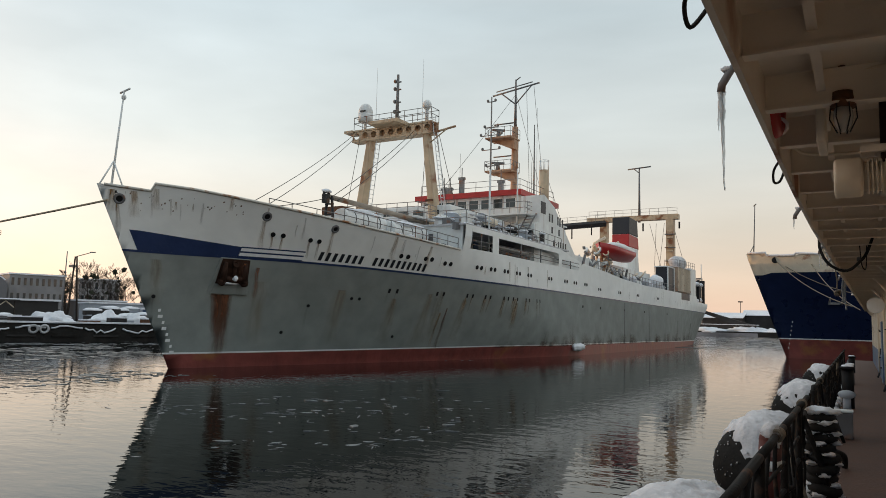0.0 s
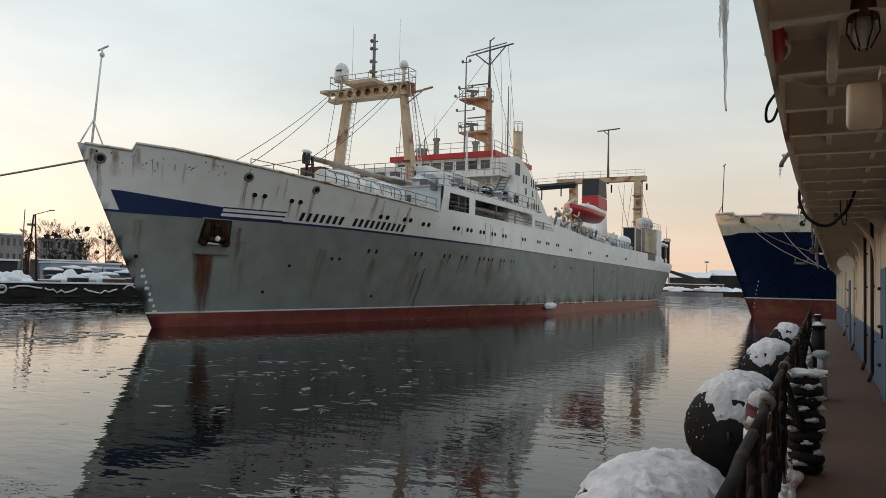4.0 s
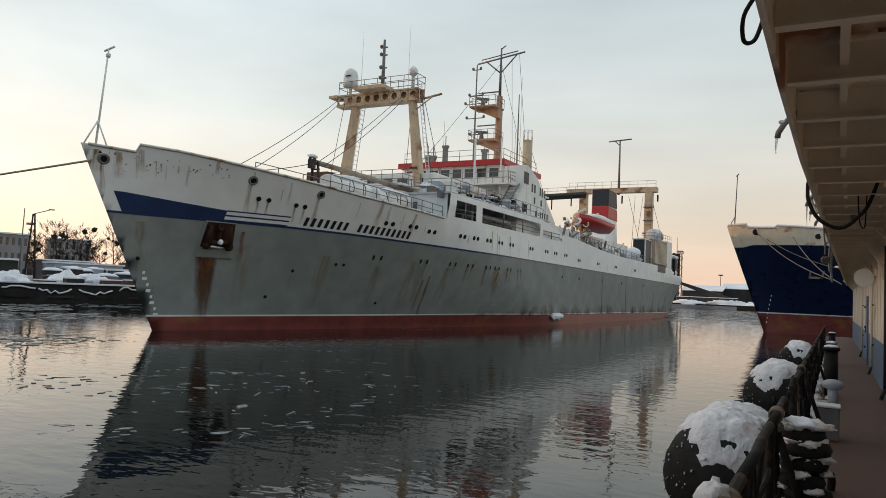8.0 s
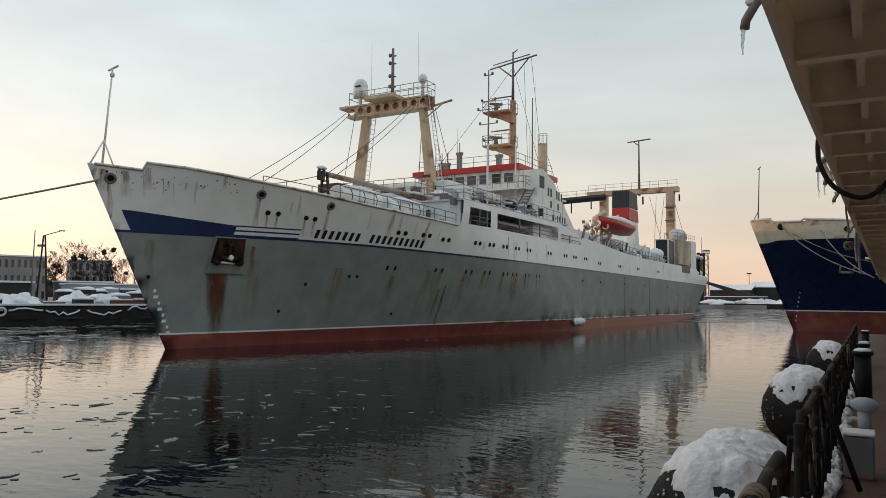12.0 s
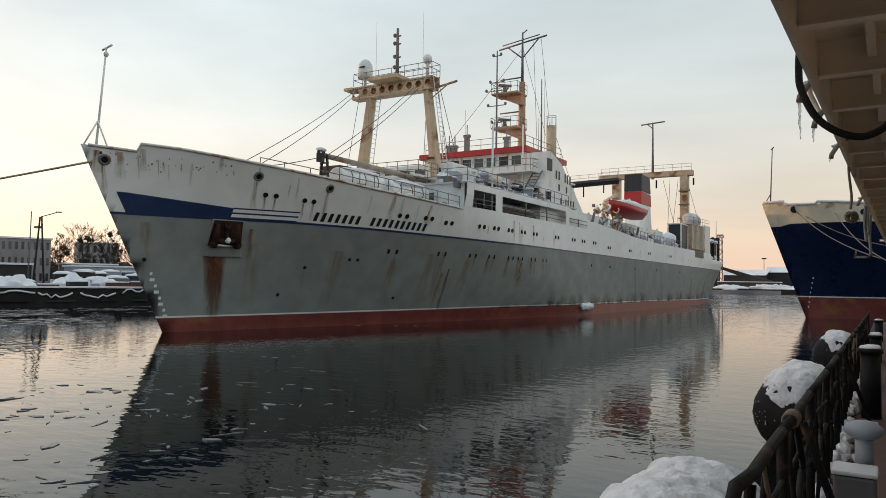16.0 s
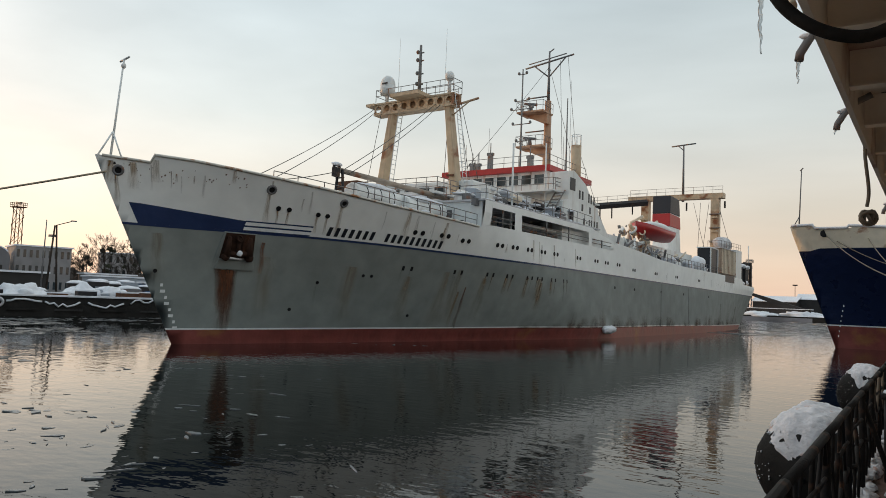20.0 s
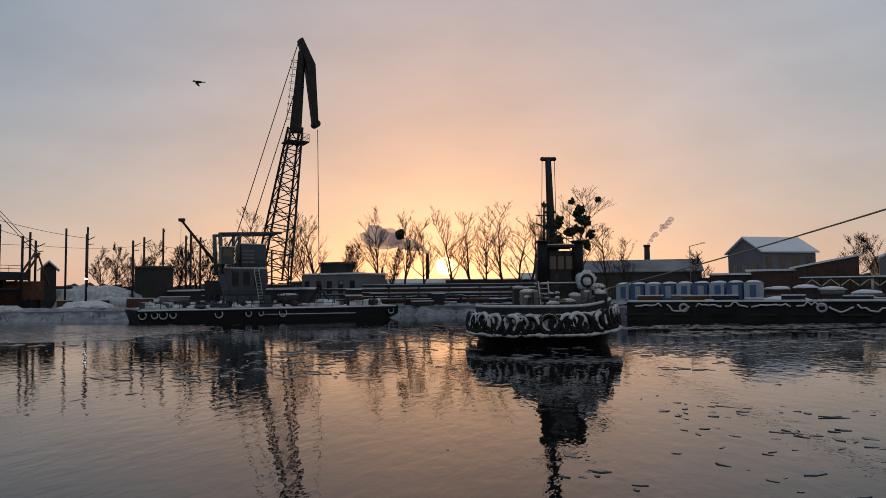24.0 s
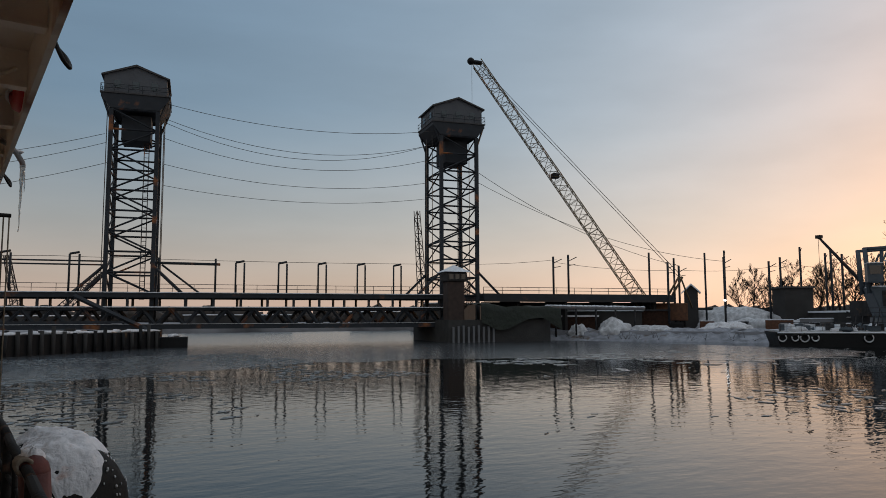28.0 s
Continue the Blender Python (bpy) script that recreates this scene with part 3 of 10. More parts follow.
def hull_band(ship, name, lo, hi, material, y0=None, y1=None, rows=6, out=0.0, sides=(1, -1), stations=None, label="", close_stern=True):
    """A strip of shell plating between the lines lo(y) and hi(y)."""
    bm = nb()
    if stations is None:
        stations = [i / 60 for i in range(61)]
        stations = sorted(set([0, 0.0015, 0.004, 0.008, 0.0125, 0.018, 0.025, 0.033, 0.042] + [round(v, 4) for v in stations]
                              + [round((y + 4.64) / 106, 4) for y, _ in TOP if -4.6 < y < 101]))
    cols = []
    for u in stations:
        ym = -4.64 + 106 * u if y0 is None else y0 + (y1 - y0) * u
        row = []
        for j in range(rows + 1):
            za, zb = lo(ym), hi(ym)
            z = za + (zb - za) * j / rows
            a = stem_y(z) if y0 is None else max(stem_y(z), y0)
            b = stern_y(z) if y1 is None else y1
            y = a + (b - a) * u if (y0 is not None or y1 is not None) else max(a, min(b, ym))
            row.append((half(y, z) + out, y, z))
        cols.append(row)
    for sgn in sides:
        vs = [[bm.verts.new((x * sgn, y, z)) for x, y, z in row] for row in cols]
        for a, b in zip(vs, vs[1:]):
            for j in range(rows):
                try:
                    f = bm.faces.new((a[j], b[j], b[j + 1], a[j + 1]))
                    f.smooth = True
                except ValueError:
                    pass
    if close_stern and len(sides) == 2 and y1 is None:
        row = cols[-1]
        for j in range(rows):
            q = [(row[j][0], row[j][1], row[j][2]), (-row[j][0], row[j][1], row[j][2]), (-row[j + 1][0], row[j + 1][1], row[j + 1][2]), (row[j + 1][0], row[j + 1][1], row[j + 1][2])]
            bm.faces.new([bm.verts.new(p) for p in q])
    bmesh.ops.remove_doubles(bm, verts=bm.verts, dist=0.0008)
    return part(name, bm, material, ship, label)


def on_hull(y, z, out=0.02):
    return Vector((half(y, z) + out, y, z))


def hull_frame(y, z, out=0.0):
    """A frame on the port shell: x along the ship, y up the plating, z outward."""
    p = Vector((half(y, z), y, z))
    t = (Vector((half(y + 0.3, z), y + 0.3, z)) - p).normalized()
    v = (Vector((half(y, z + 0.3), y, z + 0.3)) - p).normalized()
    n = t.cross(v).normalized()
    if n.x < 0:
        n = -n
    v = n.cross(t) if n.cross(t).z > 0 else -n.cross(t)
    m = Matrix((t, v, n)).transposed().to_4x4()
    m.translation = p + n * out
    return m


def disc_on(bm, m, r, h, n=12):
    rod(bm, m @ Vector((0, 0, -0.05)), m @ Vector((0, 0, h)), r, n=n)


def patch_on(bm, y0, y1, z0, z1, out, ny=4, nz=2, lean=0.0):
    """A thin plate that follows the port shell."""
    g = []
    for i in range(ny + 1):
        y = y0 + (y1 - y0) * i / ny
        g.append([bm.verts.new(on_hull(y + lean * (z1 - z0) * (1 - j / nz), z0 + (z1 - z0) * j / nz, out)) for j in range(nz + 1)])
    for i in range(ny):
        for j in range(nz):
            bm.faces.new((g[i][j], g[i + 1][j], g[i + 1][j + 1], g[i][j + 1]))


def drop_y(y, z):
    """How far aft water runs on the port shell for each metre that it falls."""
    e = 0.1
    hy = (half(y + e, z) - half(y - e, z)) / (2 * e)
    hz = (half(y, z + e) - half(y, z - e)) / (2 * e)
    return hy * hz / (1 + hy * hy)


def run_on(ship, y, z1, z0, w0, w1, material, out=0.015, seed=0.0):
    """A stain that runs down the port shell from z1 to z0, w0 wide at its head and w1 at its foot."""
    bm = nb()
    uv = bm.loops.layers.uv.new("uv")
    n = max(4, int((z1 - z0) / 0.3))
    cols, z = [], z1
    for i in range(n + 1):
        v = i / n
        w = (w0 + (w1 - w0) * v) * (1 + 0.3 * noise.noise(Vector((seed, z * 2.0, y))))
        c = y + 0.05 * noise.noise(Vector((z * 1.5, seed, y)))
        cols.append([(bm.verts.new(on_hull(c + w * (k - 0.5), z, out)), k, v if z1 < 3.1 and z0 < 1 else 1 - v) for k in (0, 0.5, 1)])
        d = (z1 - z0) / n
        y += (drop_y(y, z) + 0.06) * d
        z -= d
    for a, b in zip(cols, cols[1:]):
        for k in range(2):
            q = (a[k], a[k + 1], b[k + 1], b[k])
            f = bm.faces.new([p[0] for p in q])
            for lp, p in zip(f.loops, q):
                lp[uv].uv = (p[1], p[2])
    return part("rust_run", bm, material, ship)


def shell_patch(bm, y0, y1, lo, hi, ny=6, nz=2, out=0.0):
    g = []
    for i in range(ny + 1):
        y = y0 + (y1 - y0) * i / ny
        g.append([bm.verts.new(on_hull(y, lo(y) + (hi(y) - lo(y)) * j / nz, out)) for j in range(nz + 1)])
    for a, b in zip(g, g[1:]):
        for j in range(nz):
            bm.faces.new((a[j], b[j], b[j + 1], a[j + 1]))


def trawler():
    ship = thing("trawler", "large grey and white stern trawler with rust streaks and deck snow", "ship")
    top = lambda y: lerp_table(TOP, y)
    ln = lambda y: lerp_table(LINE, y)
    bt = lambda y: lerp_table(BOOT, y)
    hull_band(ship, "hull_bottom", lambda y: -0.9, bt, "hull_red", rows=4, label="dull red antifouling below the boot line")
    hull_band(ship, "boot_line", bt, lambda y: bt(y) + 0.09, "stripe_white", rows=1, out=0.003, label="thin white boot line")
    hull_band(ship, "hull_side", lambda y: bt(y) + 0.09, ln, "hull_grey", rows=10, label="grey-green hull plating with rust streaks")
    sill = lambda y: min(top(y), 7.62) if 16.5 < y < 38.6 else top(y)
    hull_band(ship, "hull_upper", ln, sill, "hull_white", rows=6, label="white upper hull and bulwark, rust stained")
    for y0, y1, lo, hi in ((16.52, 17.4, 7.62, 0), (17.4, 20.4, 8.75, 0), (20.4, 21.4, 7.62, 0), (21.4, 33.0, 8.72, 0), (33.0, 33.7, 7.62, 0), (33.7, 38.0, 8.3, 0), (38.0, 38.6, 7.62, 0)):
        bm = nb()
        shell_patch(bm, y0, y1, lambda y, q=lo: min(q, top(y) - 0.08), top, max(1, int((y1 - y0) / 1.5)), 2)
        part("side_screen", bm, "hull_white", ship)
    # the blue line all along the join of grey and white, the bow band that tapers aft, and its stripes
    hull_band(ship, "blue_line", lambda y: ln(y) - 0.03, lambda y: ln(y) + 0.08, "hull_blue", rows=1, out=0.012, label="dark blue line", close_stern=False)
    rise = lambda y: 0.58 + 0.42 * max(0.0, min(1.0, (1.9 - y) / 4.6))
    for sd, side in ((1, "port"), (-1, "starboard")):
        bm = nb()
        g = []
        for i in range(13):
            row = []
            for j in range(5):
                z = 5.8 + 1.0 * j / 4
                a = stem_y(z) + 0.62
                y = a + (1.95 - a) * i / 12
                z = ln(y) + 0.08 + (rise(y) - 0.08) * j / 4
                p = on_hull(y, z, 0.014)
                row.append(bm.verts.new((sd * p.x, p.y, p.z)))
            g.append(row)
        for a, b in zip(g, g[1:]):
            for j in range(4):
                bm.faces.new((a[j], b[j], b[j + 1], a[j + 1])).smooth = True
        part(side + "_bow_band", bm, "hull_blue", ship, "dark blue bow band")
    bm = nb()
    shell_patch(bm, 1.95, 5.3, lambda y: ln(y) + 0.08, lambda y: ln(y) + rise(y) + 0.02, 10, 3, 0.016)
    part("stripe_field", bm, "hull_blue", ship, "blue field behind the white stripes")
    for i in range(2):
        bm = nb()
        shell_patch(bm, 1.97, 5.34, lambda y, k=i: ln(y) + 0.13 + 0.24 * k, lambda y, k=i: ln(y) + 0.29 + 0.24 * k, 8, 1, 0.03)
        part("bow_stripe", bm, "stripe_white", ship, "white stripe")
    # bulwark cap, fore deck, side decks
    pts = [on_hull(y, top(y) + 0.0, 0.0) for y in (-4.4, -3.9, -3.2, -2.68, -2.6, -1.8, -1, 0, 1, 2, 3, 5, 7, 9, 11, 13, 15, 16.3)]
    for sd, side in ((1, "port"), (-1, "starboard")):
        bm = nb()
        line(bm, [Vector((sd * p.x, p.y, p.z)) for p in pts], 0.07, 6)
        part(side + "_bulwark_cap", bm, "cap_worn", ship, "rust-worn bulwark cap")
    def deck(name, y0, y1, z, material):
        bm = nb()
        n = max(3, int((y1 - y0) / 1.5))
        row = []
        for i in range(n + 1):
            y = y0 + (y1 - y0) * i / n
            h = max(0.02, half(y, z) - 0.06)
            row.append((bm.verts.new((-h, y, z)), bm.verts.new((h, y, z))))
        for a, b in zip(row, row[1:]):
            bm.faces.new((a[0], a[1], b[1], b[0]))
        return part(name, bm, material, ship)
    deck("foredeck", -3.3, 17, 6.75, "snow_dirty_shaded")
    deck("main_deck", 17, 92, 7.0, "snow_dirty_shaded")
    # anchor pocket with anchor
    m = hull_frame(1.98, 4.8)
    bm = nb()
    prism(bm, [(-1.15, -1.05), (1.1, -1.05), (0.95, 1.0), (-0.72, 1.0)], -0.1, 0.05, "z")
    for v in bm.verts:
        v.co = m @ v.co
    pocket = part("anchor_pocket", bm, "hull_grey", ship, "welded anchor bolster plate", bevel=0.03)
    bm = nb()
    prism(bm, [(-0.95, -0.98), (1.02, -0.98), (0.95, -0.42), (-0.8, -0.42)], 0.04, 0.12, "z")
    for v in bm.verts:
        v.co = m @ v.co
    part("lip", bm, "hull_grey", pocket, bevel=0.03)
    bm = nb()
    prism(bm, [(-0.78, -0.42), (0.95, -0.42), (0.86, 0.95), (-0.62, 0.95)], 0.04, 0.075, "z")
    for v in bm.verts:
        v.co = m @ v.co
    part("recess", bm, "rust_dark", pocket, "rusty hollow of the anchor pocket")
    bm = nb()
    for k in (-1, 1):
        rod(bm, m @ Vector((0.08, -0.14, 0.22)), m @ Vector((0.08 + k * 0.6, 0.0, 0.25)), 0.15, 0.12, 8)
        rod(bm, m @ Vector((0.08 + k * 0.58, -0.25, 0.25)), m @ Vector((0.08 + k * 0.52, 0.8, 0.18)), 0.21, 0.1, 8)
        blob(bm, m @ Vector((0.08 + k * 0.6, -0.25, 0.25)), (0.22, 0.22, 0.22), 0.2, 10, 7, k)
    rod(bm, m @ Vector((0.08, -0.1, 0.2)), m @ Vector((0.08, 0.75, 0.14)), 0.12, 0.1, 8)
    ring(bm, m @ Vector((0.08, 0.72, 0.16)), (1, 0, 0.3), 0.16, 0.05, 12, 6)
    part("anchor", bm, "rust_dark", ship, "dark rusty stockless anchor")
    bm = nb()
    blob(bm, m @ Vector((0.05, -0.36, 0.16)), (0.14, 0.62, 0.07), 0.3, 14, 7, 3.0)
    blob(bm, m @ Vector((0.15, -0.02, 0.32)), (0.1, 0.16, 0.14), 0.4, 10, 7, 5.0)
    part("snow_patch", bm, "snow", ship, "snow lying on the anchor")
    # rust and dirt runs: below the anchor, from scuppers, along the waterline
    run_on(ship, 1.8, 4.0, 0.62, 1.15, 0.8, "run_anchor", 0.016, 1.0)
    run_on(ship, 1.96, 4.0, 0.62, 0.6, 0.5, "run_anchor", 0.024, 5.0)
    run_on(ship, 2.12, 5.6, 3.7, 0.3, 0.5, "run_rust", 0.31, 6.0)
    run_on(ship, 2.96, 5.3, 3.7, 0.25, 0.4, "run_anchor", 0.31, 7.0)
    run_on(ship, 1.72, 3.9, 1.6, 1.1, 0.5, "run_anchor", 0.012, 2.0)
    run_on(ship, 2.22, 3.9, 0.9, 0.25, 0.4, "run_rust", 0.02, 3.0)
    for y, z1, z0, w0, w1, mt in (
        (-3.74, 7.99, 6.6, 0.14, 0.3, 'run_ochre'), (-4.1, 8.5, 7.5, 0.3, 0.5, 'run_ochre'), (-3.3, 8.5, 7.3, 0.35, 0.5, 'run_ochre'), (-2.5, 8.7, 7.7, 0.2, 0.4, 'run_ochre'), (0.6, 8.6, 8.0, 0.2, 0.25, 'run_ochre'), (-1.6, 5.4, 3.0, 0.5, 0.9, 'run_wash'), (3.6, 4.6, 1.2, 0.8, 1.2, 'run_wash'), (8.4, 4.4, 1.2, 0.9, 1.3, 'run_wash'), (-2.61, 8.45, 7.3, 0.06, 0.12, 'run_rust'), (-1.84, 8.28, 7.5, 0.05, 0.1, 'run_ochre'), (-1.38, 8.09, 7.3, 0.05, 0.09, 'run_rust'),
        (2.48, 7.67, 6.2, 0.22, 0.4, 'run_ochre'), (6.28, 7.5, 5.9, 0.2, 0.4, 'run_ochre'), (-0.51, 8.24, 7.2, 0.1, 0.16, 'run_rust'), (4.45, 8.05, 6.9, 0.1, 0.2, 'run_rust'),
        (10.48, 7.66, 6.2, 0.3, 0.6, 'run_ochre'), (11.19, 7.54, 6.5, 0.2, 0.4, 'run_rust'), (13.52, 7.36, 6.0, 0.25, 0.5, 'run_ochre'), (15.21, 4.47, 0.9, 0.6, 1.6, 'run_wash'),
        (16.22, 4.68, 1.2, 0.4, 1.1, 'run_wash'), (16.83, 3.3, 0.9, 0.2, 0.35, 'run_ochre'), (17.53, 3.0, 0.9, 0.15, 0.2, 'run_rust'), (18.67, 4.25, 1.4, 0.6, 1.2, 'run_wash'),
        (12.42, 4.05, 1.2, 0.6, 1.3, 'run_wash'), (15.9, 4.24, 2.6, 0.2, 0.3, 'run_dark'), (25.04, 4.21, 2.2, 0.5, 0.8, 'run_ochre'), (28.4, 4.2, 2.9, 0.2, 0.3, 'run_dark'),
        (30.82, 2.2, 0.9, 1.0, 1.4, 'run_rust'), (32.57, 1.8, 0.9, 1.6, 2.2, 'run_rust'), (34.6, 2.0, 0.9, 1.2, 1.6, 'run_rust'), (36.3, 2.6, 0.9, 1.5, 2.0, 'run_rust'),
        (39.5, 2.0, 0.9, 1.6, 2.4, 'run_rust'), (43, 1.9, 0.9, 2.0, 2.6, 'run_rust'), (47, 2.2, 0.9, 1.6, 2.0, 'run_rust'), (52, 4.8, 1.0, 0.2, 0.4, 'run_dark'),
        (55, 1.9, 0.9, 2.4, 3.0, 'run_rust'), (62, 4.8, 1.0, 0.25, 0.4, 'run_dark'), (66, 1.8, 0.9, 2.0, 3.0, 'run_rust'), (72, 2.2, 0.8, 2.0, 2.6, 'run_rust'),
        (78, 3.6, 0.8, 0.8, 1.4, 'run_rust'), (84, 3.0, 0.8, 1.6, 2.0, 'run_rust'), (89, 3.4, 0.7, 1.2, 1.6, 'run_rust'), (6.76, 3.31, 1.9, 0.12, 0.2, 'run_dark'),
        (20.78, 4.55, 3.2, 0.35, 0.6, 'run_ochre'), (23.09, 4.53, 3.0, 0.4, 0.6, 'run_ochre'), (24.66, 4.51, 2.9, 0.5, 0.7, 'run_ochre'), (26.42, 4.4, 3.3, 0.3, 0.4, 'run_ochre'),
        (17.3, 3.6, 0.9, 0.16, 0.24, 'run_anchor'), (-1.35, 3.5, 2.6, 0.1, 0.2, 'run_dark')):
        run_on(ship, y, z1, z0, w0, w1, mt, 0.013, y)
    rr = random.Random(77)
    for i in range(24):
        y = rr.uniform(17, 86)
        run_on(ship, y, rr.uniform(6.2, 7.3), rr.uniform(5.3, 6.0), rr.uniform(0.06, 0.25), rr.uniform(0.1, 0.4), rr.choice(("run_ochre", "run_rust", "run_ochre")), 0.018, i * 1.0)
    for i in range(9):
        y = rr.uniform(-2.4, 15)
        run_on(ship, y, lerp_table(TOP, y) - rr.uniform(0.1, 0.9), lerp_table(TOP, y) - rr.uniform(1.0, 1.6), rr.uniform(0.03, 0.12), rr.uniform(0.04, 0.16), rr.choice(("run_ochre", "run_rust")), 0.018, i * 1.7)
    # growth and rust scabs along the waterline, thicker aft
    for i in range(46):
        y = 24 + 70 * (i + rr.random()) / 46
        h = rr.uniform(0.25, 1.0) * (0.5 + 0.6 * (y > 40))
        w = rr.uniform(0.9, 3.2)
        run_on(ship, y, 0.95 + h, 0.86, w * 0.6, w, rr.choice(("run_rust", "run_scab", "run_scab")), 0.02 + 0.001 * i, i * 2.1)
    for i in range(30):
        y, z = rr.uniform(-3.6, 1.5), rr.uniform(7.6, 8.4)
        bm = nb()
        w, h = rr.uniform(0.02, 0.07), rr.uniform(0.02, 0.08)
        shell_patch(bm, y, y + w, lambda q: z, lambda q: z + h, 1, 1, 0.012)
        part("rust_fleck", bm, rr.choice(("rust", "rust", "rust_dark")), ship)
    # hawse holes and mooring chocks
    for y, z, r in ((-3.71, 8.1, 0.2), (2.52, 7.92, 0.2), (6.32, 7.67, 0.18)):
        mm = hull_frame(y, z)
        bm = nb()
        ring(bm, mm.translation, mm.to_3x3() @ Vector((0, 0, 1)), r, 0.07, 14, 6)
        chock = part("chock_ring", bm, "steel", ship)
        bm = nb()
        disc_on(bm, mm, r, 0.03)
        part("hole", bm, "black", chock)
    for y, z in ((3.2, 7.07), (3.73, 7.06), (5.26, 6.96), (5.77, 6.94)):
        bm = nb()
        disc_on(bm, hull_frame(y, z), 0.13, 0.04)
        part("fairlead_hole", bm, "black", ship)
        run_on(ship, y, z - 0.1, z - 1.0, 0.14, 0.2, "run_ochre", 0.016, y)
    # ship's name and number as plain dark bars
    for a, b in ((6.05, 9.0), (9.55, 13.85)):
        n = 7 if a < 7 else 10
        for i in range(n):
            y = a + (b - a) * (i + 0.5) / n
            w = (b - a) / n * 0.25
            bm = nb()
            shell_patch(bm, y - w, y + w, lambda q: ln(q) + 0.2, lambda q: ln(q) + 0.66, 1, 2, 0.022)
            part("name_bar", bm, "ink", ship)
    # portholes in pairs, scuppers with rust below
    for y in (11.42, 13.43, 15.28, 18.68, 20.45, 22.43, 24.5, 26.6, 30.8, 34.4, 36.7, 39.5, 43.5, 50, 57, 66):
        for d in (0, 0.55):
            bm = nb()
            disc_on(bm, hull_frame(y + d, 6.6 if y < 14 else 6.45 if y < 40 else 6.2), 0.15, 0.03)
            part("porthole", bm, "black", ship)
    for y in (11.74, 15.72, 18.66, 20.69, 23.01, 24.32, 26.3, 28.3):
        for d in (0, 0.6):
            bm = nb()
            patch_on(bm, y + d - 0.08, y + d + 0.1, 4.38, 4.64, 0.02, 1, 1, 0.2)
            part("scupper", bm, "black", ship)
            run_on(ship, y + d, 4.38, 3.7 - 0.3 * (d > 0), 0.14, 0.2, "run_dark" if int(y) % 2 else "run_ochre", 0.014, y + d)
    for y in (39, 44, 52, 60, 71):
        bm = nb()
        disc_on(bm, hull_frame(y, 4.4), 0.13, 0.03)
        part("porthole", bm, "black", ship)
    for y, z in ((-1.34, 3.6), (6.8, 3.42), (5.74, 1.89), (13.65, 1.68), (9.38, 3.94), (9.92, 3.94)):
        bm = nb()
        disc_on(bm, hull_frame(y, z), 0.1, 0.03)
        part("outlet", bm, "black", ship)
    for y in (52.0, 62.0):
        rodpart("rubbing_pipe", on_hull(y, 0.9, 0.0), on_hull(y, 5.2, 0.0), 0.035, "steel", ship)
    for i in range(8):
        bm = nb()
        patch_on(bm, -0.1 + 0.1 * (i % 2) - 0.27 * i * 0.53, 0.12 - 0.27 * i * 0.53, 0.75 + 0.3 * i, 0.9 + 0.3 * i, 0.02, 1, 1)
        part("draught_mark", bm, "stripe_white", ship)
    superstructure(ship)
    return ship


def window(parent, m, w, h, material="glass"):
    bm = nb()
    for a, b in (((-w / 2, 0), (0.07, h)), ((w / 2, 0), (0.07, h)), ((0, -h / 2), (w, 0.07)), ((0, h / 2), (w, 0.07))):
        box(bm, (a[0], a[1], 0.02), (b[0], b[1], 0.05))
    for v in bm.verts:
        v.co = m @ v.co
    fr = part("window_frame", bm, "white", parent)
    bm = nb()
    box(bm, (0, 0, 0.01), (w - 0.05, h - 0.05, 0.02))
    for v in bm.verts:
        v.co = m @ v.co
    part("pane", bm, material, fr)
    return fr


def facing(x, y, z, rz):
    """A frame for something flat on a wall: its z points out of the wall, which faces rz degrees."""
    return pose(x, y, z, 90, 0, rz + 90)


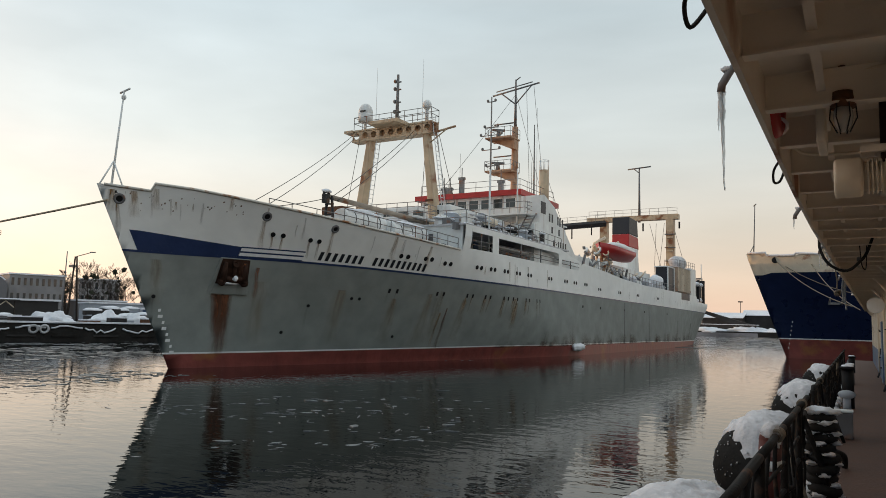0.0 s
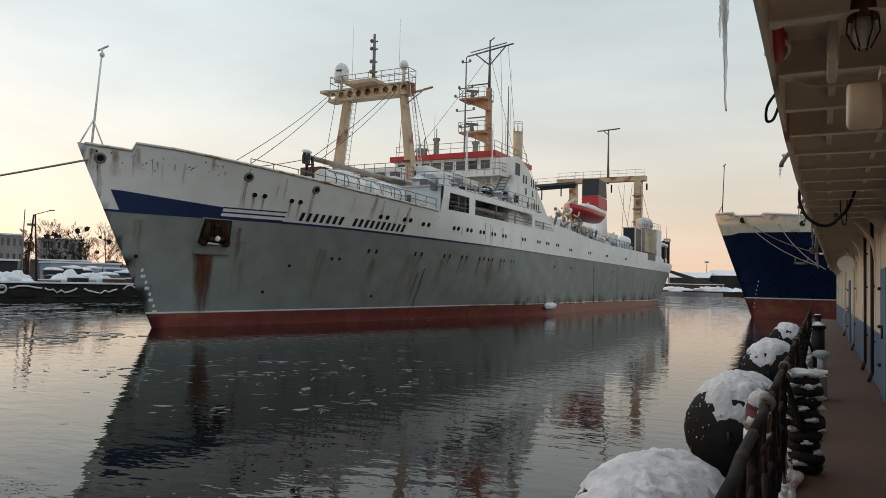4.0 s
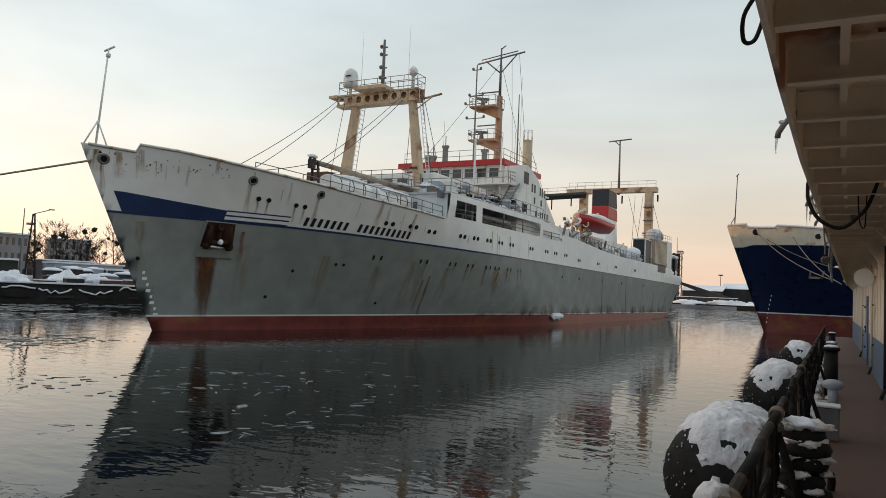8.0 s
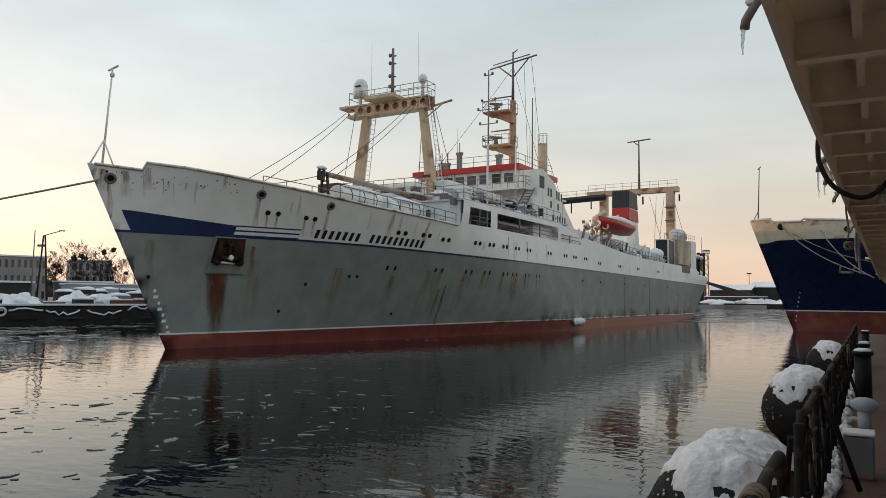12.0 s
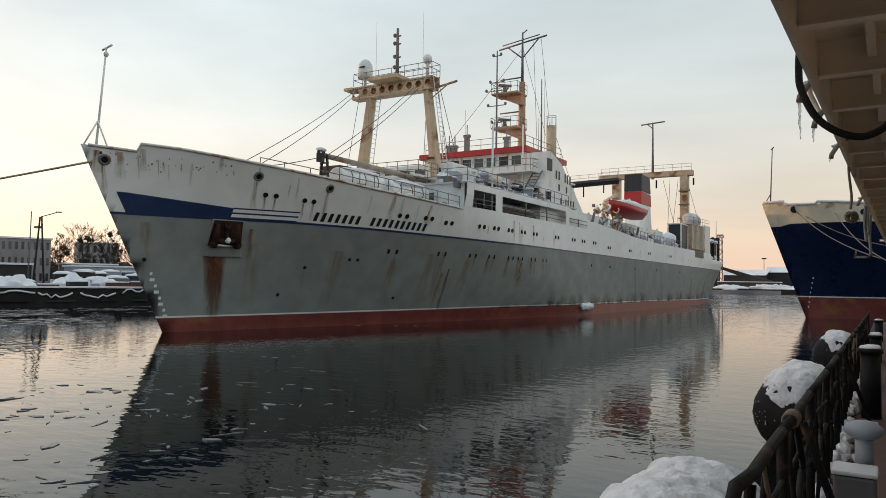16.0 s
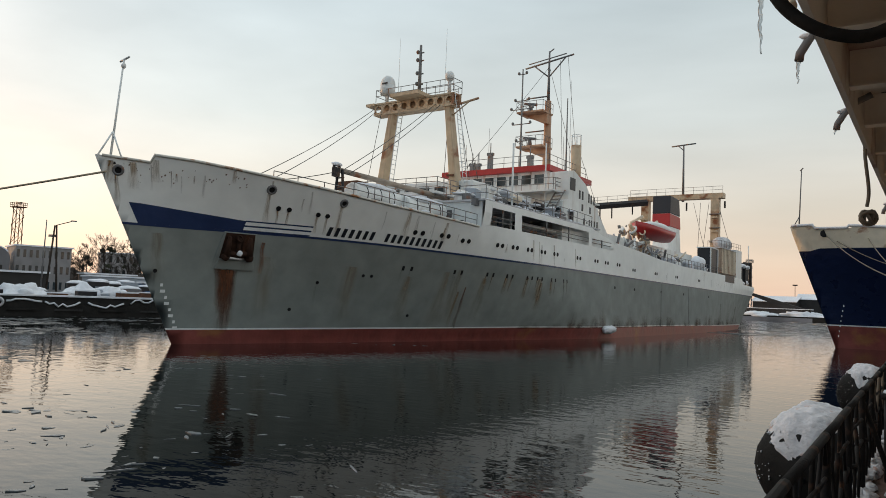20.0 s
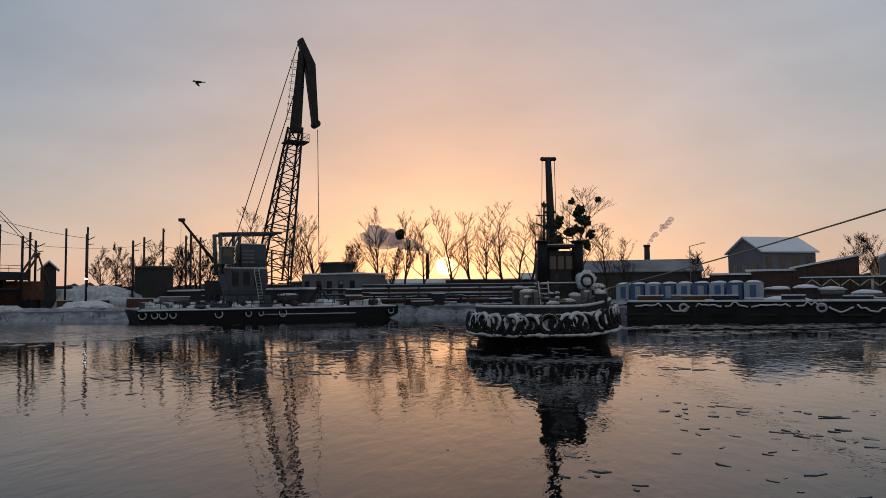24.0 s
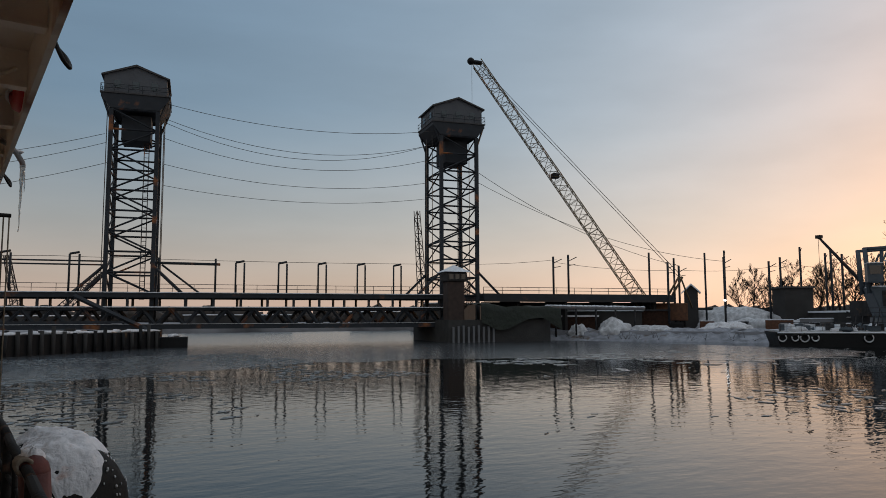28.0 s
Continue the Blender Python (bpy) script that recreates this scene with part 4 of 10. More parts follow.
def superstructure(ship):
    W = "white"
    # long side house with openings
    boxpart("deckhouse", (0, 27.8, 8.05), (8.6, 21.6, 2.1), W, ship)
    boxpart("boat_deck", (0, 26.0, 9.17), (15.9, 19.0, 0.12), "snow_dirty_shaded", ship)
    hw = half(16.6, 7.6) - 0.12
    boxpart("fore_bulkhead", (0, 16.7, 8.1), (2 * hw, 0.12, 2.1), W, ship, "white bulkhead below the boat deck")
    for x in (2.2, 5.0):
        boxpart("bulkhead_door", (x, 16.62, 7.75), (0.75, 0.06, 1.7), "steel", ship)
    boxpart("bulkhead_vent", (3.6, 16.62, 8.5), (0.6, 0.06, 0.4), "dark_steel", ship)
    # pipes, a slung boat and hose reels behind the long side opening
    rodpart("slung_boom", (6.75, 22.6, 8.42), (6.75, 32.4, 8.36), 0.13, "white", ship)
    rodpart("slung_boom", (6.9, 23.0, 7.98), (6.9, 32.0, 7.94), 0.1, "rail_grey", ship)
    bm = nb()
    blob(bm, (6.3, 28.6, 7.75), (0.6, 3.4, 0.3), 0.15, 18, 9, 3.0)
    part("covered_boat", bm, "dark_steel", ship, "dark covered work boat behind the opening")
    for y in (22.1, 33.3):
        bm = nb()
        ring(bm, (7.1, y, 8.05), (1, 0, 0), 0.3, 0.1, 14, 6)
        part("hose_reel", bm, "black", ship)
    rs = random.Random(88)
    for i in range(40):
        y = 17.2 + 15.6 * (i + rs.random()) / 40
        bm = nb()
        blob(bm, (7.55 - rs.uniform(0, 0.25), y, 9.25), (rs.uniform(0.1, 0.25), rs.uniform(0.15, 0.5), rs.uniform(0.06, 0.2)), 0.5, 12, 7, i * 1.9, 2.5)
        part("edge_snow", bm, "snow", ship)
    for y0, y1, z0, z1 in ((17.4, 20.4, 7.62, 8.75), (21.4, 33.0, 7.62, 8.72), (33.7, 38.0, 7.62, 8.3)):
        a, b = on_hull(y0, z0, -0.04), on_hull(y1, z0, -0.04)
        for k in (0.3, 0.6):
            rodpart("guard_pipe", a + Vector((0, 0, k)), b + Vector((0, 0, k)), 0.03, "rail_grey", ship)
        n = max(2, int((y1 - y0) / 3.8))
        for i in range(1, n):
            p = a.lerp(b, i / n)
            rodpart("stanchion", p, p + Vector((0, 0, z1 - z0)), 0.05, "rail_grey", ship)
    # Lockers are dark so the deep opening's shade lies in their colour.
    for y in (18.6, 23.2, 26.4, 29.9, 35.2):
        boxpart("deck_locker", (5.6, y, 7.6), (0.8, 1.1, 1.1), "dark_steel", ship)
    for y in (19.4, 24.8, 31.4):
        boxpart("side_door", (4.33, y, 8.0), (0.06, 0.8, 1.8), "wall_blue", ship)
    # bridge front and wheelhouse
    boxpart("bridge_house", (0, 35.5, 10.4), (11.4, 10.0, 2.6), W, ship, bevel=0.05)
    boxpart("bridge_deck", (0, 33.8, 11.72), (13.2, 9.5, 0.12), W, ship)
    wh = boxpart("wheelhouse", (0, 35.3, 12.85), (10.0, 8.0, 2.15), W, ship, bevel=0.05)
    boxpart("red_band", (0, 35.2, 13.92), (10.7, 8.7, 0.46), "red", ship, "red painted edge of the wheelhouse roof")
    boxpart("roof", (0, 35.2, 14.13), (10.4, 8.4, 0.08), "snow", ship, "snow on the wheelhouse roof")
    for i in range(8):
        window(wh, facing(-4.2 + 1.2 * i, 31.29, 13.05, -90), 0.95, 0.85)
    for y in (32.6, 34.4, 36.2):
        window(wh, facing(5.01, y, 13.05, 0), 1.2, 0.85)
    rail(ship, [(-5, 31.4, 14.15), (5, 31.4, 14.15), (5.0, 39, 14.15)], 1.0, "rail_grey")
    rail(ship, [(-6.4, 29.4, 11.78), (6.4, 29.4, 11.78), (6.4, 34, 11.78)], 1.0, "rail_grey")
    rail(ship, [(7.7, 17.0, 9.2), (7.7, 29.5, 9.2)], 1.0, "rail_grey")
    rail(ship, [(7.7, 17.0, 9.2), (0, 17.0, 9.2)], 1.0, "rail_grey")
    # stair
    bm = nb()
    for s in (0, 0.75):
        rod(bm, (6.3 + s, 27.4, 9.2), (6.3 + s, 30.2, 11.8), 0.06)
    for i in range(9):
        box(bm, (6.7, 27.4 + 0.31 * i, 9.25 + 0.29 * i), (0.75, 0.24, 0.04))
    part("stair", bm, "rail_grey", ship)
    # front house below the bridge with a curved screen
    boxpart("fore_house", (0, 24.5, 10.2), (9.5, 9.0, 2.0), W, ship, bevel=0.1)
    for i in range(6):
        boxpart("front_window", (-3.4 + 1.35 * i, 19.97, 10.45), (0.85, 0.05, 0.75), "glass", ship)
    boxpart("winch_platform", (0.5, 18.0, 9.9), (7.0, 2.6, 0.15), W, ship)
    rail(ship, [(-3, 16.8, 9.98), (4, 16.8, 9.98), (4, 19.2, 9.98)], 0.95, "rail_grey", gap=0.9, bars=3)
    # sloping side casing with its number as bars
    bm = nb()
    prism(bm, [(29.2, 9.1), (29.2, 10.8), (30.2, 11.1), (30.4, 13.4), (31.2, 13.55), (33.5, 12.8), (39.7, 8.3), (39.7, 7.4), (29.2, 7.4)], 5.6, 7.35, "x")
    casing = part("side_casing", bm, W, ship, "white sloping funnel casing")
    for k, (y, z, w, h) in enumerate(((34.0, 11.9, 0.3, 0.7), (34.6, 11.9, 0.3, 0.7), (35.9, 11.85, 0.25, 0.75), (36.4, 11.8, 0.25, 0.75), (37.0, 11.75, 0.25, 0.7), (34.6, 10.9, 0.32, 0.55), (36.2, 10.85, 0.28, 0.55),
                                      (35.0, 9.75, 0.26, 0.6), (35.6, 9.75, 0.2, 0.12), (36.1, 9.75, 0.2, 0.6), (36.6, 9.75, 0.26, 0.6), (37.2, 9.75, 0.26, 0.6), (37.8, 9.75, 0.26, 0.6))):
        boxpart("number_bar", (7.36, y - 1.6, z - 0.15), (0.02, w, h), "ink", casing)
    # Flat dark plate painted for the shade inside a doorway; nothing is cut.
    boxpart("door_opening", (7.36, 31.0, 12.4), (0.02, 1.0, 1.0), "navy_black", casing)
    rodpart("vent_tube", (4.8, 37.2, 13.0), (4.8, 37.2, 17.0), 0.46, "cream", ship, n=14)
    bm = nb()
    for i in range(6):
        w = i * math.pi / 3
        rod(bm, (4.8 + 0.45 * math.cos(w), 37.2 + 0.45 * math.sin(w), 17), (4.8 + 0.45 * math.cos(w), 37.2 + 0.45 * math.sin(w), 17.9), 0.03)
    ring(bm, (4.8, 37.2, 17.9), (0, 0, 1), 0.45, 0.03, 12, 5)
    part("vent_cage", bm, W, ship)
    # fore gantry
    g = part("gantry_beam", gantry_beam(), "cream", ship, "cream gantry beam with round lightening holes")
    for s in (-1, 1):
        bm = nb()
        box(bm, (0, 0, 0), (1, 1, 1))
        for v in bm.verts:
            hi = v.co.z > 0
            w, d = (0.22, 0.32) if hi else (0.34, 0.46)
            v.co = Vector((s * (2.5 if hi else 3.9) + (w if v.co.x > 0 else -w), 20.0 + (d if v.co.y > 0 else -d), 17.0 if hi else 6.8))
        part("gantry_post", bm, "cream", ship, bevel=0.06)
        bm = nb()
        for dy in (-0.25, 0.25):
            rod(bm, (s * 3.75 + 0.85, 20 + dy, 8), (s * 2.4 + 0.7, 20 + dy, 18), 0.03)
        for i in range(28):
            z = 8.2 + i * 0.35
            x = s * (3.75 - 1.35 * (z - 8) / 10) + 0.85 - 0.15 * (z - 8) / 10
            rod(bm, (x, 19.75, z), (x, 20.25, z), 0.02)
        part("ladder", bm, W, ship)
    rail(ship, [(-3.9, 19.5, 17.55), (3.2, 19.5, 17.55), (3.2, 20.6, 17.55), (-3.9, 20.6, 17.55), (-3.9, 19.5, 17.55)], 0.95, "rail_grey", gap=1.1)
    boxpart("platform", (-0.4, 19.3, 17.55), (2.6, 1.8, 0.25), "cream", ship)
    bm = nb()
    rod(bm, (-3.2, 20, 17.6), (-3.2, 20, 18.4), 0.12)
    part("dome_stand", bm, W, ship)
    bm = nb()
    blob(bm, (-3.2, 20, 18.95), (0.58, 0.58, 0.75), 0.0, 18, 10)
    rod(bm, (-3.2, 20, 18.2), (-3.2, 20, 18.9), 0.56, 0.58, n=18)
    dome = part("satellite_dome", bm, W, ship, "white satellite dome on the gantry")
    boxpart("dome_mark", (-3.05, 19.43, 18.95), (0.5, 0.06, 0.1), "ink", dome)
    bm = nb()
    blob(bm, (2.5, 20, 18.85), (0.34, 0.34, 0.4), 0.0, 14, 8)
    rod(bm, (2.5, 20, 17.5), (2.5, 20, 18.7), 0.14)
    part("small_dome", bm, W, ship)
    bm = nb()
    rod(bm, (-0.2, 20, 17.5), (-0.2, 20, 21.6), 0.16, 0.1)
    for z in (18.6, 19.4, 20.4, 21.0):
        rod(bm, (-0.5, 20, z), (0.1, 20, z), 0.06)
        blob(bm, (-0.45, 20, z + 0.1), (0.14, 0.14, 0.16), 0, 8, 6)
    part("signal_pole", bm, "rail_grey", ship)
    for x, y in ((-2.4, 20.3), (1.9, 20.3)):
        rodpart("whip_aerial", (x, y, 17.5), (x, y, 22.6), 0.025, W, ship, r2=0.01, n=5)
    bm = nb()
    rod(bm, (2.7, 20, 16.6), (4.9, 20.2, 17.0), 0.09)
    rod(bm, (2.8, 20, 15.9), (4.3, 20.1, 16.9), 0.05)
    part("side_arm", bm, "cream", ship)
    # stays and wires from the gantry
    for p, q, d in (((-4.1, 19.6, 17.1), (2.6, 2.3, 8.6), 0.25), ((-3.9, 19.6, 16.9), (3.0, 3.0, 8.5), 0.3), ((1.6, 19.6, 16.8), (4.0, 7.4, 9.7), 0.2), ((2.0, 19.6, 16.7), (4.3, 7.6, 9.5), 0.25),
                    ((-3.3, 19.5, 16.8), (-3.2, 17.5, 8.5), 0), ((2.2, 20.5, 16.8), (1.2, 21.5, 9.5), 0), ((2.9, 20.6, 17.2), (3.9, 21.6, 9.4), 0), ((3.1, 20.6, 17.2), (4.3, 22.2, 10), 0), ((4.1, 7.0, 9.6), (2.4, 3.2, 8.6), 0.1)):
        sagpart("stay_wire", p, q, d, 0.022, "wire", ship)
    # boom on the foredeck, life raft canisters and winches under snow
    rodpart("cargo_boom", (4.0, 7.1, 9.72), (3.4, 19.0, 9.75), 0.15, "boom_tan", ship, "tan cargo boom lowered on its crutch", r2=0.19, n=10)
    bm = nb()
    for dx in (-0.45, 0.45):
        rod(bm, (4.0 + dx, 7.3, 6.8), (4.0 + dx * 0.35, 7.3, 9.75), 0.09)
    for z in (7.9, 8.7, 9.3):
        rod(bm, (3.7, 7.3, z), (4.3, 7.3, z), 0.05)
    ring(bm, (4.0, 7.0, 9.8), (1, 0, 0), 0.22, 0.09, 12, 6)
    box(bm, (4.05, 6.9, 9.55), (0.3, 0.35, 0.5))
    part("boom_crutch", bm, "dark_steel", ship)
    bm = nb()
    blob(bm, (4.0, 7.0, 10.02), (0.26, 0.34, 0.12), 0.3, 10, 6)
    part("snow_cap", bm, "snow", ship, "snow lying on the boom head")
    # white raft canisters in cradles along the port bulwark
    for x, y0, y1, z in ((4.15, 8.1, 12.2, 8.6), (4.75, 12.1, 16.2, 8.35)):
        bm = nb()
        rod(bm, (x, y0, z), (x, y1, z), 0.6, n=18)
        raft = part("raft_canister", bm, "white", ship, "white raft canister", bevel=0.12)
        for k in (0.2, 0.5, 0.8):
            bm = nb()
            ring(bm, (x, y0 + (y1 - y0) * k, z), (0, 1, 0), 0.61, 0.03, 16, 5)
            part("strap", bm, "dark_steel", raft)
        bm = nb()
        for k in (0.15, 0.85):
            box(bm, (x, y0 + (y1 - y0) * k, 7.3), (1.0, 0.2, 1.7))
        part("cradle", bm, "dark_steel", raft)
        bm = nb()
        blob(bm, (x, (y0 + y1) / 2, z + 0.5), (0.6, (y1 - y0) / 2, 0.24), 0.3, 22, 8, y0, 1.6)
        part("snow_cap", bm, "snow", raft, "snow lying on the canister")
    # pipes, hoses and winch housings crowded behind the bulwark, with broken snow on them
    rg = random.Random(52)
    for i in range(46):
        y = 8 + 8.6 * (i + rg.random()) / 46
        z = lerp_table(TOP, y) + rg.uniform(-0.2, 0.08)
        x = half(y, z - 0.4) - rg.uniform(0.4, 0.9)
        bm = nb()
        if i % 3:
            rod(bm, (x, y, z), (x + rg.uniform(-0.2, 0.2), y + rg.uniform(0.5, 1.3), z + rg.uniform(-0.1, 0.1)), rg.uniform(0.05, 0.16), n=8)
        else:
            box(bm, (x, y, z), (0.3, rg.uniform(0.3, 0.8), rg.uniform(0.2, 0.5)), rg.uniform(-20, 20))
        part("deck_pipe", bm, rg.choice(("dark_steel", "steel", "white", "white")), ship)
        if i % 2 == 0:
            bm = nb()
            blob(bm, (x, y + 0.3, z + 0.14), (0.16, rg.uniform(0.25, 0.6), 0.1), 0.5, 12, 7, i * 1.1, 2.5)
            part("snow_mound", bm, "snow", ship)
    rnd = random.Random(4)
    for i in range(22):
        y = rnd.uniform(8, 16.5)
        x = half(y, 7.0) - rnd.uniform(0.7, 1.5)
        bm = nb()
        blob(bm, (x, y, 7.25 + rnd.uniform(0, 0.3)), (rnd.uniform(0.2, 0.5), rnd.uniform(0.3, 0.8), rnd.uniform(0.2, 0.4)), 0.4, 10, 7, i * 1.3)
        part("snow_mound", bm, "snow" if i % 3 else "dark_steel", ship)
    pts = [on_hull(y, lerp_table(TOP, y), -0.1) for y in (6.7, 8, 10, 12, 14, 16.2)]
    rail(ship, pts, 0.75, "rail_grey", gap=1.1)
    pts = [on_hull(y, lerp_table(TOP, y), -0.1) for y in (2.4, 3.6, 5, 6.7)]
    rail(ship, pts, 0.35, "rail_grey", gap=1.2, bars=1)
    # bow jackstaff with its legs and the bitts beside it
    bm = nb()
    rod(bm, (0, -3.9, 8.5), (0, -3.55, 13.4), 0.06, 0.04)
    rod(bm, (0, -4.5, 8.7), (0, -3.85, 9.9), 0.04)
    rod(bm, (0.5, -3.6, 8.6), (0, -3.85, 9.9), 0.04)
    rod(bm, (-0.3, -3.55, 13.35), (0.35, -3.5, 13.5), 0.05)
    blob(bm, (0, -3.55, 13.1), (0.12, 0.12, 0.14), 0, 8, 6)
    part("jackstaff", bm, W, ship)
    for y in (-3.8, -3.45):
        bm = nb()
        blob(bm, on_hull(y, 8.45, -0.25), (0.22, 0.2, 0.17), 0.3, 8, 6, y)
        part("mooring_bitt", bm, "dark_steel", ship)
    # main mast with two platforms and its yard
    bm = nb()
    rod(bm, (0, 41, 13.5), (0, 41, 22.6), 0.44, 0.3, 10)
    part("mast_column", bm, "mast_rust", ship)
    bm = nb()
    rod(bm, (0, 41, 22.5), (0, 41, 27.6), 0.16, 0.08)
    rod(bm, (-2.6, 41, 26.2), (2.6, 41, 26.9), 0.09)
    rod(bm, (-1.7, 41, 26.4), (0, 41, 25.0), 0.07)
    rod(bm, (1.8, 41, 26.8), (0, 41, 25.0), 0.07)
    rod(bm, (-1.8, 40.2, 26.3), (2.2, 40.2, 26.8), 0.06)
    rod(bm, (0, 41, 27.5), (0.5, 41, 27.8), 0.06)
    part("topmast", bm, "steel", ship)
    for z in (17.8, 21.2):
        bm = nb()
        prism(bm, [(-2.5, 39.2), (0.35, 39.2), (0.35, 41.4), (-2.5, 41.4)], z, z + 0.15, "z")
        prism(bm, [(-2.3, z), (0.3, z), (0.3, z - 1.0), (-0.4, z - 0.8), (-1.6, z - 0.25)], 40.2, 41.2, "y")
        pl = part("mast_platform", bm, "mast_rust", ship)
        rail(pl, [(-2.5, 41.4, z + 0.15), (-2.5, 39.2, z + 0.15), (0.35, 39.2, z + 0.15), (0.35, 41.4, z + 0.15)], 0.95, "rail_grey", gap=0.8)
        bm = nb()
        rod(bm, (-1.4, 40.0, z + 0.1), (-1.4, 40.0, z + 0.9), 0.3, 0.16)
        box(bm, (-1.4, 40.0, z + 1.0), (1.3, 0.3, 0.2), 40)
        rod(bm, (-2.4, 41, z + 1.9), (0, 41, z + 1.9), 0.08)
        part("radar_scanner", bm, "steel", ship)
    bm = nb()
    rod(bm, (-0.2, 36, 14.2), (-0.2, 36, 24.4), 0.1, 0.06)
    for z, w in ((17.6, 0.5), (19.2, 0.9), (20.6, 1.1), (21.4, 0.7), (23.9, 0.4)):
        rod(bm, (-0.2 - w, 36, z), (-0.2 + w, 36, z), 0.05)
        for s in (-1, 1):
            blob(bm, (-0.2 + s * w, 36, z + 0.12), (0.14, 0.14, 0.16), 0, 8, 6)
    part("light_mast", bm, "rail_grey", ship)
    for x, y, z0, z1, r in ((3.0, 39, 14, 22.0, 0.09), (-3.4, 34, 14.1, 16.5, 0.03), (-2.4, 34, 14.1, 18.6, 0.025), (-4.2, 33, 14.1, 17, 0.03), (2.2, 41.5, 14, 24.5, 0.02), (3.4, 37.5, 14, 18, 0.03)):
        rodpart("whip_aerial", (x, y, z0), (x, y, z1), r, "rail_grey", ship, r2=r * 0.5, n=6)
    for x, y, h in ((-1.9, 33.5, 1.9), (-3.6, 33.2, 1.0), (-2.9, 33.0, 0.9), (2.4, 33.0, 1.2)):
        bm = nb()
        box(bm, (x, y, 14.15 + h / 2), (0.4, 0.4, h))
        box(bm, (x, y, 14.15 + h), (0.65, 0.3, 0.25))
        rod(bm, (x, y, 14.1), (x, y, 15.2 + h), 0.05)
        part("roof_gear", bm, "rail_grey", ship, bevel=0.05)
    for p, q in (((0, 41, 26.2), (2.6, 47, 9)), ((0, 41, 26.0), (-2.4, 30, 14)), ((2.0, 41, 26.7), (2.4, 44, 12)), ((1.2, 41, 26.5), (1.3, 42, 14)), ((4.8, 37.5, 17), (5.5, 43, 9.5))):
        sagpart("stay_wire", p, q, 0.1, 0.02, "wire", ship, 4)
    # rails, lockers and snow of the boat deck and of the bridge wings
    rail(ship, [(7.8, 29.5, 9.2), (7.8, 34.0, 9.1)], 1.0, "rail_grey")
    rail(ship, [(6.6, 34.0, 11.78), (6.6, 29.4, 11.78)], 1.0, "rail_grey", bars=3)
    rq = random.Random(31)
    for i in range(34):
        y = rq.uniform(17.5, 31)
        x = rq.uniform(4.9, 7.3)
        h = rq.uniform(0.3, 1.1)
        bm = nb()
        if i % 3:
            box(bm, (x, y, 9.22 + h / 2), (rq.uniform(0.3, 0.9), rq.uniform(0.4, 1.6), h), rq.uniform(-20, 20))
        else:
            rod(bm, (x, y, 9.22 + h), (x + rq.uniform(-.3, .3), y + rq.uniform(0.6, 1.8), 9.22 + h), 0.3, n=10)
        g = part("deck_gear", bm, rq.choice((W, "steel", "cream_pale", "box_pale", "dark_steel")), ship, bevel=0.03)
        bm = nb()
        blob(bm, (x, y, 9.22 + h), (0.4, 0.6, 0.1), 0.4, 10, 6, i * 0.7)
        part("snow_cap", bm, "snow", g)
    for y in (21.5, 23.2, 24.9, 26.6):
        window(ship, facing(4.76, y, 10.4, 0), 0.6, 0.55)
    for y in (31.6, 33.2):
        window(ship, facing(5.71, y, 10.5, 0), 0.6, 0.6)
    for x in (-4.5, -2.6, -0.6, 1.4, 3.4, 4.8):
        window(ship, facing(x, 30.49, 10.6, -90), 0.55, 0.55)
    bm = nb()
    box(bm, (5.2, 31.0, 11.0), (0.05, 0.8, 1.7))
    part("bridge_door", bm, "navy_black", ship)
    rodpart("light_pole", (7.6, 20.6, 7.7), (7.6, 20.6, 13.6), 0.07, W, ship)
    rodpart("light_pole", (5.6, 29.6, 9.2), (5.6, 29.6, 15.6), 0.06, W, ship)
    for s in (-1, 1):
        boxpart("rung_bracket", (s * 3.2, 19.5, 11.5), (0.6, 0.1, 0.14), "rust", ship)
    bm = nb()
    for i in range(5):
        box(bm, (0.6 * i - 1.2, 16.9, 9.0), (0.25, 0.5, 1.5))
    part("winch_frame", bm, "cream", ship)
    bm = nb()
    rod(bm, (-2.4, 17.6, 8.6), (2.6, 17.6, 8.6), 0.55, n=14)
    part("winch_drum", bm, "steel", ship)
    for x0, x1, y, z in ((1.5, 3.6, 15.6, 9.9), (-2.5, 0.5, 15.8, 9.9)):
        boxpart("locker", ((x0 + x1) / 2, y, 8.3), (x1 - x0, 1.1, 2.2), W, ship, bevel=0.05)
        boxpart("locker_snow", ((x0 + x1) / 2, y, 9.45), (x1 - x0 + 0.1, 1.2, 0.14), "snow", ship, bevel=0.05)
    boxpart("hatch_box", (0.8, 12.2, 9.7), (1.7, 1.5, 0.55), "rust", ship, "brown box on the foredeck", bevel=0.03)
    boxpart("hatch_trunk", (0.8, 12.2, 8.1), (1.4, 1.2, 2.7), W, ship)
    # working deck aft: funnel, lifeboat in its davits, nets, aft gantry, stern house
    boxpart("aft_casing", (0.5, 58, 8.4), (9.5, 30, 2.6), W, ship)
    bm = nb()
    prism(bm, [(69.6, 8.0), (70.0, 17.0), (73.6, 16.8), (75.4, 8.0)], 1.1, 3.3, "x")
    part("funnel", bm, W, ship, "white funnel with red and black bands", bevel=0.15)
    for z0, z1, mt in ((13.2, 14.9, "red"), (14.9, 17.2, "navy_black")):
        bm = nb()
        prism(bm, [(69.53 + 0.0417 * (z0 - 8), z0), (69.53 + 0.0417 * (z1 - 8), z1), (75.5 - 0.191 * (z1 - 8), z1 - 0.1), (75.5 - 0.191 * (z0 - 8), z0)], 1.04, 3.36, "x")
        part("funnel_band", bm, mt, ship, bevel=0.1)
    lifeboat(ship)
    rnd = random.Random(7)
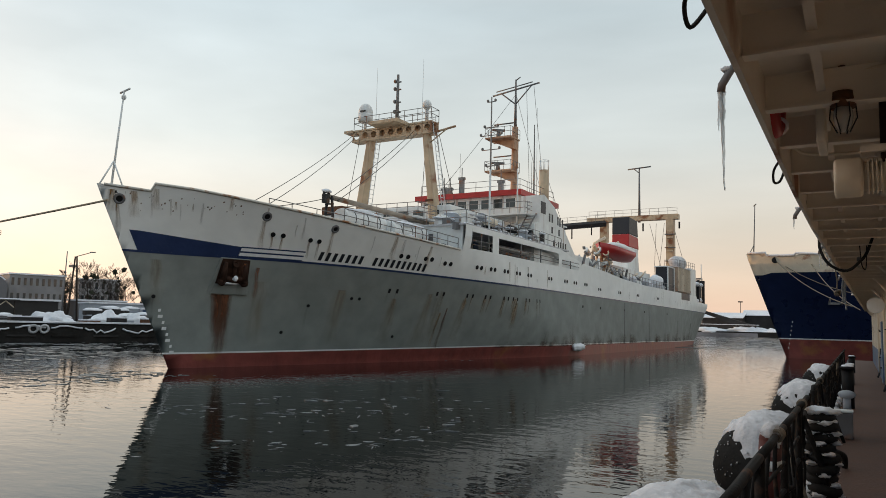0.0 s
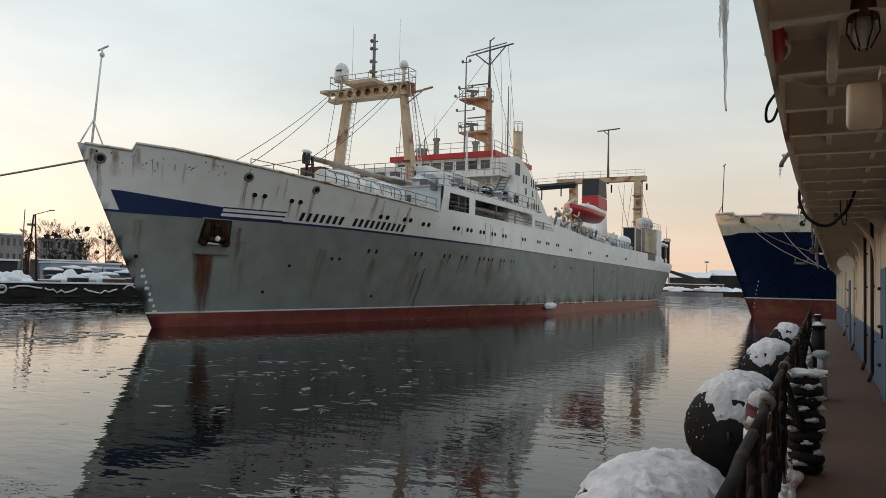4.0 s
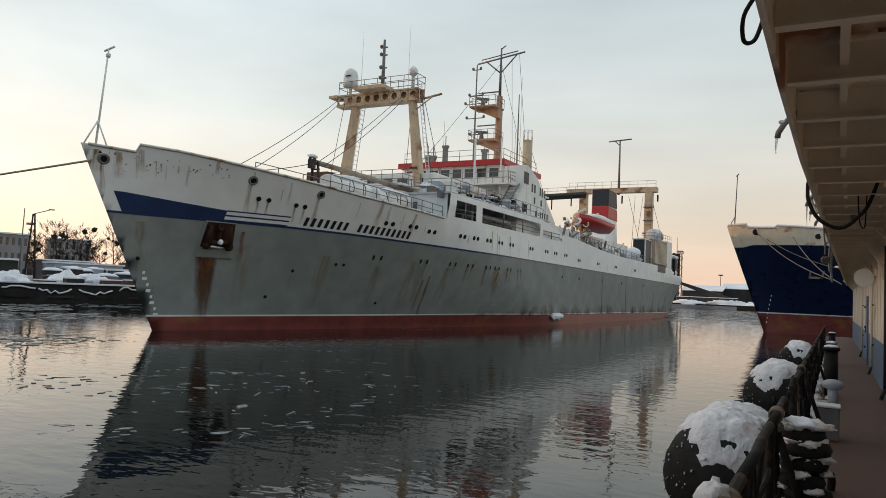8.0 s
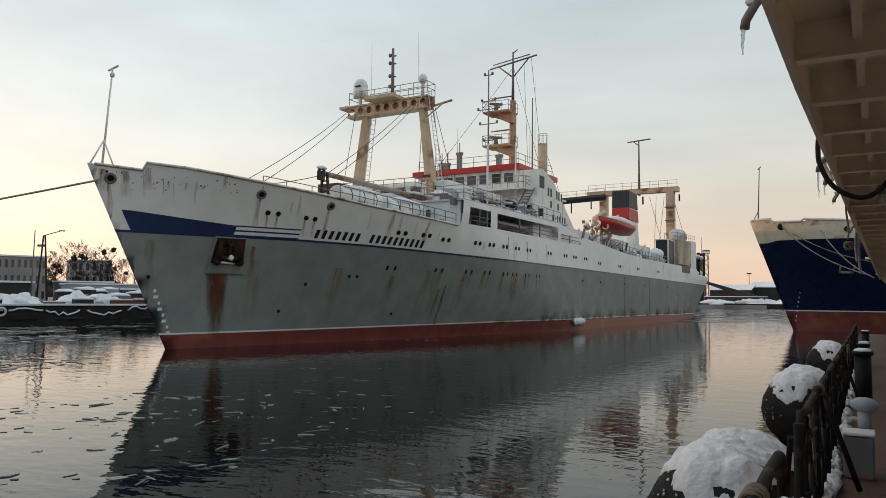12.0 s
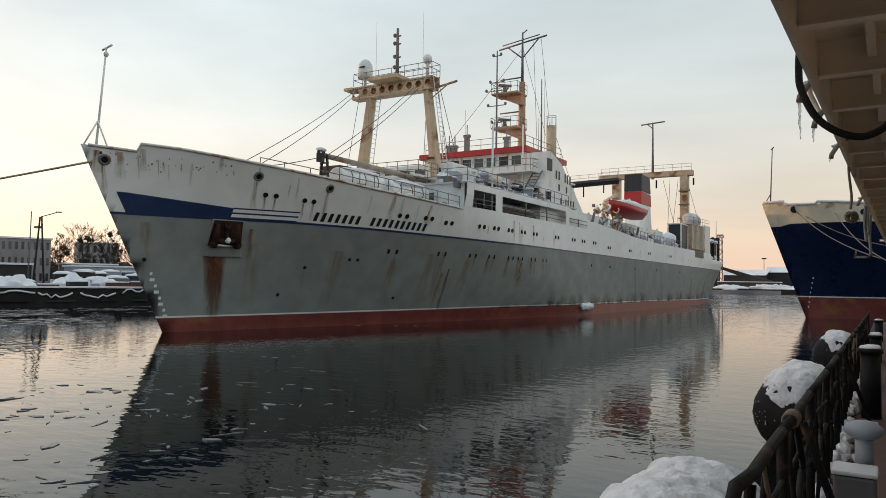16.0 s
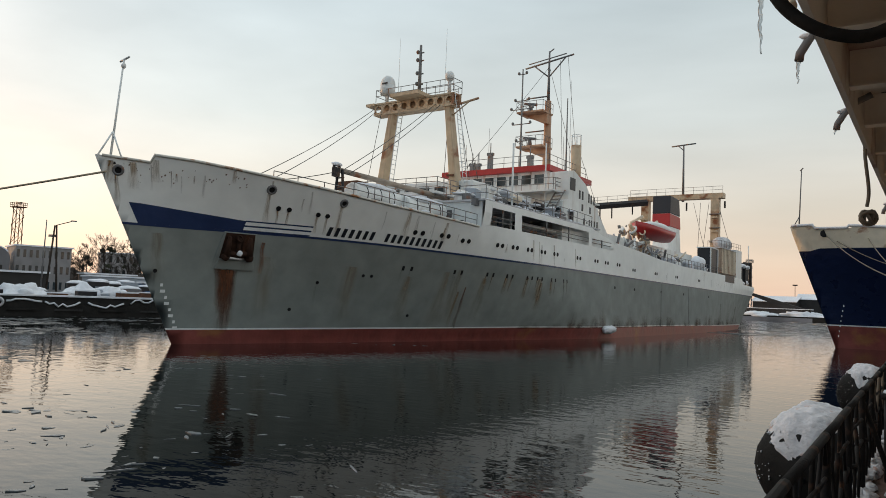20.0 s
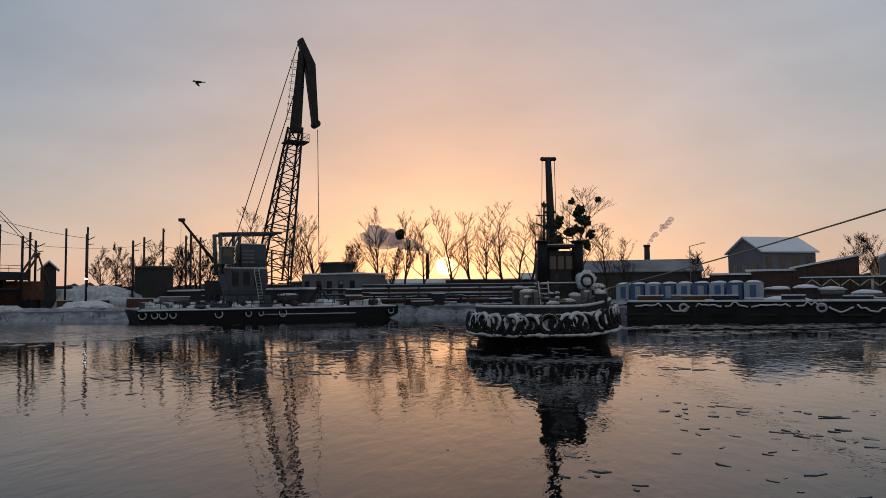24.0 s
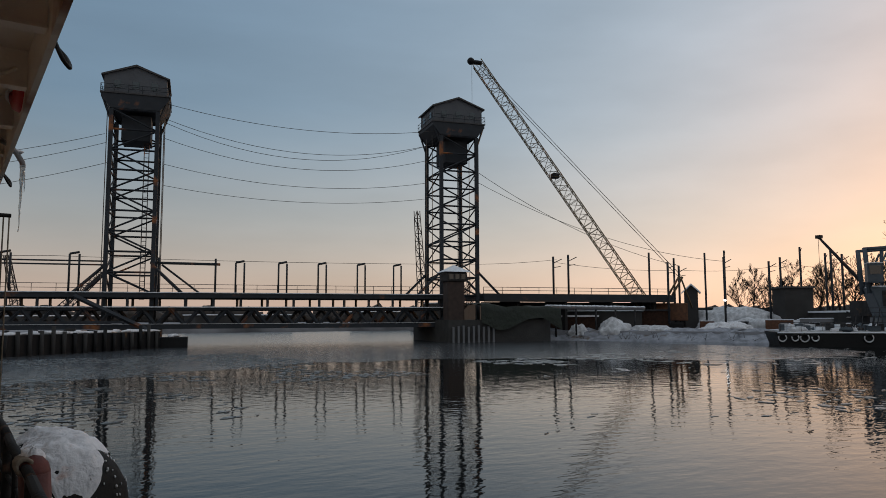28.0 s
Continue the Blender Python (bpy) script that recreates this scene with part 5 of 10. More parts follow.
    for i in range(46):
        y = rnd.uniform(45, 66)
        x = rnd.uniform(3.5, 6.9)
        bm = nb()
        a = Vector((x, y, 8.0 + rnd.uniform(0, 0.5)))
        b = a + Vector((rnd.uniform(-0.8, 0.8), rnd.uniform(-1.4, 1.4), rnd.uniform(0.2, 1.7) * (1.5 if y < 54 else 0.7)))
        rod(bm, a, b, rnd.uniform(0.06, 0.22), n=6)
        part("deck_gear", bm, rnd.choice(("cream", W, "steel", "box_pale", "cream_pale")), ship)
    for i in range(26):
        y = rnd.uniform(47, 82)
        bm = nb()
        blob(bm, (rnd.uniform(4.5, 7.3), y, 7.7 + rnd.uniform(0, 0.5)), (rnd.uniform(0.3, 0.7), rnd.uniform(0.4, 1.0), rnd.uniform(0.25, 0.6)), 0.5, 10, 7, i)
        part("snow_mound", bm, rnd.choice(("snow", "snow", "dark_steel", "box_pale")), ship)
    rail(ship, [(7.8, 44, 8.1), (7.8, 52, 7.7), (7.75, 60, 7.5), (7.6, 79, 7.5)], 0.9, "rail_grey")
    bm = nb()
    blob(bm, (6.7, 70.6, 8.5), (0.85, 1.9, 0.95), 0.15, 14, 9, 2.2)
    part("covered_gear", bm, "snow", ship, "snow-covered deck gear")
    # aft gantry
    for s in (-1, 1):
        bm = nb()
        box(bm, (s * 5.1, 85.5, 13.1), (1.1, 1.2, 12.6))
        box(bm, (s * 5.2, 84.6, 14.0), (0.8, 0.9, 0.25))
        box(bm, (s * 5.2, 84.6, 16.0), (0.8, 0.9, 0.25))
        part("aft_gantry_post", bm, "cream", ship)
    boxpart("aft_gantry_beam", (-0.7, 85.5, 19.2), (14.0, 1.3, 0.75), "cream", ship)
    rodpart("side_boom", (-4.5, 84.2, 18.5), (-11.5, 78.5, 17.4), 0.5, "dark_steel", ship, "dark boom swung out on the starboard side", n=4)
    for k in (0.25, 0.6, 0.8):
        p = Vector((-4.5, 84.2, 18.1)).lerp(Vector((-11.5, 78.5, 17.0)), k)
        rodpart("hanging_block", p, p - Vector((0, 0, 1.0 + k)), 0.1, "black", ship, n=6)
    rail(ship, [(-7.4, 84.9, 19.55), (6.2, 84.9, 19.55)], 1.0, "rail_grey")
    rail(ship, [(-4.5, 83.9, 18.8), (-11.5, 78.2, 17.7)], 1.0, "rail_grey")
    bm = nb()
    rod(bm, (0, 87, 18.8), (0, 87, 27.4), 0.2, 0.1)
    rod(bm, (-1.8, 87, 27.3), (1.8, 87, 27.5), 0.12)
    rod(bm, (-0.8, 87, 27.3), (0, 87, 26.6), 0.07)
    part("aft_mast", bm, "steel", ship)
    for p, q in (((3, 85.4, 18.3), (3.2, 83, 9)), ((4.2, 85.4, 18.3), (4.0, 82, 9)), ((2, 85.4, 18.3), (6.5, 76, 9)), ((5.5, 85.4, 18), (7, 90, 9))):
        sagpart("stay_wire", p, q, 0.1, 0.03, "wire", ship, 4)
    for x, L in ((6.4, 1.0), (4.6, 1.6), (1.0, 1.2), (-3.0, 1.4)):
        rodpart("hanging_block", (x, 85.4, 18.4), (x, 85.4, 18.4 - L), 0.12, "black", ship, n=6)
    for k, z in enumerate((10.5, 12.5, 14.5, 16.5)):
        boxpart("post_step", (5.2, 84.7, z), (1.5, 0.5, 0.12), "rail_grey", ship)
    rr2 = random.Random(19)
    for i in range(46):
        y, x = rr2.uniform(45.5, 54.5), rr2.uniform(4.2, 6.8)
        z = 8.0 + rr2.uniform(0, 4.2) * (1 - abs(y - 49.5) / 6)
        bm = nb()
        a = Vector((x, y, z))
        b = a + Vector((rr2.uniform(-0.5, 0.5), rr2.uniform(-1.0, 1.0), rr2.uniform(-0.5, 1.0)))
        if i % 3 == 0:
            ring(bm, a, (rr2.uniform(-1, 1), rr2.uniform(-1, 1), rr2.uniform(-.5, .5)), rr2.uniform(0.25, 0.5), rr2.uniform(0.06, 0.12), 12, 6, 0.6)
        else:
            rod(bm, a, b, rr2.uniform(0.08, 0.24), n=8)
        part("boat_winch_gear", bm, rr2.choice(("cream_pale", "cream_pale", "cream", "rail_grey", "snow_dirty_shaded", "white")), ship)
    wh2 = boxpart("winch_house", (6.55, 75.7, 9.0), (1.6, 3.5, 3.5), "navy_black", ship, "black winch shelter with pale frame")
    for y in (73.9, 77.5):
        boxpart("frame_post", (7.4, y, 9.0), (0.14, 0.16, 3.6), "white", wh2)
    boxpart("frame_top", (6.55, 75.7, 10.82), (1.8, 3.8, 0.14), "white", wh2)
    store = boxpart("store_house", (6.6, 83.5, 9.5), (1.7, 8.2, 3.4), "boom_tan", ship, "pale ribbed store on the stern")
    for i in range(11):
        boxpart("rib", (7.48, 79.7 + 0.76 * i, 9.5), (0.1, 0.2, 3.3), "cream_pale", store)
    boxpart("store_roof", (6.6, 83.5, 11.25), (1.9, 8.5, 0.12), "snow_dirty_shaded", store)
    rail(ship, [(5.6, 79.5, 11.3), (7.4, 79.5, 11.3), (7.4, 91, 11.6)], 0.9, "rail_grey")
    boxpart("stern_house", (6.5, 89.5, 8.9), (2.0, 3.6, 5.4), W, ship, "white stern bulkhead house", bevel=0.05)
    bm = nb()
    blob(bm, (6.2, 85.2, 12.2), (1.2, 2.9, 1.0), 0.15, 14, 8)
    part("net_drum", bm, "snow_dirty_shaded", ship, "snowy net drum on the stern store")
    for y in (92.4, 96.2, 100.2):
        for x in (-6.9, 6.9):
            boxpart("stern_post", (x, y, 8.4), (0.4, 0.4, 3.9), "dark_steel", ship)
    boxpart("stern_frame", (6.5, 96.3, 8.2), (0.5, 6.6, 2.6), "dark_steel", ship, "dark stern frame over the ramp")
    boxpart("stern_beam", (0, 100.2, 10.2), (14.2, 0.5, 0.5), "dark_steel", ship)
    for k, (y, z, r) in enumerate(((93.4, 9.6, 0.5), (95.6, 9.65, 0.6), (98.3, 9.6, 0.55), (97.6, 7.2, 0.7), (94.5, 7.0, 0.5))):
        bm = nb()
        blob(bm, (6.75, y, z), (0.5, r * 1.4, r * 0.6), 0.4, 10, 7, k * 2.3)
        part("stern_snow", bm, "snow", ship, "snow lump on the stern frame")
    # No hole in the shell: a near-black plate paints its shaded inside.
    boxpart("ramp_opening", (on_hull(82.4, 7.0).x, 82.4, 7.1), (0.05, 5.4, 0.95), "navy_black", ship)
    rodpart("stern_pole", (6.6, 100.2, 10), (6.6, 100.2, 13.2), 0.07, W, ship)
    # fender block and snow by the waterline
    bm = nb()
    blob(bm, on_hull(37.2, 0.75, 0.25), (0.35, 1.2, 0.35), 0.5, 16, 10, 8.8, 2.5)
    part("ice_lump", bm, "snow", ship)


def gantry_beam():
    bm = nb()
    n, x0, x1 = 9, -4.1, 3.2
    z0, z1, y0, y1 = 16.55, 17.5, 19.55, 20.5
    box(bm, ((x0 + x1) / 2, 20.0, z1 - 0.06), (x1 - x0, y1 - y0, 0.12))
    box(bm, ((x0 + x1) / 2, 20.0, z0 + 0.06), (x1 - x0, y1 - y0, 0.12))
    w = (x1 - x0) / n
    for i in range(n):
        cx = x0 + w * (i + 0.5)
        ro, zc = 0.26, (z0 + z1) / 2
        k = 16
        for y in (y0 + 0.05, y1 - 0.05):
            inner, outer = [], []
            for j in range(k):
                a = 2 * math.pi * j / k
                c, s = math.cos(a), math.sin(a)
                f = 1 / max(abs(c) / (w / 2), abs(s) / ((z1 - z0) / 2 - 0.06))
                inner.append(bm.verts.new((cx + ro * c, y, zc + ro * s)))
                outer.append(bm.verts.new((cx + f * c, y, zc + f * s)))
            for j in range(k):
                bm.faces.new((inner[j], inner[(j + 1) % k], outer[(j + 1) % k], outer[j]))
    box(bm, (x0 - 0.3, 20, z1 - 0.1), (0.8, 1.2, 0.2))
    box(bm, (0, 20.0, (z0 + z1) / 2), (x1 - x0 - 0.2, 0.06, z1 - z0 - 0.2))
    return bm


def lifeboat(ship):
    bm = nb()
    n = 12
    rows = []
    for i in range(n + 1):
        u = i / n
        y = 50.0 + 12.0 * u
        w = 1.55 * (1 - abs(2 * u - 1) ** 2.6) ** 0.7 + 0.04
        sh = 0.45 * (2 * u - 1) ** 2
        rows.append([bm.verts.new((5.9 + x * w, y, z + sh)) for x, z in ((-1, 11.15), (-0.9, 10.65), (-0.5, 10.2), (0, 10.0), (0.5, 10.2), (0.9, 10.65), (1, 11.15))])
    for a, b in zip(rows, rows[1:]):
        for j in range(6):
            f = bm.faces.new((a[j], a[j + 1], b[j + 1], b[j]))
            f.smooth = True
        bm.faces.new((a[6], a[0], b[0], b[6]))
    part("lifeboat_hull", bm, "red", ship, "bright red lifeboat hull")
    bm = nb()
    blob(bm, (5.9, 56.3, 11.2), (1.45, 5.3, 0.85), 0.15, 18, 10, 1.0, lo=-0.15)
    part("lifeboat_canopy", bm, "white", ship, "white lifeboat canopy with snow")
    for y in (53.6, 58.6):
        bm = nb()
        line(bm, [(4.2, y, 8.2), (3.8, y, 10.2), (4.1, y, 11.9), (5.4, y, 12.5)], 0.16, 8)
        part("davit", bm, "cream_pale", ship)

# ---- the landing vessel on whose side deck the camera walks ----
DECK_Z, OVER_Z, WALL_X = 1.05, 3.9, 0.76
EDGE = [(-26, -0.34), (-6.4, -0.385), (-2.4, -0.385), (0, -0.365), (1.3, -0.34), (3.7, -0.295), (5, -0.275), (8.9, -0.21), (14, -0.1), (26, 0.15), (40, 0.45)]


def edge_x(y):
    """The overhang's outer edge, which draws in toward the bow."""
    return lerp_table(EDGE, y)

Y_A, Y_B = -26.0, 40.0


def landing_vessel():
    t = tagged(boxpart("side_deck", (0.2, (Y_A + Y_B) / 2, 0.3), (1.36, Y_B - Y_A, 1.5), "deck_brown", None), "brown painted steel side deck of the landing vessel", "deck", kind="structure")
    t = tagged(boxpart("hull_side_strip", (-0.5, (Y_A + Y_B) / 2, 0.28), (0.06, Y_B - Y_A, 1.6), "black", None), "black edge of the moored vessel's hull", "hull", kind="structure")
    wall = tagged(boxpart("wall_deckhouse", (WALL_X + 0.1, (Y_A + Y_B) / 2, 3.09), (0.2, Y_B - Y_A, 2.18), "cream_pale", None), "cream painted steel deckhouse wall", "wall", kind="structure")
    low = tagged(boxpart("wall_lower", (WALL_X + 0.1, (Y_A + Y_B) / 2, 1.52), (0.204, Y_B - Y_A, 0.96), "wall_blue", None), "grey-blue painted lower part of the wall", "wall", kind="structure")
    bm = nb()
    prism(bm, [(edge_x(y) + 0.01, y) for y, _ in EDGE] + [(WALL_X + 4.0, Y_B), (WALL_X + 4.0, Y_A)], OVER_Z + 0.29, OVER_Z + 0.35, "z")
    roof = tagged(part("ceiling", bm, "beam_paint"), "cream painted underside of the overhanging deck", "ceiling", kind="structure")
    bm = nb()
    outer = [(edge_x(y) - 0.015, y) for y, _ in EDGE]
    prism(bm, outer + [(x + 0.03, y) for x, y in outer[::-1]], OVER_Z + 0.01, OVER_Z + 0.41, "z")
    tagged(part("trim", bm, "beam_paint"), "painted edge plate of the overhanging deck", "trim", kind="structure")
    # deck beams with flanges and small stringers between them
    i = 0
    y = -6.0 - 0.955 * 20
    while y < Y_B - 1:
        ex = edge_x(y) + 0.02
        b = thing("deck_beam", "cream painted steel beam under the overhanging deck", "beam", "beams under the overhang", pose(0, y, 0))
        bm = nb()
        box(bm, ((ex + WALL_X) / 2, 0, OVER_Z + 0.18), (WALL_X - ex, 0.012, 0.2))
        part("web", bm, "beam_paint", b)
        bm = nb()
        box(bm, ((ex + WALL_X) / 2, 0, OVER_Z + 0.075), (WALL_X - ex, 0.085, 0.012))
        part("flange", bm, "beam_paint", b)
        for x in (ex + 0.29, ex + 0.68):
            bm = nb()
            box(bm, (x, 0.48, OVER_Z + 0.225), (0.012, 0.94, 0.12))
            box(bm, (x, 0.48, OVER_Z + 0.16), (0.045, 0.94, 0.01))
            part("stringer", bm, "beam_paint", b)
        if i % 3 == 1:
            bm = nb()
            prism(bm, [(0.25, OVER_Z + 0.28), (WALL_X, OVER_Z + 0.28), (WALL_X, OVER_Z - 0.3)], -0.01, 0.01, "y")
            part("knee", bm, "beam_paint", b)
        y += 0.955
        i += 1
    for x, y in ((-0.3, 1.36), (-0.06, 4.05), (-0.09, 5.6), (0.0, 8.0)):
        hatch = boxpart("scupper_hole", (x, y, OVER_Z + 0.284), (0.13, 0.26, 0.012), "rust_dark", roof, "dark rusty drain hole in the deck plate")
    rnd = random.Random(3)
    for k in range(26):
        y = rnd.uniform(-8, 14)
        boxpart("rust_patch", (edge_x(y) + rnd.choice((0.06, 0.1, 0.5)), y, OVER_Z + 0.286), (rnd.uniform(0.03, 0.12), rnd.uniform(0.02, 0.07), 0.006), "rust", roof)


landing_vessel()


def fender(y, length=2.3, r=0.7, seed=0.0):
    f = thing("floating_fender", "big black floating rubber fender topped with crusted snow", "fender", "fenders along the deck", pose(-1.25, y, 0.63))
    bm = nb()
    n, k = 20, 14
    rows = []
    for i in range(k + 1):
        u = i / k
        yy = (u - 0.5) * length
        e = max(0.0, abs(2 * u - 1) - 0.45) / 0.55
        rr = r * math.sqrt(max(0.0, 1 - e ** 2.3 * 0.985))
        rows.append([bm.verts.new((rr * math.cos(2 * math.pi * j / n), yy, rr * math.sin(2 * math.pi * j / n))) for j in range(n)])
    for a, b in zip(rows, rows[1:]):
        for j in range(n):
            q = bm.faces.new((a[j], a[(j + 1) % n], b[(j + 1) % n], b[j]))
            q.smooth = True
    bm.faces.new(rows[0])
    bm.faces.new(rows[-1][::-1])
    part("body", bm, "rubber", f)
    bm = nb()
    rows = []
    rnd = random.Random(int(seed * 10))
    for i in range(61):
        u = i / 60
        yy = (u - 0.5) * length * 0.97
        e = max(0.0, abs(2 * u - 1) - 0.45) / 0.55
        rr = r * math.sqrt(max(0.0, 1 - e ** 2.3 * 0.985))
        row = []
        for j in range(41):
            edge = 40 + 30 * noise.noise(Vector((yy * 1.5, seed, 0 if j < 20 else 5))) + 14 * noise.noise(Vector((yy * 7, seed, 3 if j < 20 else 8)))
            a = radians(90 + edge * (j / 40 * 2 - 1))
            q = Vector((yy, math.cos(a) * r, seed))
            h = 0.06 * (1 - abs(j / 40 * 2 - 1) ** 4) * min(1, (1 - abs(2 * u - 1)) * 6) + 0.06 * noise.noise(q * 3.0) + 0.035 * noise.noise(q * 8.0) + 0.02 * noise.noise(q * 19.0)
            row.append(bm.verts.new(((rr + max(0.004, h)) * math.cos(a), yy, (rr + max(0.004, h)) * math.sin(a))))
        rows.append(row)
    for a, b in zip(rows, rows[1:]):
        for j in range(40):
            q = bm.faces.new((a[j], a[j + 1], b[j + 1], b[j]))
            q.smooth = True
    part("snow_cap", bm, "snow_crust", f, "crusted snow on top")
    for s in (-1, 1):
        bm = nb()
        ring(bm, (0, s * (length / 2 + 0.03), 0), (1, 0, 0.2), 0.07, 0.02, 12, 6)
        rod(bm, (0, s * (length / 2 - 0.1), 0), (0, s * (length / 2 - 0.01), 0), 0.1, n=12)
        part("end_ring", bm, "dark_steel", f)
    # flecks of snow and rime that cling below the cap
    bm = nb()
    for k in range(300):
        u = rnd.uniform(0.02, 0.98)
        e = max(0.0, abs(2 * u - 1) - 0.45) / 0.55
        rr = r * math.sqrt(max(0.0, 1 - e ** 2.3 * 0.985))
        a = radians(90 + rnd.choice((-1, 1)) * rnd.uniform(25, 118))
        s = rnd.uniform(0.003, 0.009) * (1.5 if abs(math.degrees(a) - 90) < 70 else 1)
        blob(bm, (rr * math.cos(a), (u - 0.5) * length, rr * math.sin(a)), (s, s * rnd.uniform(1.5, 4.0), s * rnd.uniform(0.8, 2.0)), 0.7, 7, 5, k * 1.3, 6.0)
    tagged(part("clinging_snow", bm, "snow_crust", f), kind="stuff")
    return f


for i, y in enumerate((-9.6, -3.4, 3.2, 11.9, 23.4)):
    fender(y, seed=i * 2.3 + 0.4)


def deck_rail():
    """Old iron guard rail in sections, with bent bars and an opening where it is broken off."""
    RX, H = -0.43, 0.95
    runs = [[-0.55 - 1.5 * i for i in range(13)][::-1], [0.4 + 1.55 * i for i in range(16)]]
    rq = random.Random(61)
    for ys in runs:
        for y0, y1 in zip(ys, ys[1:]):
            r = thing("rail_section", "dark weathered pipe guard rail along the deck edge", "railing", "deck railing", pose(RX, y0, DECK_Z))
            L = y1 - y0
            bm = nb()
            pts = [(0, 0, H), (0.012, L * 0.33, H + 0.012), (-0.01, L * 0.66, H - 0.015), (0, L, H)]
            if y1 == -0.55:
                pts = pts[:3] + [(0, L - 0.12, H), (0, L - 0.02, H - 0.03), (0, L, H - 0.12), (0, L, 0)]
            if y0 == 0.4:
                pts = [(0, 0, 0), (0, 0, H - 0.16), (0, 0.05, H - 0.05), (0, 0.2, H + 0.03)] + pts[1:]
            line(bm, pts, 0.027, 8)
            part("top_rail", bm, "rail_iron", r, weld=True)
            bm = nb()
            line(bm, [(0, 0, 0.5), (0.02, L * 0.3, 0.44), (0, L * 0.6, 0.5 + 0.05 * math.sin(y0)), (0, L, 0.5)], 0.02, 6)
            part("mid_rail", bm, "rail_iron", r)
            bm = nb()
            line(bm, [(0, 0, 0.72), (-0.03, L * 0.4, 0.66 + 0.06 * math.sin(y0 * 2.0)), (0.02, L * 0.7, 0.74), (0, L, 0.7)], 0.014, 6)
            part("upper_wire", bm, "rail_iron", r)
            rodpart("post", (0, 0, 0), (0, 0, H), 0.03, "rail_iron", r)
            boxpart("post_foot", (0.0, 0, 0.01), (0.12, 0.12, 0.02), "rail_iron", r)
            for k in (0.3, 0.62):
                bm = nb()
                w = rq.uniform(-0.08, 0.08)
                line(bm, [(0, L * k, 0), (0.02, L * k + w, 0.35), (-0.015, L * k - w, 0.7), (0, L * k + w, H)], 0.015, 6)
                part("bar", bm, "rail_iron", r)
            bm = nb()
            blob(bm, (0.0, L * 0.5, 0.05), (0.07, L * 0.3, 0.05), 0.6, 14, 7, y0, 3.0)
            part("foot_snow", bm, "snow_crust", r)
    # rope lashing at a splice of the top rail
    for y in (-4.05, -1.6, 2.3):
        bm = nb()
        for k in range(5):
            ring(bm, (RX, y + 0.035 * k, DECK_Z + H), (0.1, 1, 0.15 * (-1) ** k), 0.036, 0.012, 12, 5)
        tagged(part("rail_lashing", bm, "rope"), "turns of old rope lashed round the top rail", "rope", "rail ropes")


deck_rail()


# ---- things on and under the overhang ----
def drain(y, icicle=0.0, seed=1):
    d = thing("drain_pipe", "bent drain spout at the overhang" + (" with a hanging icicle" if icicle > 0.3 else ", frosted at its lip"), "pipe", "drain pipes", pose(edge_x(y) - 0.01, y, OVER_Z + 0.09))
    bm = nb()
    line(bm, [(0.1, 0, 0.08), (0.01, 0, 0.04), (-0.045, -0.01, -0.02), (-0.085, -0.01, -0.085), (-0.09, -0.01, -0.12)], 0.02, 8)
    part("spout", bm, "steel", d, weld=True)
    bm = nb()
    blob(bm, (-0.06, -0.01, -0.01), (0.03, 0.02, 0.016), 0.4, 10, 6, y)
    part("frost", bm, "snow_crust", d)
    if icicle:
        rnd = random.Random(seed)
        for k, (ox, oy, L) in enumerate(((-0.092, -0.01, icicle), (-0.084, 0.0, icicle * 0.55), (-0.096, 0.006, icicle * 0.4))[:3 if icicle > 0.3 else 1]):
            bm = nb()
            p = Vector((ox, oy, -0.11))
            n, rings = 18, []
            for i in range(n + 1):
                r = (0.009 if icicle > 0.3 else 0.006) * (1 - i / n) + 0.0015 + 0.003 * (i % 2) * (1 - i / n) + rnd.uniform(0, 0.002)
                rings.append([bm.verts.new(p + Vector((r * math.cos(j * math.pi / 4), r * math.sin(j * math.pi / 4), 0))) for j in range(8)])
                p = p + Vector((rnd.uniform(-0.003, 0.003), rnd.uniform(-0.003, 0.003), -L / n))
            for a, b in zip(rings, rings[1:]):
                for j in range(8):
                    bm.faces.new((a[j], b[j], b[(j + 1) % 8], a[(j + 1) % 8])).smooth = True
            bm.faces.new(rings[-1][::-1])
            bm.faces.new(rings[0])
            part("icicle", bm, "icicle", d, "clear knobbly icicle")


def icicle_material():
    m = bpy.data.materials.new("icicle")
    m.use_nodes = True
    b = m.node_tree.nodes["Principled BSDF"]
    b.inputs["Base Color"].default_value = (0.92, 0.95, 0.96, 1)
    b.inputs["Roughness"].default_value = 0.12
    b.inputs["Transmission Weight"].default_value = 0.65
    b.inputs["IOR"].default_value = 1.31
    return m


M["icicle"] = icicle_material()
fr = thing("fender_rope", "pair of thin ropes hanging from the overhang to a fender", "rope", m=pose(0, -9.9, 0))
rodpart("bracket", (-0.36, 0, OVER_Z + 0.1), (-0.66, 0, OVER_Z + 0.1), 0.025, "rail_iron", fr, n=6)
for x in (-0.58, -0.64):
    rodpart("rope", (x, 0, 1.0), (x, 0, OVER_Z + 0.1), 0.009, "rope", fr, n=5)
drain(-5.85, 0.5, 3)
drain(-1.2, 0.12, 4)
drain(2.75, 0.24, 5)
drain(3.6, 0.11, 6)
drain(5.05, 0.04, 7)
drain(9.4, 0.0)
drain(-9.8, 0.1, 8)

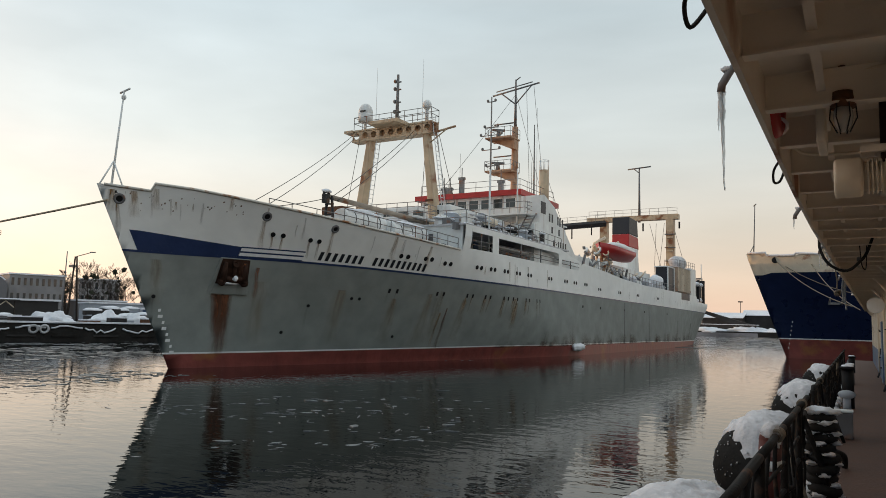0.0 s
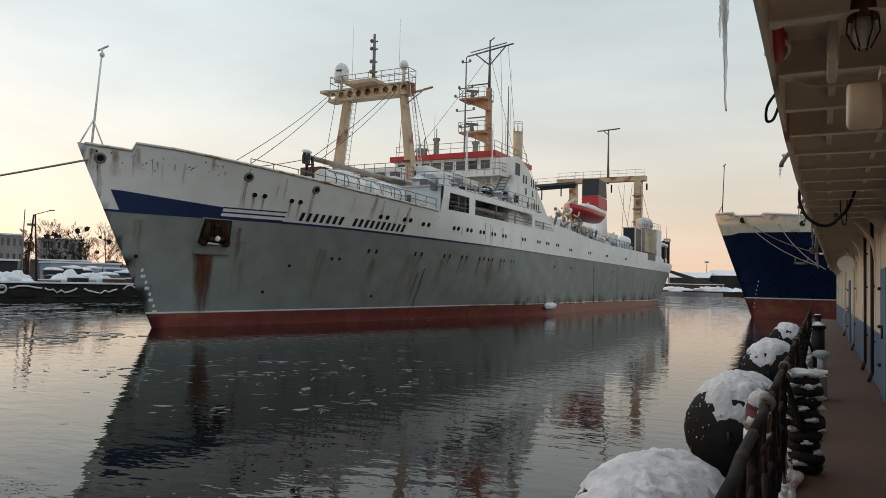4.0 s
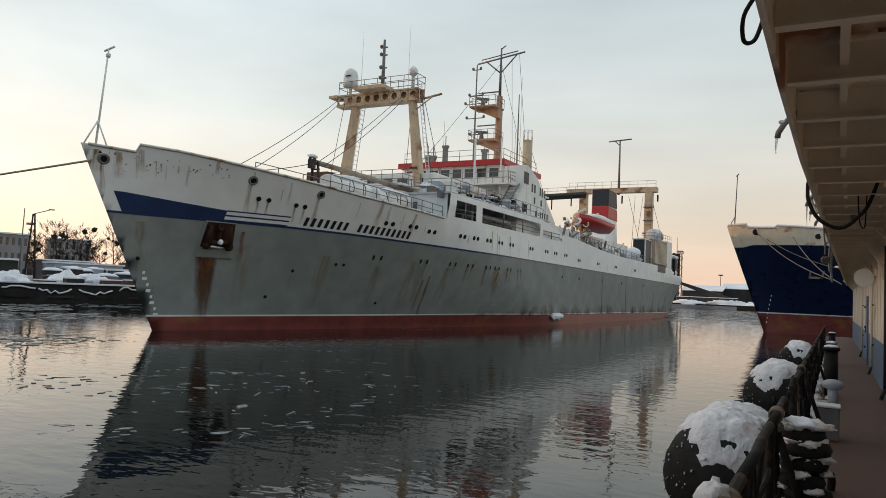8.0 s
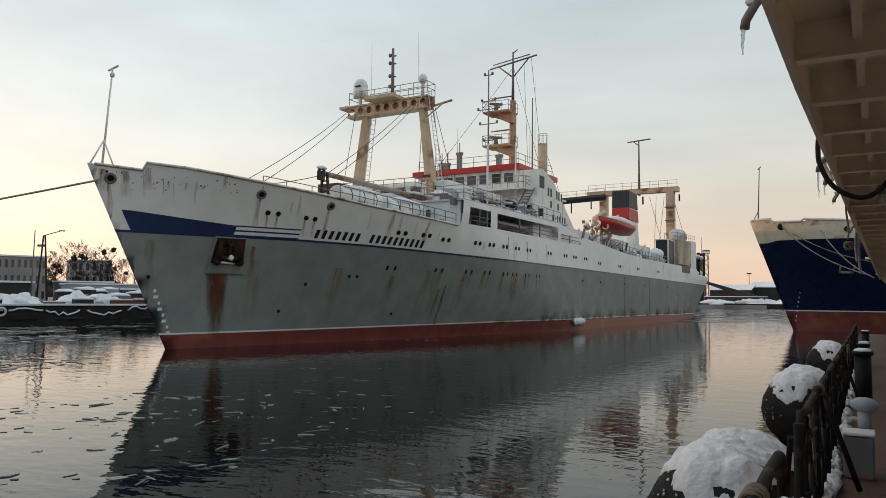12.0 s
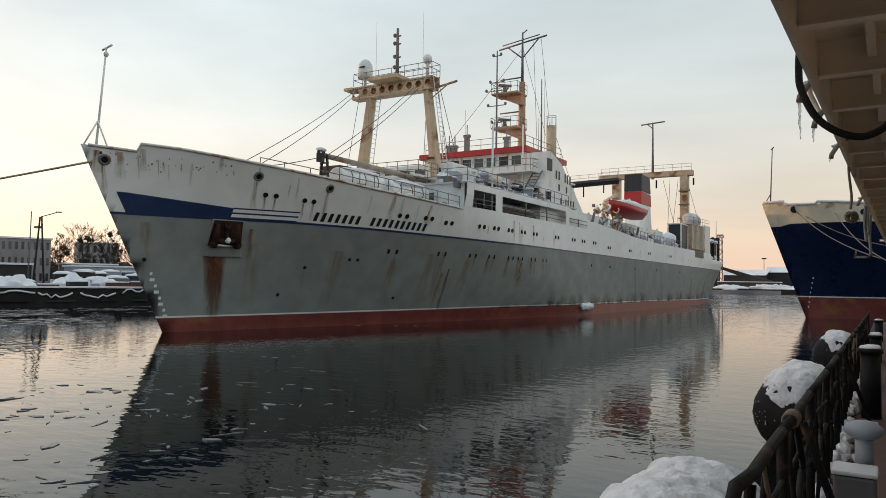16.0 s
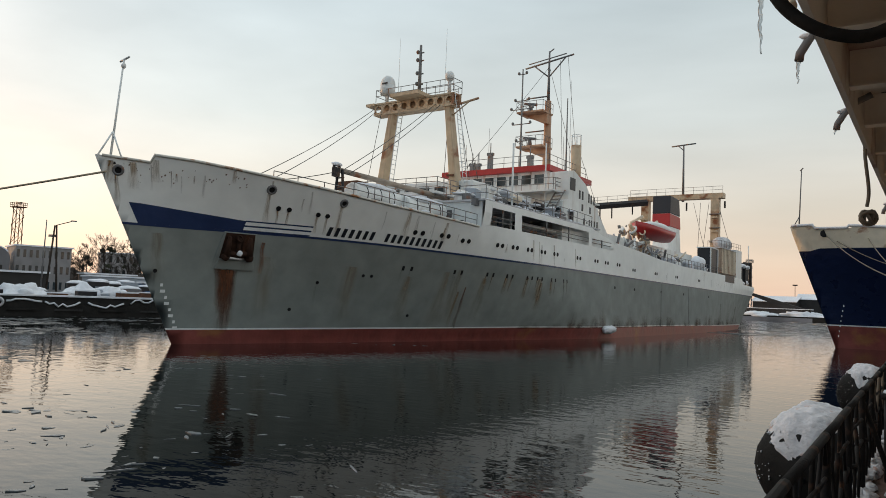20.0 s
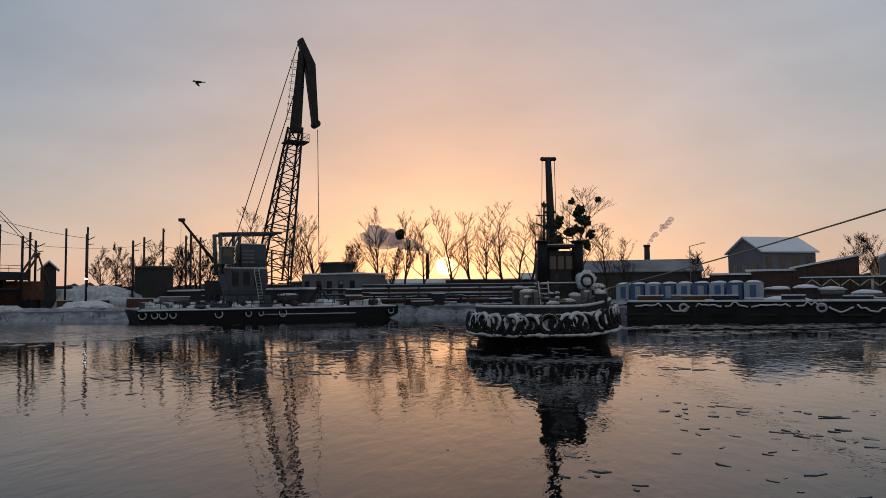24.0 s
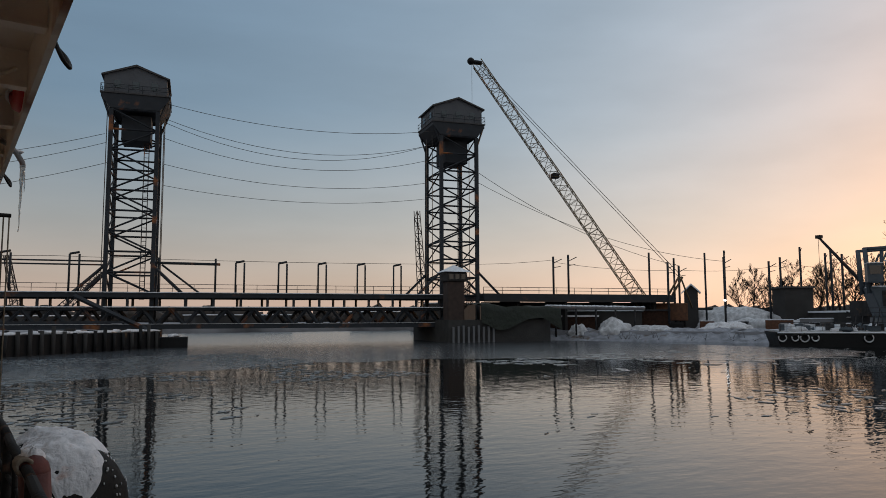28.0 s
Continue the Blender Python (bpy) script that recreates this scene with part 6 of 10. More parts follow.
# caged lamp, motor and cable box under the beams
l = thing("caged_lamp", "caged bulkhead lamp hanging from a beam", "lamp", m=pose(0.03, -5.03, 4.02))
bm = nb()
rod(bm, (0, 0, 0.2), (0, 0, 0.0), 0.02)
rod(bm, (0, 0, 0.02), (0, 0, -0.07), 0.055, 0.065, 12)
part("socket", bm, "rust", l)
bm = nb()
blob(bm, (0, 0, -0.12), (0.05, 0.05, 0.09), 0, 12, 8)
part("globe", bm, "lampglass", l, "clear glass globe")
for i in range(6):
    bm = nb()
    w = i * math.pi / 3
    line(bm, [(0.06 * math.cos(w), 0.06 * math.sin(w), -0.04), (0.068 * math.cos(w), 0.068 * math.sin(w), -0.13), (0.03 * math.cos(w), 0.03 * math.sin(w), -0.21)], 0.005, 4)
    part("cage_wire", bm, "dark_steel", l)
mo = thing("deck_motor", "cream electric winch motor slung under the overhang", "motor", m=pose(0.14, -4.78, 3.6))
bm = nb()
rod(bm, (-0.17, 0, 0), (-0.02, 0, 0), 0.115, n=18)
part("drum", bm, "cream_pale", mo, bevel=0.02)
bm = nb()
rod(bm, (-0.02, 0, 0), (0.2, 0, 0), 0.085, n=14)
part("motor_body", bm, "cream_pale", mo)
for i in range(9):
    rodpart("fin", (0.0 + 0.022 * i, 0, 0), (0.008 + 0.022 * i, 0, 0), 0.1, "cream_pale", mo, n=14)
bm = nb()
line(bm, [(0.2, 0, 0.05), (0.3, 0, -0.08), (0.3, 0.05, 0.25)], 0.03, 8)
box(bm, (0.12, 0, 0.15), (0.3, 0.16, 0.04))
rod(bm, (0.1, 0, 0.15), (0.1, 0, 0.6), 0.03)
rod(bm, (0.25, 0.1, 0.15), (0.25, 0.1, 0.6), 0.03)
part("bracket", bm, "beam_paint", mo)
boxpart("junction_box", (0.46, -4.75, 3.85), (0.5, 0.14, 0.42), "rust_dark", None)
tagged(bpy.data.objects["junction_box"], "brown rusty steel box fixed below the overhang", "box")
boxpart("hanging_plate", (-0.09, -4.62, 3.95), (0.05, 0.42, 0.26), "beam_paint", None, bevel=0.01)
tagged(bpy.data.objects["hanging_plate"], "cream painted steel channel hanging under a beam", "bracket")
# life buoy at the edge, hose loops and cables
b = thing("life_buoy", "red and white life buoy lashed above the edge", "life buoy", m=pose(-0.365, -4.5, 4.3))
bm = nb()
ring(bm, (0, 0, 0), (1, 0, 0), 0.3, 0.05, 24, 8)
part("ring_body", bm, "red", b)
for a in (0.7, 2.3, 3.9, 5.4):
    bm = nb()
    ring(bm, (0, 0.3 * math.cos(a), 0.3 * math.sin(a)), (0, -math.sin(a), math.cos(a)), 0.062, 0.012, 10, 5)
    part("white_band", bm, "stripe_white", b)


def hose(name, pts, r, material="rubber", label="dark rubber hose hanging in a loop from the overhang"):
    bm = nb()
    P = [Vector(p) for p in pts]
    out = []
    for i in range(len(P) - 1):
        a, b, c, d = P[max(0, i - 1)], P[i], P[i + 1], P[min(len(P) - 1, i + 2)]
        for k in range(6):
            u = k / 6
            out.append(0.5 * (2 * b + (c - a) * u + (2 * a - 5 * b + 4 * c - d) * u * u + (3 * b - a - 3 * c + d) * u ** 3))
    out.append(P[-1])
    line(bm, out, r, 8)
    tagged(part(name, bm, material, weld=True), label, "hose", "hoses and cables")


hose("hose_loop", [(-0.3, 2.5, 4.3), (-0.385, 2.55, 4.16), (-0.4, 2.58, 4.0), (-0.385, 2.58, 3.9), (-0.32, 2.58, 3.75), (-0.22, 2.58, 3.65), (-0.1, 2.58, 3.6), (0.0, 2.58, 3.62), (0.09, 2.58, 3.7), (0.2, 2.58, 3.84), (0.3, 2.6, 4.12)], 0.021, "rubber")
hose("hose_loop", [(-0.33, 2.75, 4.1), (-0.36, 2.8, 3.96), (-0.33, 2.78, 3.86), (-0.3, 2.7, 3.78)], 0.015, "cream_pale", "pale hose end hooked over the overhang")
hose("cable_loop", [(-0.4, -3.45, 4.05), (-0.47, -3.4, 3.96), (-0.48, -3.3, 3.88), (-0.44, -3.24, 3.9), (-0.4, -3.26, 4.0)], 0.01, "black")
hose("cable_loop", [(-0.3, -3.9, 4.02), (-0.2, -3.86, 3.96), (0.1, -3.85, 3.95), (0.3, -3.85, 3.97)], 0.011, "cream_pale", "pale cable slung under the beams")
hose("cable_loop", [(0.05, -5.03, 4.14), (0.3, -5.05, 4.16), (0.7, -5.05, 4.14)], 0.012, "cream_pale", "pale cable slung under the beams")
hose("cable_loop", [(-0.4, -6.9, 4.0), (-0.46, -6.85, 3.92), (-0.46, -6.75, 3.86), (-0.4, -6.7, 3.95)], 0.009, "black")
hose("cable_loop", [(0.12, 3.3, 4.14), (0.13, 3.32, 3.9), (0.15, 3.35, 3.72), (0.2, 3.4, 3.7), (0.22, 3.42, 4.1)], 0.008, "black", "thin black cable hanging from the overhang")
hose("frozen_line", [(-0.27, 5.9, 3.98), (-0.27, 5.9, 3.85), (-0.25, 5.92, 3.62), (-0.26, 5.9, 3.5)], 0.012, "rope", "knotted rope end hanging from the overhang")
k_ = thing("rope_bundle", "bundle of stiff frozen rope hanging from the overhang", "rope", "hoses and cables", pose(-0.25, 5.9, 3.42))
for i in range(7):
    bm = nb()
    ring(bm, (0.01 * math.sin(i * 2.0), 0.02 * math.cos(i * 1.3), 0.0), (math.sin(i * 1.1), math.cos(i * 1.7), 0.4), 0.05, 0.012, 12, 5)
    part("turn", bm, "rope", k_)
l2 = thing("caged_lamp", "small caged lamp under the overhang, unlit", "lamp", m=pose(0.11, 5.23, 4.0))
rodpart("socket", (0, 0, 0.16), (0, 0, -0.04), 0.035, "steel", l2)
bm = nb()
blob(bm, (0, 0, -0.09), (0.04, 0.04, 0.07), 0, 10, 7)
part("globe", bm, "lampglass", l2, "clear glass globe")
for y, L in ((9.9, 0.55), (10.6, 0.4), (11.4, 0.7)):
    hose("frozen_line", [(edge_x(y) - 0.02, y, 3.95), (edge_x(y) - 0.04, y + 0.03, 3.95 - L * 0.5), (edge_x(y) - 0.02, y, 3.95 - L)], 0.022, "ice", "frozen rope end hanging from the overhang")
# loudspeaker and lamps on the wall further on
sp = thing("loudspeaker", "white horn loudspeaker on the wall", "loudspeaker", m=pose(0.5, 14.0, 3.45))
bm = nb()
rod(bm, (0, -0.35, 0), (0.05, 0.1, 0), 0.22, 0.08, 16)
part("horn", bm, "white", sp)
rodpart("arm", (0.05, 0.1, 0), (0.3, 0.1, 0.05), 0.03, "white", sp)
for y in (6.6, 8.9, 14.6, 22.0, -12.5):
    p = thing("wall_pipe", "dark downpipe on the deckhouse wall", "pipe", "wall pipes", pose(WALL_X - 0.05, y, 0))
    rodpart("pipe", (0, 0, 1.2), (0, 0, 4.15), 0.03, "dark_steel" if y < 10 else "cream_pale", p)
    rodpart("foot", (0, 0, 1.25), (-0.06, -0.02, 1.06), 0.035, "dark_steel", p)
    for z in (1.8, 2.8, 3.5):
        boxpart("clamp", (0.03, 0, z), (0.06, 0.1, 0.03), "dark_steel", p)
for y in (4.2, 18.5):
    d = thing("steel_door", "closed blue-grey steel door with clips", "door", "deckhouse doors", pose(WALL_X - 0.02, y, 1.05), "structure")
    boxpart("leaf", (0, 0, 1.02), (0.05, 1.0, 2.0), "wall_blue", d, bevel=0.01)
    for z in (0.5, 1.1, 1.7):
        boxpart("clip", (-0.04, 0.42, z), (0.05, 0.14, 0.05), "dark_steel", d)
    rodpart("handle", (-0.06, -0.38, 0.95), (-0.06, -0.38, 1.15), 0.015, "dark_steel", d)
y = -13.0
while y < 38:
    boxpart("wall_seam", (WALL_X - 0.002, y, 3.08), (0.012, 0.03, 2.1), "cream_pale", bpy.data.objects["wall_deckhouse"])
    y += 1.3
for y in (6.5, 10.5, 15.2, 24):
    k = thing("arched_bracket", "cream curved bracket between wall and overhang", "bracket", "brackets", pose(WALL_X, y, 3.3))
    bm = nb()
    line(bm, [(-0.9 + 0.9 * math.cos(math.pi / 16 * i), 0, 0.9 * math.sin(math.pi / 16 * i)) for i in range(9)], 0.035, 6)
    part("arc", bm, "beam_paint", k)
# rubber stack under snow, white box with a mushroom vent, bollards, chains and soft fenders at the rail
st = thing("tyre_stack", "stack of small black tyres capped with snow beside the rail", "tyre stack", m=pose(-0.27, -1.4, DECK_Z))
for i in range(9):
    bm = nb()
    ring(bm, (0.02 * math.sin(i * 2.1), 0.02 * math.cos(i * 3.3), 0.05 + 0.097 * i), (0.12 * math.sin(i * 1.7), 0.1 * math.cos(i), 1), 0.105 - 0.008 * (i > 4), 0.052, 18, 8)
    part("tyre", bm, "rubber", st)
    for k in range(3):
        a = 2.2 * k + 1.3 * i
        bm = nb()
        blob(bm, (0.12 * math.cos(a), 0.12 * math.sin(a), 0.1 + 0.097 * i), (0.06, 0.06, 0.026), 0.7, 12, 7, i * 3 + k, 5.0)
        part("snow_lump", bm, "snow_crust", st)
    if i in (6, 7, 8):
        bm = nb()
        blob(bm, (0, 0, 0.085 + 0.1 * i), (0.135, 0.135, 0.045), 0.4, 18, 9, i, 3.0)
        part("snow_cap", bm, "snow", st)
bx = thing("deck_box", "grey deck box with a round vent head behind it", "box", m=pose(-0.17, 3.72, DECK_Z))
boxpart("body", (0, 0, 0.2), (0.26, 0.3, 0.4), "steel", bx, bevel=0.02)
boxpart("lid", (0, 0, 0.42), (0.28, 0.32, 0.03), "stripe_white", bx, bevel=0.01)
bm = nb()
rod(bm, (0.05, 0.25, 0.4), (0.05, 0.25, 0.62), 0.06, n=10)
blob(bm, (0.05, 0.25, 0.66), (0.13, 0.13, 0.07), 0, 14, 8)
part("vent_head", bm, "box_pale", bx, "pale mushroom vent head")
for x, y, h in ((-0.16, 8.9, 0.84), (-0.2, 12.6, 0.6), (-0.2, 17.2, 0.55), (-0.2, 17.8, 0.55), (-0.2, 25.0, 0.6)):
    bl = thing("bollard", "black steel mooring bollard with a little snow", "bollard", "mooring bollards", pose(x, y, DECK_Z))
    bm = nb()
    rod(bm, (0, 0, 0), (0, 0, h), 0.12, n=14)
    rod(bm, (0, 0, h), (0, 0, h + 0.06), 0.15, n=14)
    part("barrel", bm, "black", bl)
    bm = nb()
    blob(bm, (0, 0, h + 0.07), (0.13, 0.13, 0.04), 0.2, 12, 6, y)
    part("snow_cap", bm, "snow", bl)
for x, y, z in ((-0.42, -3.9, 1.36),):
    f = thing("soft_fender", "faded red and white sausage fender hung from the rail", "fender", "soft fenders", pose(x - 0.1, y, z, 5, 4, 0))
    bm = nb()
    rod(bm, (0, 0, 0.1), (0, 0, 0.6), 0.075, n=14)
    blob(bm, (0, 0, 0.605), (0.075, 0.075, 0.09), 0, 12, 6)
    blob(bm, (0, 0, 0.1), (0.075, 0.075, 0.09), 0, 12, 6)
    part("body", bm, "faded_red", f, "faded red canvas body")
    for k, (ox, oz, sz_) in enumerate(((0.0, 0.67, 0.055), (0.03, 0.6, 0.04), (-0.03, 0.53, 0.03), (0.02, 0.43, 0.025), (-0.02, 0.33, 0.02))):
        bm = nb()
        blob(bm, (ox, -0.05, oz), (sz_, sz_, sz_ * 1.1), 0.6, 14, 8, k + y, 5.0)
        part("snow_lump", bm, "snow_crust", f)
    bm = nb()
    rod(bm, (0, 0, 0.4), (0, 0, 0.47), 0.078, n=14)
    part("white_band", bm, "stripe_white", f)
rnd = random.Random(41)
for i in range(22):
    y = -8 + i * 1.3 + rnd.uniform(-0.3, 0.3)
    L = rnd.uniform(0.5, 1.1)
    pts = [(-0.43, y, 2.0), (-0.46 + rnd.uniform(-0.06, 0.06), y + L * 0.3, 1.55 + rnd.uniform(-0.2, 0.2)), (-0.44, y + L * 0.7, 1.3 + rnd.uniform(-0.15, 0.3)), (-0.42, y + L, 1.7 + rnd.uniform(-0.3, 0.3))]
    hose("rail_rope", pts, rnd.uniform(0.01, 0.022), rnd.choice(("rope", "black", "rail_iron")), "old rope slung along the rail")
for i in range(16):
    y = rnd.uniform(-9, 14)
    bm = nb()
    blob(bm, (rnd.uniform(-0.44, -0.12), y, DECK_Z + 0.01), (rnd.uniform(0.03, 0.12), rnd.uniform(0.05, 0.25), rnd.uniform(0.015, 0.04)), 0.4, 10, 6, i * 1.9)
    tagged(part("snow_patch", bm, "snow_dirty_shaded"), "small patch of trodden snow on the deck", "snow patch", "snow on deck")
hose("deck_hose", [(-0.3, 0.2, 1.3), (-0.2, 0.5, 1.28), (-0.12, 0.75, 1.2), (-0.12, 0.85, 1.06)], 0.035, "rubber", "stub of dark hose on the deck")

# snow swept against the foot of the rail, spilt rope heap, brace planks
for i in range(40):
    y = -9.5 + 0.62 * i + rnd.uniform(-0.2, 0.2)
    bm = nb()
    blob(bm, (-0.4 + rnd.uniform(-0.03, 0.06), y, DECK_Z + 0.02), (rnd.uniform(0.05, 0.11), rnd.uniform(0.2, 0.42), rnd.uniform(0.03, 0.08)), 0.6, 14, 8, i * 2.3, 3.0)
    tagged(part("snow_ridge", bm, "snow_crust"), "crusted ridge of snow under the rail", "snow", "snow on deck")
for y in (-1.6, 2.9, 8.2):
    rodpart("rail_brace", (-0.42, y, DECK_Z + 0.85), (-0.16, y + 0.12, DECK_Z + 0.02), 0.025, "rail_iron", None)
for ob in list(bpy.data.objects):
    if ob.name.startswith("rail_brace"):
        tagged(ob, "dark sloping steel brace of the rail", "brace", "rail braces")
for k in range(7):
    y = -2.35 + 0.1 * k
    hose("rail_rope", [(-0.44, y, 1.98), (-0.47, y + 0.02, 1.7), (-0.45 - 0.02 * (k % 3), y + 0.05, 1.35), (-0.4, y + 0.12, 1.12)], 0.014, ("rope", "dark_steel", "rope")[k % 3], "bundle of old rope tied to the rail")

# ---- land round the harbour ----
WEST = [(-60, -70), (-66, -68), (-70, -59), (-74, -49), (-86, -37), (-93, -18), (-88, -4), (-80, 4), (-72.5, 7.5), (-62.5, 40), (-49, 84), (-40, 118), (-42, 180), (-75, 230), (-110, 300), (-110, 4000), (-4000, 4000), (-4000, -4000), (-140, -4000), (-140, -160), (-110, -100), (-62, -84), (-57, -75)]
FAR_N = [(-110, 300), (-70, 284), (-20, 286), (60, 296), (200, 310), (4000, 330), (4000, 4000), (-110, 4000)]
EAST = [(60, 300), (60, 46), (3.9, 46), (3.9, -60), (-6, -66), (-12, -74), (-10, -96), (-30, -160), (-140, -165), (-140, -4000), (4000, -4000), (4000, 300)]
bm = nb()
for k, (poly, z) in enumerate(((WEST, 1.15), (FAR_N, 1.2), (EAST, 1.25))):
    prism(bm, poly, -1.0, z, "z")
ground = tagged(part("ground", bm, "land"), "snow-covered harbour ground with trodden dirty patches", "ground", kind="structure")


def heap(name, c, s, seed, material="snow", label="heap of cleared snow on the bank"):
    bm = nb()
    blob(bm, c, s, 0.35, 40, 20, seed, 2.0)
    for v in bm.verts:
        d = v.co - Vector(c)
        v.co += d.normalized() * (0.1 * noise.noise(v.co * 1.3) + 0.06 * noise.noise(v.co * 3.1)) if d.length > 0.01 else Vector()
    return tagged(part(name, bm, material), label, "snow mound")


def quay_left():
    a, b = Vector((-71.5, 7.2, 0)), Vector((-48.0, 82.4, 0))
    d = (b - a).normalized()
    ang = math.degrees(math.atan2(d.y, d.x))
    q = thing("quay_wall", "dark quay wall hung with snowy rope swags and edged with snow", "quay", m=pose(a.x, a.y, 0, 0, 0, ang), kind="structure")
    L = (b - a).length
    boxpart("wall_face", (L / 2, 0.6, 0.45), (L, 1.2, 2.5), "quay", q)
    boxpart("coping", (L / 2, 0.8, 1.76), (L, 1.9, 0.14), "snow", q, "snow along the coping")
    rnd = random.Random(11)
    x = 0.8
    while x < L * 0.75:
        w = rnd.uniform(1.8, 3.2)
        bm = nb()
        pts = [Vector((x + w * i / 8, -0.08, 1.25 + (0.22 if rnd.random() < .2 else 0) - 0.42 * math.sin(math.pi * i / 8) * (1 if int(x) % 2 else -0.4) + rnd.uniform(-.05, .05))) for i in range(9)]
        line(bm, pts, 0.085, 6)
        part("rope_swag", bm, "snow", q, "rope swag under snow", weld=True)
        x += w + rnd.uniform(0.1, 0.7)
    for x in (5.2, 16.5, 23.5, 24.4):
        bm = nb()
        ring(bm, (x, -0.12, 1.15), (0, 1, 0.1), 0.34, 0.11, 14, 6)
        part("tyre", bm, "snow_dirty_shaded", q)
    x = 1.0
    while x < L * 0.8:
        bm = nb()
        box(bm, (x, -0.06, 0.55), (2.3, 0.12, 0.16))
        part("rubbing_strip", bm, "concrete" if int(x * 3) % 2 else "quay", q)
        x += 3.6
    return q


quay_left()


def building(name, x, y, w, d, h, rz, material, label, z=1.15, roof="snow", storeys=0, bays=0, gable=0.0, category="building"):
    """A block with its base, roof and window rows; gable: height of a ridge along its length."""
    b = thing(name, label, category, "buildings across the water", pose(x, y, z, 0, 0, rz))
    boxpart("wall", (0, 0, h / 2), (w, d, h), material, b)
    if gable:
        bm = nb()
        prism(bm, [(-d / 2, h), (d / 2, h), (0, h + gable)], -w / 2, w / 2, "x")
        part("gable_wall", bm, material, b)
        k = gable / (d / 2)
        for side in (-1, 1):
            bm = nb()
            o = d / 2 + 0.4
            prism(bm, [(side * o, h - 0.4 * k), (0, h + gable), (0, h + gable + 0.25), (side * o, h - 0.4 * k + 0.22)], -w / 2 - 0.4, w / 2 + 0.4, "x")
            part("roof", bm, roof, b)
    else:
        boxpart("roof", (0, 0, h + 0.12), (w + 0.5, d + 0.5, 0.24), roof, b)
    for s in range(storeys):
        for k in range(bays):
            u = -w / 2 + w * (k + 0.5) / bays
            zz = h * (s + 0.55) / storeys
            win = boxpart("window", (u, -d / 2 - 0.02, zz), (w / bays * 0.42, 0.06, h / storeys * 0.48), "glass", b)
    return b


# west bank, behind the bow of the trawler
building("office_block", -123.9, 64.6, 8.2, 9, 7.6, 72, "bldg_pale", "pale grey two-storey office block with a flat snowy roof", storeys=3, bays=9)
building("apartment_block", -157.0, 100.5, 8.5, 10, 9.2, 62, "bldg_pale", "pale three-storey block behind bare trees", storeys=3, bays=6)
building("pale_block", -101.6, 65.5, 9.5, 7, 3.0, 68, "box_pale", "pale grey flat-roofed block in the yard", storeys=1, bays=9)
building("yard_store", -118, 73.5, 8, 6, 3.6, 70, "bldg", "low grey store behind the yard", storeys=1, bays=5)
building("snowy_store", -95.2, 44.5, 10, 8, 2.9, 74, "bldg_dark", "low dark store under a thick snowy roof")
building("small_shed", -93.6, 21.7, 4.4, 4, 3.4, 74, "bldg_dark", "small dark shed with a snowy roof")
building("brown_shed", -94.4, 26.7, 5.0, 6, 3.8, 74, "shed_brown", "brown plank shed with a thin snowy roof")
building("slipway_hut", -84.5, 60.5, 5.0, 3.5, 2.2, 70, "box_blue", "faded blue hut under snow in the yard")
building("slipway_hut", -82.5, 68.0, 6.5, 3.5, 2.6, 74, "bldg", "grey hut under snow in the yard")


def plank_shed():
    """The tall brown shed whose single roof slope rises to one side."""
    b = thing("plank_shed", "tall brown plank shed with a rising single-pitch roof", "shed", "buildings across the water", pose(-92.6, 32.2, 1.15, 0, 0, 74))
    bm = nb()
    prism(bm, [(-3.4, 0), (3.4, 0), (3.4, 5.3), (-3.4, 4.0)], -3.0, 3.0, "y")
    part("wall", bm, "shed_brown", b)
    bm = nb()
    prism(bm, [(-3.7, 3.98), (3.7, 5.38), (3.7, 5.6), (-3.7, 4.2)], -3.3, 3.3, "y")
    part("roof", bm, "snow", b)
    for k in range(11):
        boxpart("batten", (-3.1 + 0.62 * k, -3.03, 2.1), (0.06, 0.06, 3.9), "bldg_dark", b)


def hangar():
    b = thing("arched_hangar", "grey hangar with a rounded roof, snow on its crown", "hangar", "buildings across the water", pose(-123.7, 54.6, 1.15, 0, 0, 74))
    arc = [(3.9 * math.cos(math.pi * i / 14), 5.4 + 2.1 * math.sin(math.pi * i / 14)) for i in range(15)]
    bm = nb()
    prism(bm, [(-3.9, 0)] + arc[::-1] + [(3.9, 0)], -6, 6, "y")
    part("wall", bm, "bldg", b)
    bm = nb()
    prism(bm, arc[2:13] + [(x * 1.03, z + 0.16) for x, z in arc[2:13]][::-1], -6.1, 6.1, "y")
    part("roof_snow", bm, "snow", b)
    for k in (-1.6, 1.6):
        boxpart("door", (k, -6.03, 2.2), (2.6, 0.08, 4.2), "bldg_dark", b)


def canopy():
    b = thing("canopy", "long open canopy on timber trusses with a snowy roof", "canopy", "buildings across the water", pose(-83.8, 32.6, 1.15, 0, 0, 74))
    boxpart("roof", (0, 0, 2.75), (11.6, 3.0, 0.12), "bldg_dark", b)
    boxpart("roof_snow", (0, 0, 2.87), (11.4, 2.9, 0.14), "snow", b, bevel=0.05)
    for k in range(7):
        x = -5.4 + 1.8 * k
        rodpart("post", (x, -1.2, 0), (x, -1.2, 2.7), 0.07, "bark", b, n=5)
        if k < 6:
            rodpart("strut", (x, -1.2, 1.9), (x + 0.9, -1.2, 2.65), 0.06, "cream_pale", b, n=4)
            rodpart("strut", (x + 1.8, -1.2, 1.9), (x + 0.9, -1.2, 2.65), 0.06, "cream_pale", b, n=4)


